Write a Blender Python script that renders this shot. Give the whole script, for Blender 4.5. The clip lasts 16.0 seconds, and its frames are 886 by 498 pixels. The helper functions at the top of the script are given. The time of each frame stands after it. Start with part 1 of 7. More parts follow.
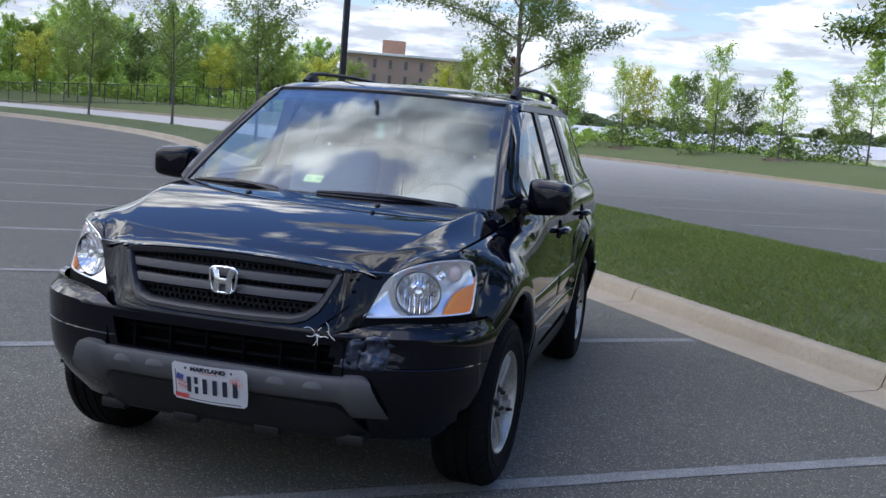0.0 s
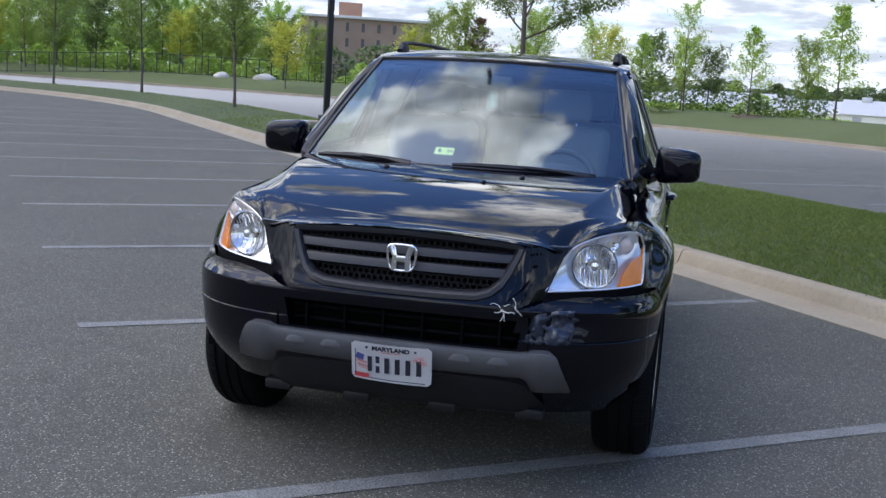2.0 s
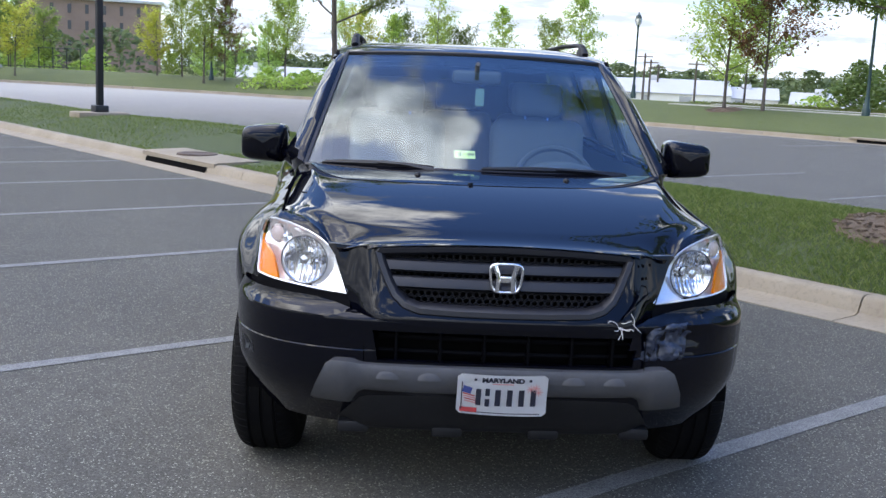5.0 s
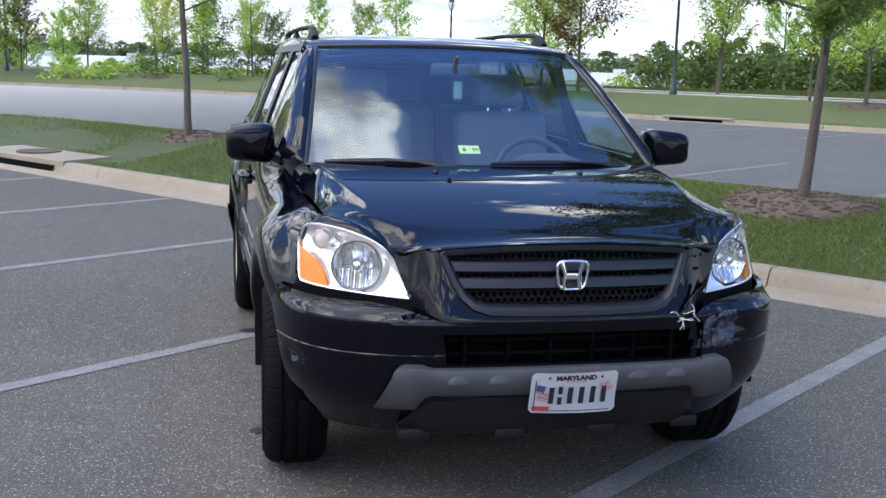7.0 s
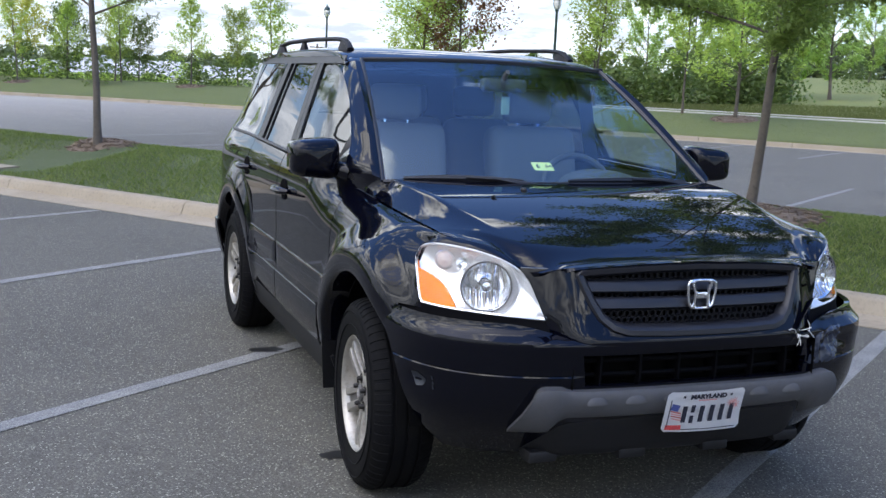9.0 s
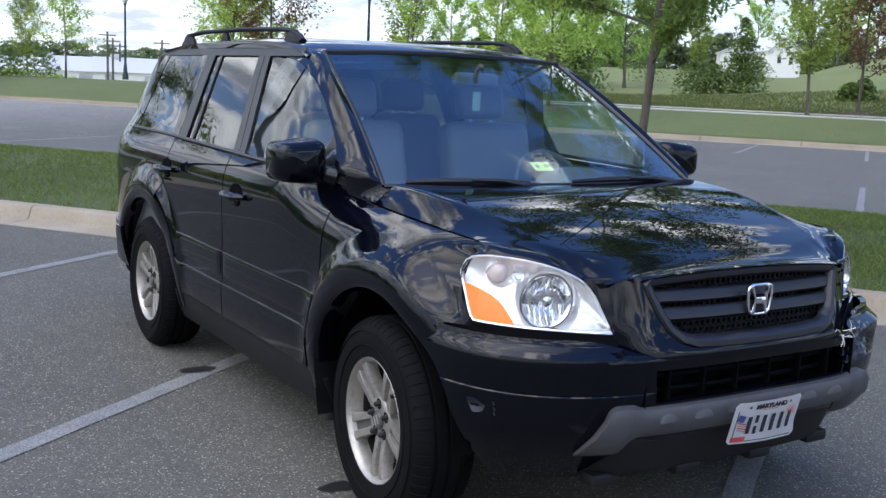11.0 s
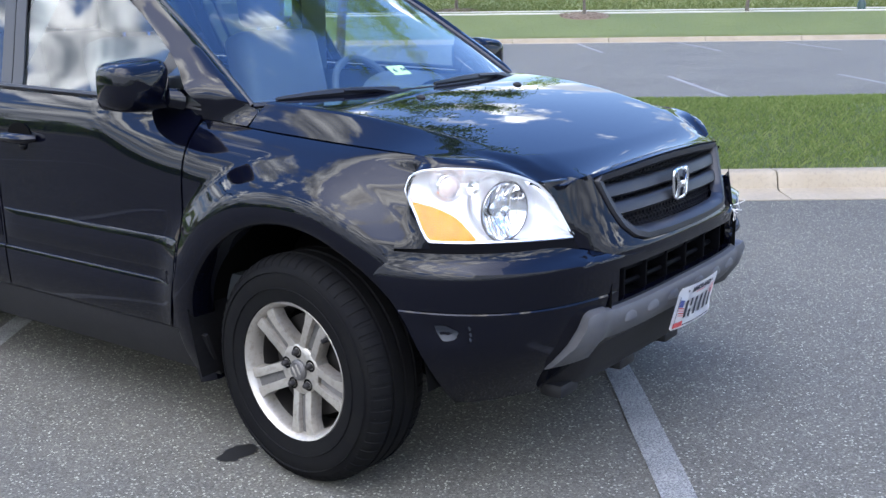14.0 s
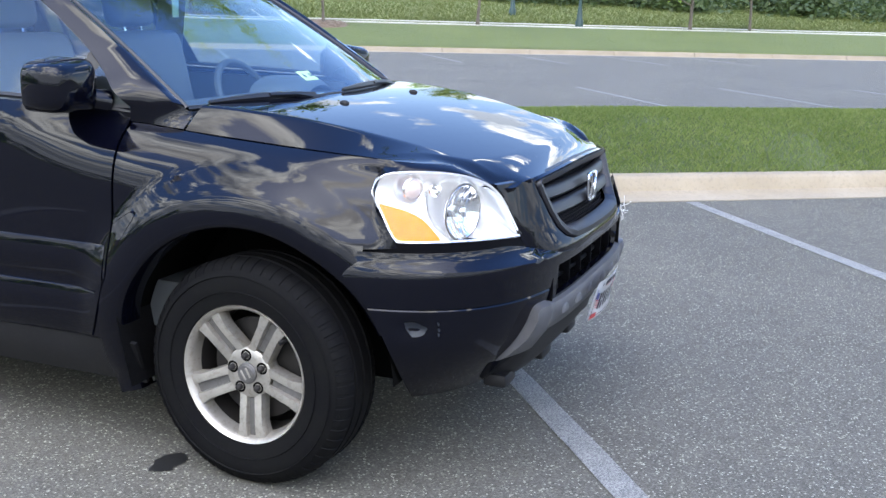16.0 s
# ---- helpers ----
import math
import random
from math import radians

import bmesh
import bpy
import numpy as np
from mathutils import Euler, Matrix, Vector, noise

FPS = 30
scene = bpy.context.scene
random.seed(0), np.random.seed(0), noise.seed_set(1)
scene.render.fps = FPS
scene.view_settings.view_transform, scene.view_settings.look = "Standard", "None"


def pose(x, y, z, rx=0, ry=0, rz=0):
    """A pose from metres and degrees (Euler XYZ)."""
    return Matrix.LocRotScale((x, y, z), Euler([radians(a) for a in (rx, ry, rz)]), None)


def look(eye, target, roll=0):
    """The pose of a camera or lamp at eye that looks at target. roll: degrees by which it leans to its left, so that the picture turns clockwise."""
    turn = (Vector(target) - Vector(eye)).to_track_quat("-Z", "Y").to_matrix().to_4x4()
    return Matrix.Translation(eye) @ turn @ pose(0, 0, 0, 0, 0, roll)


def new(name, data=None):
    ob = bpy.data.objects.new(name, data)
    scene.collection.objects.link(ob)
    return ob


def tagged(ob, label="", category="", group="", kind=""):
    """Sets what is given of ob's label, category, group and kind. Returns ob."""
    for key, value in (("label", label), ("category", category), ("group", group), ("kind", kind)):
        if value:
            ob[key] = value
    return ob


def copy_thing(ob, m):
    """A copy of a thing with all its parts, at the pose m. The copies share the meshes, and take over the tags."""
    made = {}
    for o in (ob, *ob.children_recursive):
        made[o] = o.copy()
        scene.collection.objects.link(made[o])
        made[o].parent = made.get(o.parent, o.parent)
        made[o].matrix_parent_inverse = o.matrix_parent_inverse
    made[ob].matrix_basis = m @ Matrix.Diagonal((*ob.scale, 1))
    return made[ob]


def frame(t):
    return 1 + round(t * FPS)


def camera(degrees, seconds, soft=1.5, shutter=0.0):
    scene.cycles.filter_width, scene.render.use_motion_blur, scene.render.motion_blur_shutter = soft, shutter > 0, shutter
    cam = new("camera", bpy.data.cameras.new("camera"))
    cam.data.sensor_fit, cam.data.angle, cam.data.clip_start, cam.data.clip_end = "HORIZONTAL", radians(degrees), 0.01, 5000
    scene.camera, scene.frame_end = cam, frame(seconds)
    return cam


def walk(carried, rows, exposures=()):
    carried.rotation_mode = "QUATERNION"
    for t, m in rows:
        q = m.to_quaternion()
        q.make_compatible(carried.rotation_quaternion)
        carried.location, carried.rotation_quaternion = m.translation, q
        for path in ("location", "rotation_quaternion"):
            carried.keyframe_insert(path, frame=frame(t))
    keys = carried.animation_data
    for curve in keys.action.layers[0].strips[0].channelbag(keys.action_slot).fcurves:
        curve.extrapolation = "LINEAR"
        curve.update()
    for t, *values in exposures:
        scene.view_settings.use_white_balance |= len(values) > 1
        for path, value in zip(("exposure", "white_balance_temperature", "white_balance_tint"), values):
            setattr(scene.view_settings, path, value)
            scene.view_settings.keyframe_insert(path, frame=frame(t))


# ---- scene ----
cam = camera(45.5, 16.0)
METRES = 6.6
BASE = pose(1.6906, -4.4109, 1.5606, 2.005, -1.66, 13.748)
ROWS = [
    (0.0, 0.0, 0.0, 0.0, 0.48, -9.13, -3.02),
    (0.5, -0.0255, 0.0088, -0.0033, -1.59, -9.78, -2.59),
    (1.0, -0.055, 0.0111, -0.0018, -0.61, -10.6, -2.04),
    (1.5, -0.0912, 0.0078, -0.002, 0.04, -9.97, -1.95),
    (2.0, -0.1239, 0.0071, 0.0004, -1.98, -11.06, -2.08),
    (2.5, -0.1507, 0.0213, 0.0003, -5.51, -11.23, -1.47),
    (3.0, -0.1812, 0.0366, 0.0021, -7.55, -11.45, -1.16),
    (5.5, -0.3371, 0.1026, 0.0049, -19.03, -11.79, -0.92),
    (6.0, -0.371, 0.1117, 0.008, -21.94, -12.95, -0.27),
    (6.5, -0.3959, 0.129, 0.0058, -24.78, -12.46, -1.13),
    (7.0, -0.4188, 0.1513, 0.0068, -26.91, -12.22, -1.13),
    (7.5, -0.4447, 0.1665, 0.0061, -27.82, -11.48, -1.75),
    (8.0, -0.4768, 0.1841, 0.0064, -29.76, -11.25, -2.29),
    (10.5, -0.5821, 0.3153, 0.0066, -42.4, -11.89, -2.26),
    (11.0, -0.5933, 0.3456, 0.0033, -45.32, -11.67, -2.67),
    (11.5, -0.6069, 0.372, 0.0024, -47.35, -12.13, -2.93),
    (12.0, -0.6233, 0.3958, -0.0018, -49.46, -12.32, -3.57),
    (12.5, -0.6374, 0.4229, -0.0026, -53.14, -13.79, -3.59),
    (13.0, -0.6335, 0.4492, -0.0064, -59.47, -13.47, -3.49),
    (13.5, -0.631, 0.4732, -0.0072, -63.72, -13.82, -2.31),
    (14.0, -0.6353, 0.4981, -0.0101, -67.42, -15.75, -0.54),
    (14.5, -0.6466, 0.5242, -0.0133, -74.13, -17.02, 0.87),
    (15.0, -0.6592, 0.5422, -0.0136, -76.65, -17.65, -0.37),
    (15.5, -0.6742, 0.5622, -0.0097, -78.74, -16.69, -1.24),
    (16.0, -0.6831, 0.593, -0.0111, -82.06, -14.88, -3.45),
]
EXPOSURES = [(0.0, -0.20, 7250, 12), (3.0, -0.08, 7300, 12), (6.0, 0.24, 7350, 12), (11.0, 0.06, 7150, 12), (12.5, 0.42, 7000, 12), (13.5, 0.80, 7000, 12), (16.0, 0.90, 7300, 10)]
walk(cam, [(t, BASE @ pose(METRES * x, METRES * y, METRES * z, 90 + pitch, roll, yaw)) for t, x, y, z, yaw, pitch, roll in ROWS], EXPOSURES)

# ---- world, sun ----
world = bpy.data.worlds.new("sky")
scene.world = world
world.use_nodes = True
wn, wl = world.node_tree.nodes, world.node_tree.links
wn.clear()
SUN_TO = Vector((-0.54, -0.10, 1.0)).normalized()
sky = wn.new("ShaderNodeTexSky")
sky.sky_type = "NISHITA"
sky.sun_disc = False
sky.sun_elevation = math.asin(SUN_TO.z)
sky.sun_rotation = math.atan2(SUN_TO.x, SUN_TO.y)
sky.air_density, sky.dust_density, sky.ozone_density = 1.0, 0.2, 2.0
tc = wn.new("ShaderNodeTexCoord")
sep = wn.new("ShaderNodeSeparateXYZ")
wl.new(tc.outputs["Generated"], sep.inputs[0])


def wmath(op, a, b=None, c=None, clamp=False):
    n = wn.new("ShaderNodeMath")
    n.operation, n.use_clamp = op, clamp
    for i, v in enumerate((a, b, c)):
        if v is None:
            continue
        if isinstance(v, (int, float)):
            n.inputs[i].default_value = v
        else:
            wl.new(v, n.inputs[i])
    return n.outputs[0]


zpos = wmath("MAXIMUM", sep.outputs[2], 0.0)
den = wmath("ADD", zpos, 0.16)
comb = wn.new("ShaderNodeCombineXYZ")
wl.new(wmath("DIVIDE", sep.outputs[0], den), comb.inputs[0])
wl.new(wmath("DIVIDE", sep.outputs[1], den), comb.inputs[1])


def wnoise(scale, detail, rough, shift):
    m = wn.new("ShaderNodeMapping")
    m.inputs["Location"].default_value = shift
    wl.new(comb.outputs[0], m.inputs[0])
    n = wn.new("ShaderNodeTexNoise")
    n.inputs["Scale"].default_value = scale
    n.inputs["Detail"].default_value = detail
    n.inputs["Roughness"].default_value = rough
    n.inputs["Distortion"].default_value = 0.0
    wl.new(m.outputs[0], n.inputs["Vector"])
    return n.outputs[0]


def wramp(x, lo, hi):
    n = wn.new("ShaderNodeMapRange")
    n.interpolation_type = "SMOOTHSTEP"
    n.inputs[1].default_value, n.inputs[2].default_value = lo, hi
    wl.new(x, n.inputs[0])
    return n.outputs[0]


low_sky = wramp(zpos, 0.65, 0.10)
dens = wmath("ADD", wnoise(2.3, 8.0, 0.57, (-12.684, 14.45, 0.0)), wmath("SUBTRACT", wmath("MULTIPLY", low_sky, 0.11), wmath("MULTIPLY", sep.outputs[0], 0.08)))
cover = wmath("MAXIMUM", wramp(dens, 0.535, 0.60), wmath("MULTIPLY", wramp(zpos, 0.12, 0.02), 0.7))
shade = wramp(wnoise(3.4, 7.0, 0.6, (7.3, 2.2, 0.0)), 0.38, 0.64)
tint = wn.new("ShaderNodeMix")
tint.data_type = "RGBA"
tint.inputs[6].default_value = (5.4, 6.6, 8.7, 1)
tint.inputs[7].default_value = (35.0, 38.5, 43.0, 1)
wl.new(wmath("MULTIPLY", shade, wmath("SUBTRACT", 1.0, wmath("MULTIPLY", wramp(zpos, 0.42, 0.12), 0.82))), tint.inputs[0])
both = wn.new("ShaderNodeMix")
both.data_type = "RGBA"
wl.new(cover, both.inputs[0])
deep = wn.new("ShaderNodeMix")
deep.data_type, deep.blend_type = "RGBA", "MULTIPLY"
deep.inputs[0].default_value = 1.0
hue = wn.new("ShaderNodeMix")
hue.data_type = "RGBA"
hue.inputs[6].default_value = (1.30, 1.42, 1.75, 1)
hue.inputs[7].default_value = (1.45, 2.20, 3.45, 1)
wl.new(wramp(zpos, 0.12, 0.75), hue.inputs[0])
wl.new(hue.outputs[2], deep.inputs[7])
wl.new(sky.outputs[0], deep.inputs[6])
wl.new(deep.outputs[2], both.inputs[6])
wl.new(tint.outputs[2], both.inputs[7])
facing = wn.new("ShaderNodeVectorMath")
facing.operation = "DOT_PRODUCT"
facing.inputs[1].default_value = SUN_TO
wl.new(tc.outputs["Generated"], facing.inputs[0])
haze = wn.new("ShaderNodeMix")
haze.data_type, haze.blend_type = "RGBA", "ADD"
haze.inputs[7].default_value = (17.0, 17.4, 18.4, 1)
wl.new(wmath("POWER", wmath("MAXIMUM", facing.outputs["Value"], 0.0), 9.0), haze.inputs[0])
wl.new(both.outputs[2], haze.inputs[6])
bg = wn.new("ShaderNodeBackground")
bg.inputs["Strength"].default_value = 0.125
wl.new(haze.outputs[2], bg.inputs["Color"])
wout = wn.new("ShaderNodeOutputWorld")
wl.new(bg.outputs[0], wout.inputs[0])

sun_data = bpy.data.lights.new("sun", "SUN")
sun_data.energy, sun_data.angle, sun_data.color = 0.8, radians(72.0), (1.0, 0.97, 0.925)
sun = new("sun", sun_data)
sun.matrix_world = look(SUN_TO * 60, (0, 0, 0))

# ---- materials ----


class Mat:
    """A small builder for a node material with a Principled shader."""

    def __init__(self, name, color=(0.5, 0.5, 0.5), rough=0.5, metal=0.0, **more):
        self.m = bpy.data.materials.new(name)
        self.m.use_nodes = True
        self.n, self.l = self.m.node_tree.nodes, self.m.node_tree.links
        self.b = self.n["Principled BSDF"]
        self.out = self.n["Material Output"]
        self.b.inputs["Base Color"].default_value = (*color, 1)
        self.b.inputs["Roughness"].default_value = rough
        self.b.inputs["Metallic"].default_value = metal
        for k, v in more.items():
            self.b.inputs[k.replace("_", " ")].default_value = v
        self.tc = self.n.new("ShaderNodeTexCoord")

    def noise(self, scale, detail=4.0, rough=0.55, stretch=None):
        n = self.n.new("ShaderNodeTexNoise")
        n.inputs["Scale"].default_value = scale
        n.inputs["Detail"].default_value = detail
        n.inputs["Roughness"].default_value = rough
        src = self.tc.outputs["Object"]
        if stretch:
            m = self.n.new("ShaderNodeMapping")
            m.inputs["Scale"].default_value = stretch
            self.l.new(src, m.inputs[0])
            src = m.outputs[0]
        self.l.new(src, n.inputs["Vector"])
        return n.outputs[0]

    def voronoi(self, scale, out="Distance"):
        n = self.n.new("ShaderNodeTexVoronoi")
        n.inputs["Scale"].default_value = scale
        self.l.new(self.tc.outputs["Object"], n.inputs["Vector"])
        return n.outputs[out]

    def island(self):
        return self.n.new("ShaderNodeNewGeometry").outputs["Random Per Island"]

    def object_random(self):
        return self.n.new("ShaderNodeObjectInfo").outputs["Random"]

    def range(self, x, lo, hi, a=0.0, b=1.0):
        n = self.n.new("ShaderNodeMapRange")
        n.inputs[1].default_value, n.inputs[2].default_value = lo, hi
        n.inputs[3].default_value, n.inputs[4].default_value = a, b
        self.l.new(x, n.inputs[0])
        return n.outputs[0]

    def math(self, op, a, b):
        n = self.n.new("ShaderNodeMath")
        n.operation = op
        for i, v in enumerate((a, b)):
            if isinstance(v, (int, float)):
                n.inputs[i].default_value = v
            else:
                self.l.new(v, n.inputs[i])
        return n.outputs[0]

    def mix(self, f, a, b):
        n = self.n.new("ShaderNodeMix")
        n.data_type = "RGBA"
        if isinstance(f, (int, float)):
            n.inputs[0].default_value = f
        else:
            self.l.new(f, n.inputs[0])
        for i, v in ((6, a), (7, b)):
            if isinstance(v, tuple):
                n.inputs[i].default_value = (*v, 1)
            else:
                self.l.new(v, n.inputs[i])
        return n.outputs[2]

    def color(self, x):
        self.l.new(x, self.b.inputs["Base Color"])
        return self

    def rough(self, x):
        self.l.new(x, self.b.inputs["Roughness"])
        return self

    def bump(self, x, strength=0.3, distance=0.01):
        n = self.n.new("ShaderNodeBump")
        n.inputs["Strength"].default_value = strength
        n.inputs["Distance"].default_value = distance
        self.l.new(x, n.inputs["Height"])
        self.l.new(n.outputs[0], self.b.inputs["Normal"])
        return self


def asphalt_material(name="asphalt", k=1.0, rough=0.85, glare=0.0):
    a = Mat(name, rough=rough, Specular_IOR_Level=0.2)

    def c(*v):
        return k * v[0] * 1.05, k * v[1], k * v[2] * 0.86

    grain = a.voronoi(170.0, "Color")
    lum = a.n.new("ShaderNodeSeparateColor")
    a.l.new(grain, lum.inputs[0])
    fine = a.noise(420.0, 3.0, 0.6)
    wide = a.noise(0.55, 5.0, 0.6)
    mid = a.noise(6.0, 4.0, 0.6)
    base = a.mix(a.range(wide, 0.3, 0.7), c(0.064, 0.065, 0.065), c(0.090, 0.090, 0.088))
    base = a.mix(a.range(mid, 0.35, 0.75, 0.0, 0.35), base, c(0.043, 0.043, 0.044))
    base = a.mix(a.range(lum.outputs[0], 0.55, 1.0, 0.0, 0.48), base, c(0.19, 0.187, 0.178))
    base = a.mix(a.range(lum.outputs[1], 0.6, 1.0, 0.0, 0.55), base, c(0.026, 0.026, 0.028))
    base = a.mix(a.range(lum.outputs[2], 0.93, 1.0, 0.0, 0.6), base, c(0.44, 0.46, 0.44))
    if glare:
        # grazing glare painted into the colour, paler further along the bend
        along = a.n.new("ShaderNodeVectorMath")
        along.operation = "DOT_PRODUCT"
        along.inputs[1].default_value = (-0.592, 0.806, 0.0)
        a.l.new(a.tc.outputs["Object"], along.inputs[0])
        base = a.mix(a.range(along.outputs["Value"], 16.0, 52.0, 0.0, glare), base, (0.46, 0.43, 0.38))
    a.color(base)
    a.bump(a.math("ADD", lum.outputs[0], fine), 0.42, 0.004)
    return a.m


def stained(name, c1, c2, c3, s1=2.0, s2=40.0, rough=0.8, bump=0.25, dist=0.004):
    a = Mat(name, rough=rough)
    c = a.mix(a.range(a.noise(s1, 6.0, 0.62), 0.34, 0.68), c1, c2)
    c = a.mix(a.range(a.noise(s2, 4.0, 0.6), 0.50, 0.85, 0.0, 0.8), c, c3)
    a.color(c)
    a.bump(a.noise(s2 * 2.2, 5.0, 0.65), bump, dist)
    return a.m


def leaf_material(name, c1, c2, c3):
    a = Mat(name, rough=0.55)
    f = a.island()
    c = a.mix(a.range(f, 0.0, 0.6), c1, c2)
    c = a.mix(a.range(f, 0.6, 1.0), c, c3)
    c = a.mix(a.range(a.noise(0.7, 3.0), 0.3, 0.7, 0.0, 0.5), c, c1)
    a.color(c)
    t = a.n.new("ShaderNodeBsdfTranslucent")
    a.l.new(c, t.inputs[0])
    mx = a.n.new("ShaderNodeMixShader")
    mx.inputs[0].default_value = 0.45
    a.l.new(a.b.outputs[0], mx.inputs[1])
    a.l.new(t.outputs[0], mx.inputs[2])
    a.l.new(mx.outputs[0], a.out.inputs[0])
    return a.m


def paint_line_material():
    a = Mat("worn_line_paint", rough=0.8)
    w = a.math("ADD", a.range(a.noise(160.0, 3.0, 0.7), 0.42, 0.62), a.range(a.noise(5.0, 4.0, 0.6), 0.62, 0.40, 0.0, 0.25))
    a.color(a.mix(a.range(w, 0.0, 1.0), (0.285, 0.285, 0.265), (0.10, 0.10, 0.10)))
    a.bump(a.noise(260.0, 3.0), 0.4, 0.003)
    return a.m


ASPHALT = asphalt_material("asphalt", 1.2)
# older lane asphalt; the last value sets how much glare is painted in
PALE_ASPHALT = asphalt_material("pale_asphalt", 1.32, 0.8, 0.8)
LINE = paint_line_material()
CONCRETE = stained("kerb_concrete", (0.267, 0.217, 0.151), (0.334, 0.281, 0.207), (0.193, 0.156, 0.110), 1.3, 30.0)
FAR_SOIL = stained("far_lawn_soil", (0.083, 0.105, 0.025), (0.101, 0.122, 0.031), (0.119, 0.118, 0.043), 0.5, 10.0, 0.9, 0.5, 0.03)
MEADOW_SOIL = stained("meadow_ground", (0.123, 0.155, 0.036), (0.163, 0.176, 0.046), (0.213, 0.189, 0.069), 0.08, 1.3, 0.95, 0.5, 0.05)
PATH = stained("path_concrete", (0.46, 0.43, 0.37), (0.54, 0.50, 0.43), (0.38, 0.35, 0.30), 0.8, 20.0)
# dark lawn base: shade between the blades is put into its colour
SOIL = stained("lawn_soil", (0.056, 0.077, 0.022), (0.067, 0.090, 0.027), (0.076, 0.085, 0.032), 0.6, 14.0, 0.9, 0.6, 0.03)
MULCH = stained("bark_mulch", (0.155, 0.108, 0.074), (0.211, 0.155, 0.112), (0.087, 0.059, 0.042), 5.0, 55.0, 0.95, 0.8, 0.02)
BARK = stained("tree_bark", (0.10, 0.082, 0.066), (0.15, 0.125, 0.10), (0.06, 0.05, 0.042), 3.0, 30.0, 0.9, 0.7, 0.01)
POLE = Mat("dark_pole_paint", (0.018, 0.018, 0.022), 0.45).m
GREEN_POLE = Mat("green_pole_paint", (0.015, 0.045, 0.042), 0.4).m
RUST = stained("rusty_iron", (0.075, 0.05, 0.037), (0.12, 0.08, 0.06), (0.04, 0.03, 0.025), 6.0, 40.0, 0.8)
# near-black for some black parts; in hollows it puts shade into the colour
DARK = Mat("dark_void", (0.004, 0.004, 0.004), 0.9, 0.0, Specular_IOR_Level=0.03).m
WHITE_WALL = stained("white_siding", (0.86, 0.83, 0.77), (0.90, 0.87, 0.81), (0.76, 0.73, 0.67), 0.2, 3.0, 0.7, 0.1)
WHITE_ROOF = stained("white_roof_sheet", (0.525, 0.518, 0.499), (0.557, 0.550, 0.531), (0.461, 0.454, 0.435), 0.2, 3.0, 0.6, 0.1)
ROOF_GREY = stained("pale_roof", (0.55, 0.56, 0.56), (0.66, 0.67, 0.67), (0.45, 0.45, 0.45), 0.2, 3.0, 0.5, 0.1)
BRICK = stained("tan_brick", (0.27, 0.19, 0.15), (0.33, 0.24, 0.19), (0.22, 0.15, 0.12), 0.3, 4.0, 0.85, 0.2)
BRICK_RED = stained("red_brick", (0.38, 0.20, 0.13), (0.44, 0.25, 0.16), (0.30, 0.15, 0.1), 0.3, 4.0, 0.85, 0.2)
SHED_DOOR = Mat("grey_shed_door", (0.42, 0.42, 0.42), 0.6).m
PANE = Mat("dark_window_pane", (0.055, 0.06, 0.066), 0.1).m
LAMP_GLASS = Mat("lamp_globe_glass", (0.75, 0.74, 0.68), 0.3).m
FENCE = Mat("fence_steel", (0.05, 0.055, 0.05), 0.5, 0.3).m
GRASS_BLADE = leaf_material("grass_blade", (0.112, 0.165, 0.036), (0.190, 0.250, 0.064), (0.290, 0.315, 0.110))
GRASS_FAR = leaf_material("lawn_blade", (0.135, 0.173, 0.042), (0.154, 0.193, 0.048), (0.183, 0.205, 0.062))
MEADOW = leaf_material("meadow_blade", (0.102, 0.128, 0.029), (0.123, 0.143, 0.034), (0.158, 0.152, 0.052))
LEAF_LOCUST = leaf_material("locust_leaf", (0.172, 0.253, 0.057), (0.213, 0.305, 0.069), (0.276, 0.362, 0.092))
LEAF_LIGHT = leaf_material("light_leaf", (0.276, 0.369, 0.077), (0.338, 0.430, 0.091), (0.419, 0.471, 0.113))
LEAF_MID = leaf_material("mid_leaf", (0.374, 0.523, 0.113), (0.459, 0.609, 0.133), (0.581, 0.693, 0.169))
LEAF_DARK = leaf_material("dark_leaf", (0.125, 0.19, 0.05), (0.155, 0.225, 0.058), (0.205, 0.26, 0.07))
LEAF_WOOD = leaf_material("wood_leaf", (0.385, 0.547, 0.162), (0.508, 0.690, 0.193), (0.670, 0.811, 0.244))
LEAF_FAR = leaf_material("distant_leaf", (0.13, 0.18, 0.075), (0.17, 0.22, 0.09), (0.22, 0.26, 0.11))
LEAF_BUSH = leaf_material("bush_leaf", (0.055, 0.085, 0.026), (0.075, 0.11, 0.034), (0.10, 0.135, 0.042))
LEAF_YELLOW = leaf_material("yellow_leaf", (0.496, 0.549, 0.092), (0.615, 0.615, 0.105), (0.653, 0.561, 0.118))
LEAF_RUST = leaf_material("rust_leaf", (0.21, 0.10, 0.05), (0.26, 0.13, 0.06), (0.13, 0.13, 0.045))

# ---- mesh helpers ----


def finish(bm, name, mat, sharp=38.0):
    """Turns a bmesh into a mesh with smooth faces and sharp edges past an angle."""
    bm.normal_update()
    lim = radians(sharp)
    for f in bm.faces:
        f.smooth = True
    for e in bm.edges:
        if len(e.link_faces) == 2:
            e.smooth = e.calc_face_angle(0) < lim
    me = bpy.data.meshes.new(name)
    bm.to_mesh(me)
    bm.free()
    if mat:
        me.materials.append(mat)
    return me


def part(name, bm, material, parent, label="", sharp=38.0):
    """Links a bmesh as one mesh object under a thing or a part."""
    ob = new(name, finish(bm, name, material, sharp))
    ob.parent = parent
    if label:
        tagged(ob, label)
    return ob


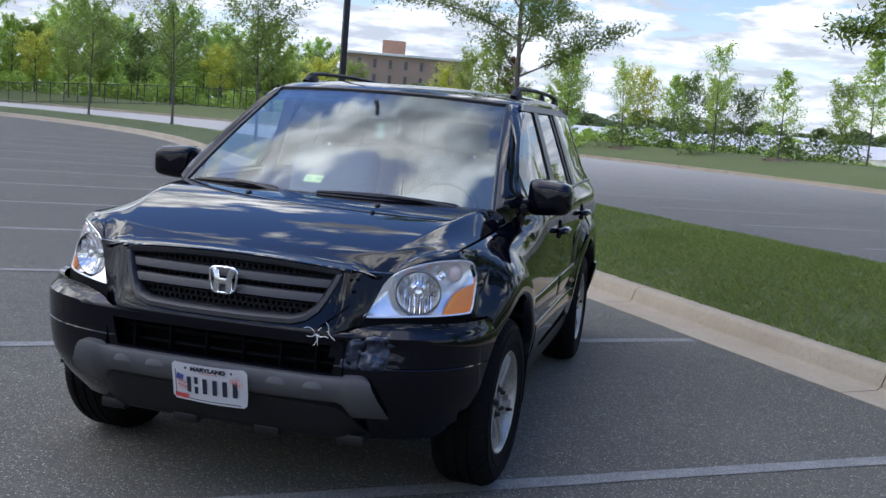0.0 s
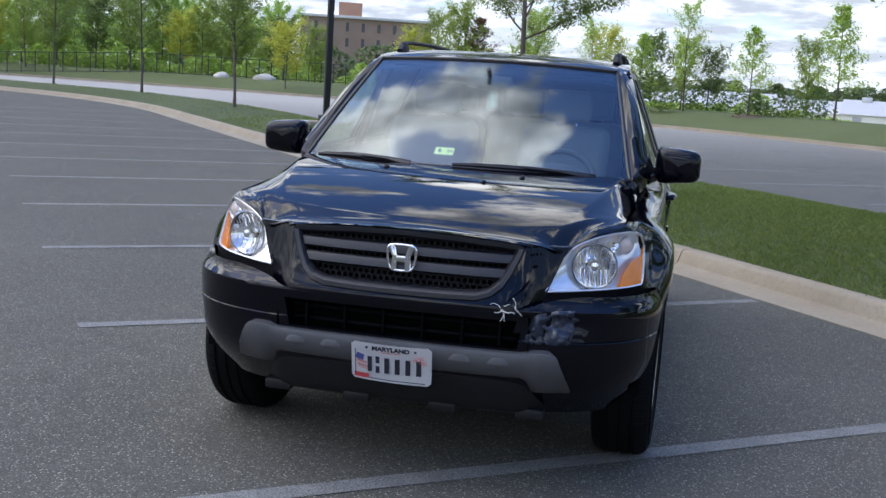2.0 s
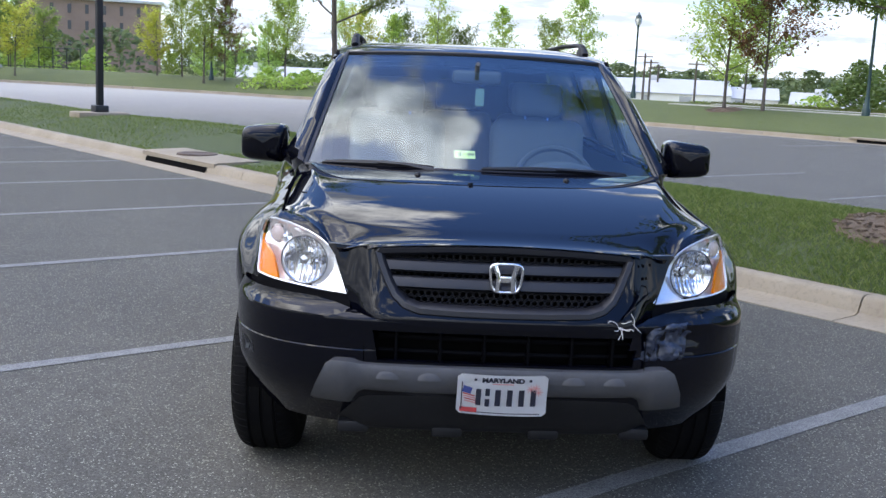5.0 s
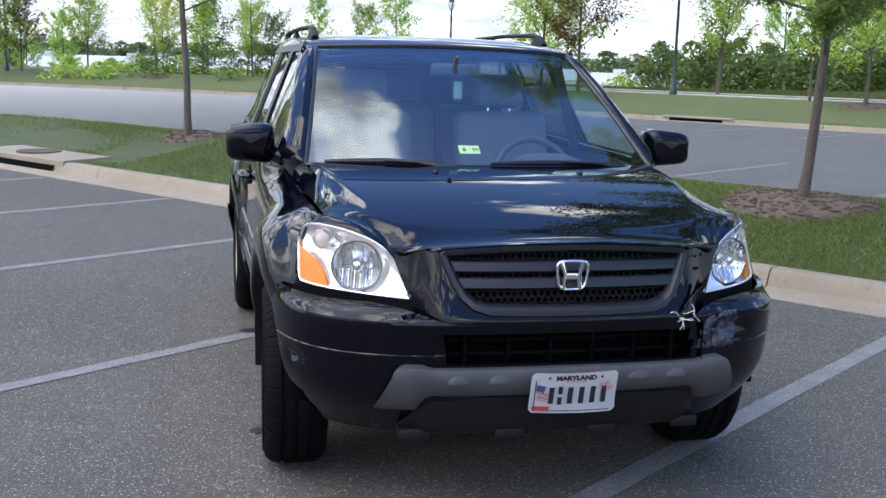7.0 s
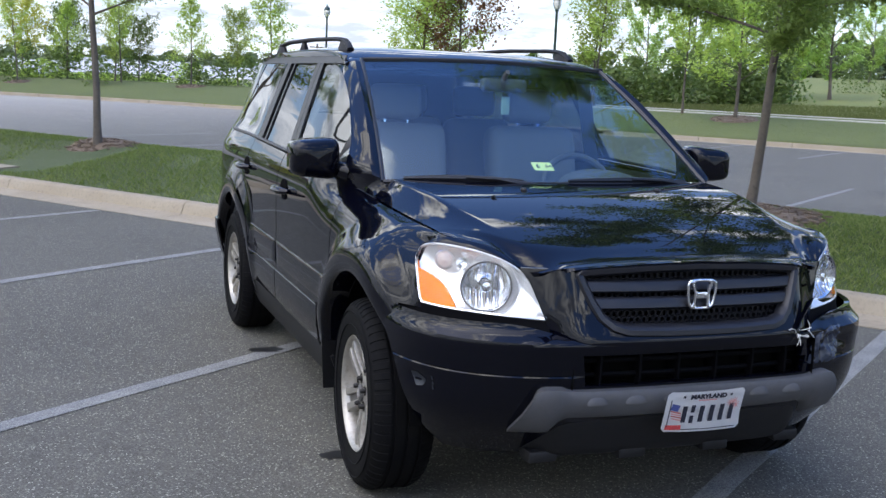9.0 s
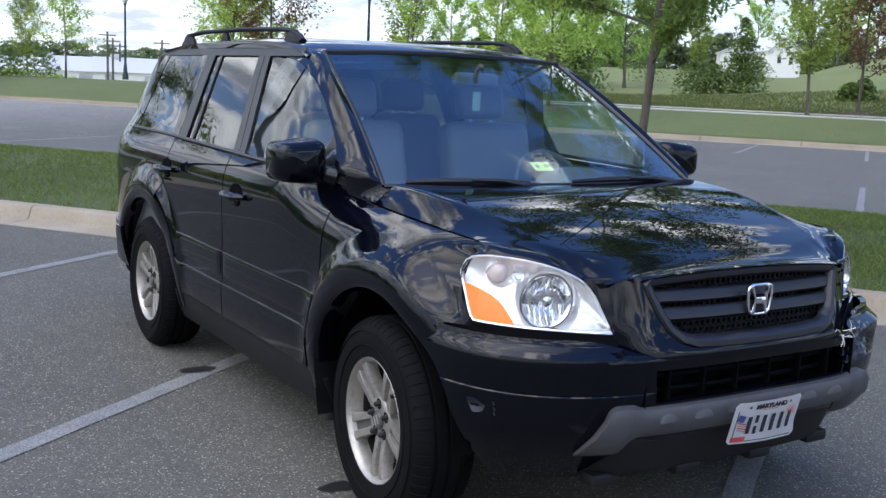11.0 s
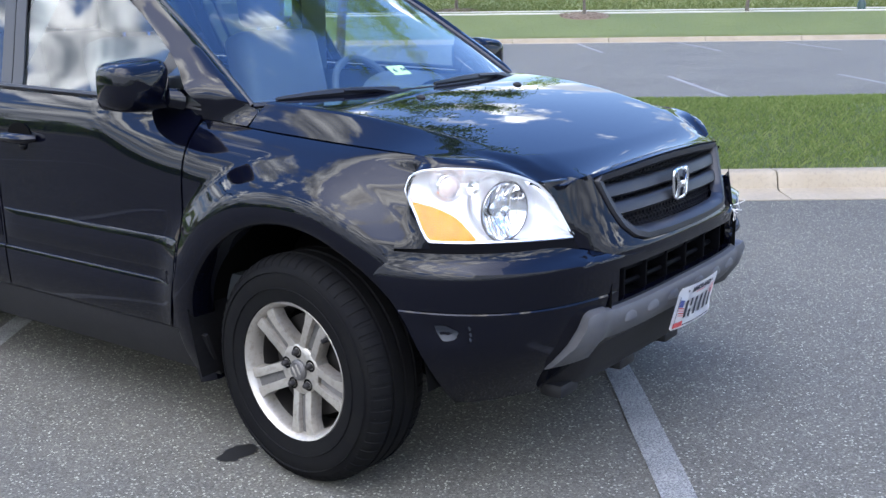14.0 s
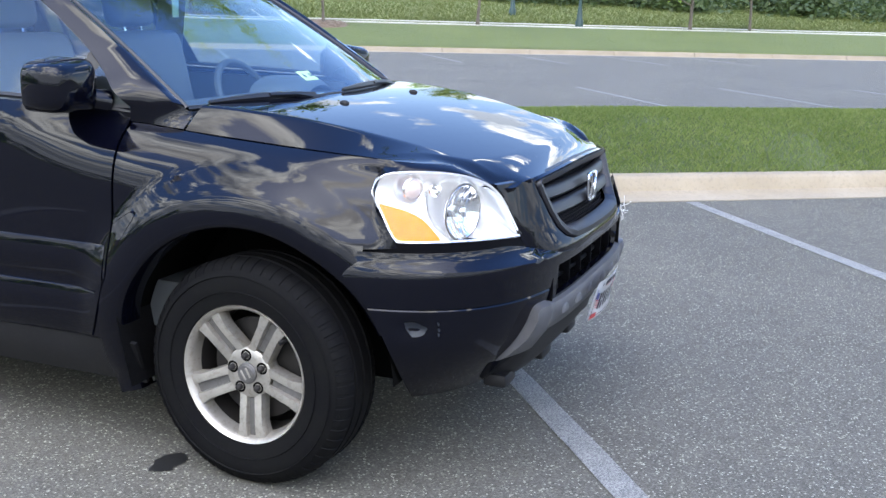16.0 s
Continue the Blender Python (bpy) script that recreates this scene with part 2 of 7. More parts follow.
def raw_mesh(name, verts, faces, mat, smooth=False):
    me = bpy.data.meshes.new(name)
    me.from_pydata(verts, [], faces)
    if smooth:
        me.polygons.foreach_set("use_smooth", [True] * len(me.polygons))
    me.materials.append(mat)
    me.update()
    return me


def thing(name, label, category, at=(0, 0, 0), group="", kind="", rz=0):
    e = new(name)
    e.empty_display_size = 0.2
    e.matrix_basis = pose(*at, 0, 0, rz)
    return tagged(e, label, category, group, kind)


def add_grid(bm, pts, closed_u=False, closed_v=False):
    nu, nv = len(pts), len(pts[0])
    vs = [[bm.verts.new(p) for p in row] for row in pts]
    for i in range(nu if closed_u else nu - 1):
        for j in range(nv if closed_v else nv - 1):
            a, b = vs[i][j], vs[(i + 1) % nu][j]
            c, d = vs[(i + 1) % nu][(j + 1) % nv], vs[i][(j + 1) % nv]
            if len({a, b, c, d}) == 4:
                bm.faces.new((a, b, c, d))
    return vs


def add_box(bm, c, size, m=None, bevel=0.0, seg=2):
    r = bmesh.ops.create_cube(bm, size=1.0)
    vs = r["verts"]
    bmesh.ops.scale(bm, vec=size, verts=vs)
    if bevel:
        es = list({e for v in vs for e in v.link_edges})
        r2 = bmesh.ops.bevel(bm, geom=es, offset=bevel, segments=seg, affect="EDGES", profile=0.5)
        vs = list({v for f in r2["faces"] for v in f.verts} | {v for v in vs if v.is_valid})
    if m is not None:
        bmesh.ops.transform(bm, matrix=m, verts=vs)
    bmesh.ops.translate(bm, vec=c, verts=vs)
    return vs


def add_tube(bm, path, radii, n=8, cap=True, flat=1.0):
    """A tube along points, with a radius each; flat squeezes it along its second axis."""
    rings = []
    path = [Vector(p) for p in path]
    ref = None
    for i, p in enumerate(path):
        d = (path[min(i + 1, len(path) - 1)] - path[max(i - 1, 0)]).normalized()
        if ref is None:
            ref = d.orthogonal().normalized() if abs(d.z) > 0.9 else d.cross(Vector((0, 0, 1))).normalized()
        ref = (ref - d * ref.dot(d)).normalized()
        o = d.cross(ref)
        r = radii[i] if isinstance(radii, (list, tuple)) else radii
        rings.append([bm.verts.new(p + (ref * math.cos(a) + o * math.sin(a) * flat) * r) for a in (2 * math.pi * k / n for k in range(n))])
    for a, b in zip(rings, rings[1:]):
        for k in range(n):
            bm.faces.new((a[k], a[(k + 1) % n], b[(k + 1) % n], b[k]))
    if cap:
        bm.faces.new(rings[0][::-1])
        bm.faces.new(rings[-1])


def add_lathe(bm, prof, n=32, axis="z", close=False):
    """Turns a profile of (radius, height) round an axis."""
    rings = []
    for k in range(n):
        a = 2 * math.pi * k / n
        row = []
        for r, h in prof:
            x, y = r * math.cos(a), r * math.sin(a)
            row.append(bm.verts.new((x, y, h) if axis == "z" else (h, x, y)))
        rings.append(row)
    m = len(prof)
    for k in range(n):
        a, b = rings[k], rings[(k + 1) % n]
        for j in range(m if close else m - 1):
            j2 = (j + 1) % m
            bm.faces.new((a[j], b[j], b[j2], a[j2]))
    bmesh.ops.remove_doubles(bm, verts=bm.verts, dist=1e-6)


def hermite(xs, ys, x):
    """Smooth interpolation through knots."""
    if x <= xs[0]:
        return ys[0]
    if x >= xs[-1]:
        return ys[-1]
    i = max(k for k in range(len(xs) - 1) if xs[k] <= x)
    h = xs[i + 1] - xs[i]
    t = (x - xs[i]) / h

    def slope(k):
        if k == 0 or k == len(xs) - 1:
            return 0 if len(xs) < 3 else ((ys[1] - ys[0]) / (xs[1] - xs[0]) if k == 0 else (ys[-1] - ys[-2]) / (xs[-1] - xs[-2]))
        a = (ys[k] - ys[k - 1]) / (xs[k] - xs[k - 1])
        b = (ys[k + 1] - ys[k]) / (xs[k + 1] - xs[k])
        return 0.0 if a * b <= 0 else 2 * a * b / (a + b)

    m0, m1 = slope(i) * h, slope(i + 1) * h
    return (2 * t**3 - 3 * t * t + 1) * ys[i] + (t**3 - 2 * t * t + t) * m0 + (3 * t * t - 2 * t**3) * ys[i + 1] + (t**3 - t * t) * m1


def ease(x, a, b):
    t = min(1.0, max(0.0, (x - a) / (b - a)))
    return t * t * (3 - 2 * t)


# ---- ground: a frame along the kerb, u across it and v along it ----
CU, CV = Vector((0.806, 0.592, 0)), Vector((-0.592, 0.806, 0))
GUTTER, BEND_V, BEND_R = 3.78, 30.0, 28.5
FAR_KERB = 26.4


def G(u, v, z=0.0):
    return CU * u + CV * v + Vector((0, 0, z))


def K(d, s, z=0.0):
    """A point d metres across from the gutter's edge and s metres along it; the kerb bends past BEND_V."""
    if s <= BEND_V:
        return G(GUTTER + d, s, z)
    a = (s - BEND_V) / BEND_R
    r = BEND_R + d
    return G(GUTTER - BEND_R + r * math.cos(a), BEND_V + r * math.sin(a), z)


def rise(s, e):
    """Height of the land e metres behind the far kerb."""
    z = 0.15 + 0.13 * min(e, 5.0) + 0.012 * max(min(e, 12) - 5.0, 0)
    hill = 1 - ease(s, -6, 10)
    mead = ease(s, -8, 4) * (1 - ease(s, min(1 + 0.26 * max(e, 0), 33), min(15 + 0.38 * max(e, 0), 41)))
    low = ease(s, min(14 + 0.26 * max(e, 0), 35), min(28 + 0.38 * max(e, 0), 45))
    z += hill * (0.066 * max(min(e - 9, 60), 0) + 0.012 * max(min(e - 49, 200), 0))
    z += mead * (0.028 * max(min(e - 12, 170), 0))
    z -= low * (0.10 * max(min(e - 12, 25), 0))
    return z


def stations():
    s = [-260, -180, -120, -80, -60, -45]
    s += [-36 + 3 * i for i in range(22)]
    s += [BEND_V + BEND_R * radians(a) for a in range(6, 181, 6)]
    return s


def build_ground():
    es = [-300, -200, -130, -80, -50, -29, -28.4, -20, -10, -4, 0, 6, 12, 20, 26.3, 26.52, 26.57, 28, 30, 31.5, 33, 35, 37, 40, 44, 50, 58, 68, 80, 95, 115, 140, 170, 210, 260, 340, 460, 700, 1200, 2500]
    rows = []
    for s in stations():
        row = []
        for d in es:
            if s > BEND_V:
                d = max(d, -28.4)
            z = rise(s, d - FAR_KERB) - 0.01 if d > FAR_KERB + 0.15 else -0.05
            row.append(K(d, s, z))
        rows.append(row)
    bm = bmesh.new()
    add_grid(bm, rows)
    bmesh.ops.remove_doubles(bm, verts=bm.verts, dist=1e-5)
    bmesh.ops.recalc_face_normals(bm, faces=bm.faces)
    if sum(f.normal.z for f in bm.faces) < 0:
        bmesh.ops.reverse_faces(bm, faces=bm.faces)
    ob = new("ground", finish(bm, "ground", MEADOW_SOIL, 60))
    tagged(ob, "green grassy land rising beyond the parking lot", "ground", kind="structure")

    for ds, mat, label in (((-62, -45, -28.4, -14, -6, 0, 3, 4.4), ASPHALT, "grey speckled asphalt of a parking lot with faint stains"), ((4.4, 8, 14, 20, FAR_KERB - 0.3), PALE_ASPHALT, "older pale grey asphalt of the lane beyond the lawn, with painted glare")):
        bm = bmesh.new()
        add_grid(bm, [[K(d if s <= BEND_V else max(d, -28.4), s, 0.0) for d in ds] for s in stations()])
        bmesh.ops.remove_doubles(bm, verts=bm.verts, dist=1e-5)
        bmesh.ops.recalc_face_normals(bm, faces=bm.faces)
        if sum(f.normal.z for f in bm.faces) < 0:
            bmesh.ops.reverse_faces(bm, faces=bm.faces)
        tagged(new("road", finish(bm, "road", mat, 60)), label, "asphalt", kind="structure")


build_ground()


def island_far(s):
    return 4.55 + 0.3 * ease(s, 30, 48)


def build_kerbs():
    prof = [(0.0, -0.04), (0.0, 0.006), (0.30, 0.014), (0.335, 0.03), (0.37, 0.12), (0.39, 0.142), (0.425, 0.152), (0.54, 0.150), (0.565, 0.14), (0.57, -0.04)]
    near = tagged(new("kerb"), "pale tan concrete kerb and gutter in long sections", "kerb", kind="structure")
    # sections of about three metres with open joints
    cuts, s = [], -41.0 + 1.95 - 0.0
    while s < BEND_V + BEND_R * radians(95):
        cuts.append(s)
        s += 3.05
    for a, b in zip(cuts, cuts[1:]):
        bm = bmesh.new()
        n = 4 if a < BEND_V - 3 else 6
        rows = []
        for i in range(n + 1):
            s = a + 0.006 + (b - a - 0.012) * i / n
            rows.append([K(d, s, z) for d, z in prof])
        vs = add_grid(bm, rows)
        bm.faces.new(vs[0])
        bm.faces.new(vs[-1][::-1])
        bmesh.ops.recalc_face_normals(bm, faces=bm.faces)
        part("kerb_section", bm, CONCRETE, near)
    far = tagged(new("kerb"), "pale concrete kerb along the far side of the lot", "kerb", kind="structure")
    prof2 = [(-0.30, -0.04), (-0.30, 0.006), (0.0, 0.02), (0.03, 0.14), (0.06, 0.155), (0.17, 0.155), (0.20, 0.14), (0.2, -0.04)]
    s = -60.0
    while s < BEND_V + BEND_R * radians(80):
        step = 3.05 if s < BEND_V else 1.7
        bm = bmesh.new()
        rows = [[K(FAR_KERB + d, s + 0.012 + (step - 0.024) * i / 3, z) for d, z in prof2] for i in range(4)]
        vs = add_grid(bm, rows)
        bm.faces.new(vs[0])
        bm.faces.new(vs[-1][::-1])
        bmesh.ops.recalc_face_normals(bm, faces=bm.faces)
        part("kerb_section", bm, CONCRETE, far)
        s += step


build_kerbs()


def mound(s, d):
    f = (d - 0.55) / (island_far(s) - 0.55)
    flat = (1 - ease(abs(s - 11.9), 1.5, 2.6)) * (1 - ease(d, 1.7, 2.7))
    return 0.138 + (0.32 - 0.12 * ease(s, 15, 22)) * (1 - flat) * max(0.0, math.sin(math.pi * min(1, max(0, f)))) + 0.012 * noise.noise(Vector((s * 0.8, d * 0.8, 0)))


def build_island():
    rows = []
    for s in stations():
        if -130 < s < BEND_V + BEND_R * radians(95):
            w = island_far(s)
            fs = [i / 12 for i in range(13)]
            rows.append([K(0.555 + (w - 0.555) * f, s, mound(s, 0.555 + (w - 0.555) * f)) for f in fs] + [K(w + 0.16, s, 0.12), K(w + 0.18, s, -0.04)])
    bm = bmesh.new()
    add_grid(bm, rows)
    bmesh.ops.recalc_face_normals(bm, faces=bm.faces)
    if sum(f.normal.z for f in bm.faces) < 0:
        bmesh.ops.reverse_faces(bm, faces=bm.faces)
    ob = new("lawn", finish(bm, "lawn", SOIL, 60))
    tagged(ob, "mown green grass strip between kerbs", "lawn", kind="structure")


build_island()


def build_far_lawn():
    rows = []
    for s in [-90 + 3 * i for i in range(62)]:
        rows.append([K(FAR_KERB + e, s, rise(s, e) + 0.006) for e in (0.22, 1.0, 2.2, 3.6, 5.0, 6.5, 8.0, 9.2)])
    bm = bmesh.new()
    add_grid(bm, rows)
    bmesh.ops.recalc_face_normals(bm, faces=bm.faces)
    if sum(f.normal.z for f in bm.faces) < 0:
        bmesh.ops.reverse_faces(bm, faces=bm.faces)
    tagged(new("lawn", finish(bm, "lawn", FAR_SOIL, 60)), "mown olive green lawn beyond the far kerb", "lawn", kind="structure")


build_far_lawn()


def strip(pts_l, pts_r, mat, name, label, z):
    bm = bmesh.new()
    add_grid(bm, [[Vector((p.x, p.y, z)) for p in pts_l], [Vector((p.x, p.y, z)) for p in pts_r]])
    bmesh.ops.recalc_face_normals(bm, faces=bm.faces)
    if sum(f.normal.z for f in bm.faces) < 0:
        bmesh.ops.reverse_faces(bm, faces=bm.faces)
    return tagged(new(name, finish(bm, name, mat)), label, "marking", kind="structure")


def build_lines():
    # stalls by the near kerb
    for k in range(-6, 12):
        v = 2.13 + 2.735 * k
        if v > 30:
            continue
        n = 16
        L = [G(-1.33 + 5.06 * i / n, v - 0.055 + random.uniform(-0.004, 0.004)) for i in range(n + 1)]
        R = [G(-1.33 + 5.06 * i / n, v + 0.055 + random.uniform(-0.004, 0.004)) for i in range(n + 1)]
        strip(L, R, LINE, "parking_line", "worn pale paint line on the asphalt", 0.004)
    # stalls along both sides of the bay beyond the lawn
    for k in range(-4, 8):
        v = -4.05 + 3.14 * k
        for u0, u1 in ((11.6, 15.9), (24.3, 29.6)):
            n = 8
            L = [G(u0 + (u1 - u0) * i / n, v - 0.05) for i in range(n + 1)]
            R = [G(u0 + (u1 - u0) * i / n, v + 0.05) for i in range(n + 1)]
            strip(L, R, LINE, "parking_line", "faded pale paint line on the asphalt", 0.004)


build_lines()


def build_paths():
    for a, b in ((5.3, 5.9), (8.4, 8.9)):
        bm = bmesh.new()
        rows = []
        for s in [-90 + 2 * i for i in range(60)]:
            wob = 0.25 * math.sin(s * 0.11)
            rows.append([K(FAR_KERB + a + wob, s, rise(s, a) - 0.05), K(FAR_KERB + a + wob, s, rise(s, a) + 0.034), K(FAR_KERB + b + wob, s, rise(s, b) + 0.040), K(FAR_KERB + b + wob, s, rise(s, b) - 0.05)])
        add_grid(bm, rows)
        bmesh.ops.recalc_face_normals(bm, faces=bm.faces)
        tagged(new("pavement", finish(bm, "pavement", PATH)), "narrow pale concrete path across the far lawn", "path", kind="structure")


build_paths()

# ---- trees ----


def branch_path(p, d, length, bend, rng, n=6, wob=0.10):
    pts = [p.copy()]
    d = d.normalized()
    for i in range(n):
        d = (d + Vector((rng.uniform(-wob, wob), rng.uniform(-wob, wob), bend / n + rng.uniform(-wob, wob) * 0.5))).normalized()
        p = p + d * (length / n)
        pts.append(p.copy())
    return pts


def make_tree(name, label, category, leaf, seed, height, r0, clear, spread, leaves, size, shape="oval", up=0.7, droop=0.0, group="trees", aspect=0.5, lean=0.0):
    """A tree: tapered trunk with limbs and a crown of many small leaves."""
    rng = random.Random(seed)
    bm = bmesh.new()
    top = branch_path(Vector((0, 0, -0.1)), Vector((lean, lean * 0.4, 1)), height, 0.4, rng, 12, 0.035)
    radii = [max(0.012, r0 * (1 - i / 12.6) ** 0.9) for i in range(13)]
    radii[0] *= 1.35
    add_tube(bm, top, radii, 8)
    tips = []
    nb = 22 if shape != "sparse" else 16
    for k in range(nb):
        f = clear + (0.97 - clear) * ((k + rng.random() * 0.6) / nb)
        i = min(11, int(f * 12))
        p = top[i].lerp(top[i + 1], f * 12 - i)
        g = (f - clear) / (1 - clear)
        if shape == "cone":
            L = spread * (1.05 - g) ** 0.8
        elif shape == "vase":
            L = spread * (0.55 + 0.6 * math.sin(math.pi * min(1, g * 0.8 + 0.15)))
        else:
            L = spread * (0.35 + 0.8 * math.sin(math.pi * (0.12 + 0.8 * g)))
        L *= rng.uniform(0.75, 1.15)
        az = k * 2.4 + rng.uniform(-0.4, 0.4)
        d = Vector((math.cos(az), math.sin(az), up * rng.uniform(0.7, 1.3) + 0.5 * g))
        bp = branch_path(p, d, L, 0.25 - droop, rng, 6, 0.13)
        rb = max(0.008, r0 * 0.42 * (1 - f * 0.7))
        add_tube(bm, bp, [rb * (1 - 0.85 * j / 6) for j in range(7)], 5, cap=False)
        for j in range(2, 7):
            tips.append((bp[j], 0.16 + 0.03 * j, L))
            for q in range(2):
                a2 = rng.uniform(0, 6.28)
                d2 = (bp[j] - bp[j - 1]).normalized() + Vector((math.cos(a2), math.sin(a2), rng.uniform(-0.2, 0.5))) * 0.9
                l2 = L * rng.uniform(0.18, 0.36)
                sp = branch_path(bp[j], d2, l2, -droop * 0.6, rng, 3, 0.15)
                add_tube(bm, sp, [rb * 0.3, rb * 0.22, rb * 0.15, rb * 0.08], 3, cap=False)
                tips += [(sp[2], 0.3, L), (sp[3], 0.35, L), (sp[1], 0.25, L)]
    wood = finish(bm, "trunk", BARK, 60)
    verts, faces = [], []
    per = max(1, leaves // len(tips))
    for c, sg, L in tips:
        sg = sg * (0.75 if aspect > 0.35 else 0.38) * min(1.0, 0.35 + L * 0.22)
        for q in range(per):
            o = Vector((rng.gauss(0, sg), rng.gauss(0, sg), rng.gauss(0, sg * 0.7)))
            a = Vector((rng.gauss(0, 1), rng.gauss(0, 1), rng.gauss(0, 0.6) - droop)).normalized()
            b = a.cross(Vector((rng.gauss(0, 0.5), rng.gauss(0, 0.5), 1))).normalized()
            s = size * rng.uniform(0.6, 1.3)
            p = c + o
            k = len(verts)
            verts += [tuple(p - a * s * 0.5), tuple(p + b * s * aspect * 0.5), tuple(p + a * s * 0.5), tuple(p - b * s * aspect * 0.5)]
            faces.append((k, k + 1, k + 2, k + 3))
    crown = raw_mesh("crown", verts, faces, leaf)
    t = thing(name, label, category, group=group)
    for nm, me in (("trunk", wood), ("crown", crown)):
        o = new(nm, me)
        o.parent = t
    return t


def put(tree, at, scale=1.0, rz=0.0, label=""):
    m = Matrix.Translation(at) @ Matrix.Rotation(rz, 4, "Z") @ Matrix.Scale(scale / tree.scale.x, 4)
    c = copy_thing(tree, m)
    if label:
        tagged(c, label)
    return c


def far_at(u, v):
    """The ground's point under the plan place (u, v) beyond the far kerb."""
    if v <= BEND_V:
        d, s = u - GUTTER, v
    else:
        x, y = u - (GUTTER - BEND_R), v - BEND_V
        d, s = math.hypot(x, y) - BEND_R, BEND_V + BEND_R * math.atan2(y, x)
    e = d - FAR_KERB
    z = rise(s, e) if e > 0 else (mound(s, d) if 0.55 < d < island_far(s) else 0.0)
    return G(u, v, z)


def mulch_ring(at, r, label="low ring of brown bark mulch round a trunk"):
    bm = bmesh.new()
    n = 26
    rows = []
    def over(p, h):
        u, v = p.x * CU.x + p.y * CU.y, p.x * CV.x + p.y * CV.y
        return Vector((p.x, p.y, far_at(u, v).z + h))

    for i, (f, h) in enumerate(((0.0, 0.09), (0.3, 0.085), (0.62, 0.065), (0.86, 0.035), (1.0, -0.02))):
        row = []
        for k in range(n):
            a = 2 * math.pi * k / n
            q = r * f * (1 + 0.12 * noise.noise(Vector((k * 0.7, i, at.x))))
            row.append(over(at + Vector((math.cos(a), math.sin(a), 0)) * q, h + 0.02 * noise.noise(Vector((k * 1.9, i * 3.1, at.y)))))
        rows.append(row)
    add_grid(bm, rows, closed_v=True)
    rng = random.Random(int(at.x * 100))
    for _ in range(260):
        a, q = rng.uniform(0, 6.28), r * math.sqrt(rng.random()) * 0.97
        p = over(at + Vector((math.cos(a) * q, math.sin(a) * q, 0)), 0.095 - 0.06 * (q / r) ** 2)
        m = Matrix.Rotation(rng.uniform(0, 6.28), 4, "Z") @ Matrix.Rotation(rng.uniform(-0.5, 0.5), 4, "X")
        add_box(bm, p, (rng.uniform(0.03, 0.09), rng.uniform(0.015, 0.03), 0.012), m)
    bmesh.ops.remove_doubles(bm, verts=bm.verts, dist=1e-5)
    bmesh.ops.recalc_face_normals(bm, faces=bm.faces)
    return tagged(new("mulch_ring", finish(bm, "mulch_ring", MULCH)), label, "mulch", kind="stuff")


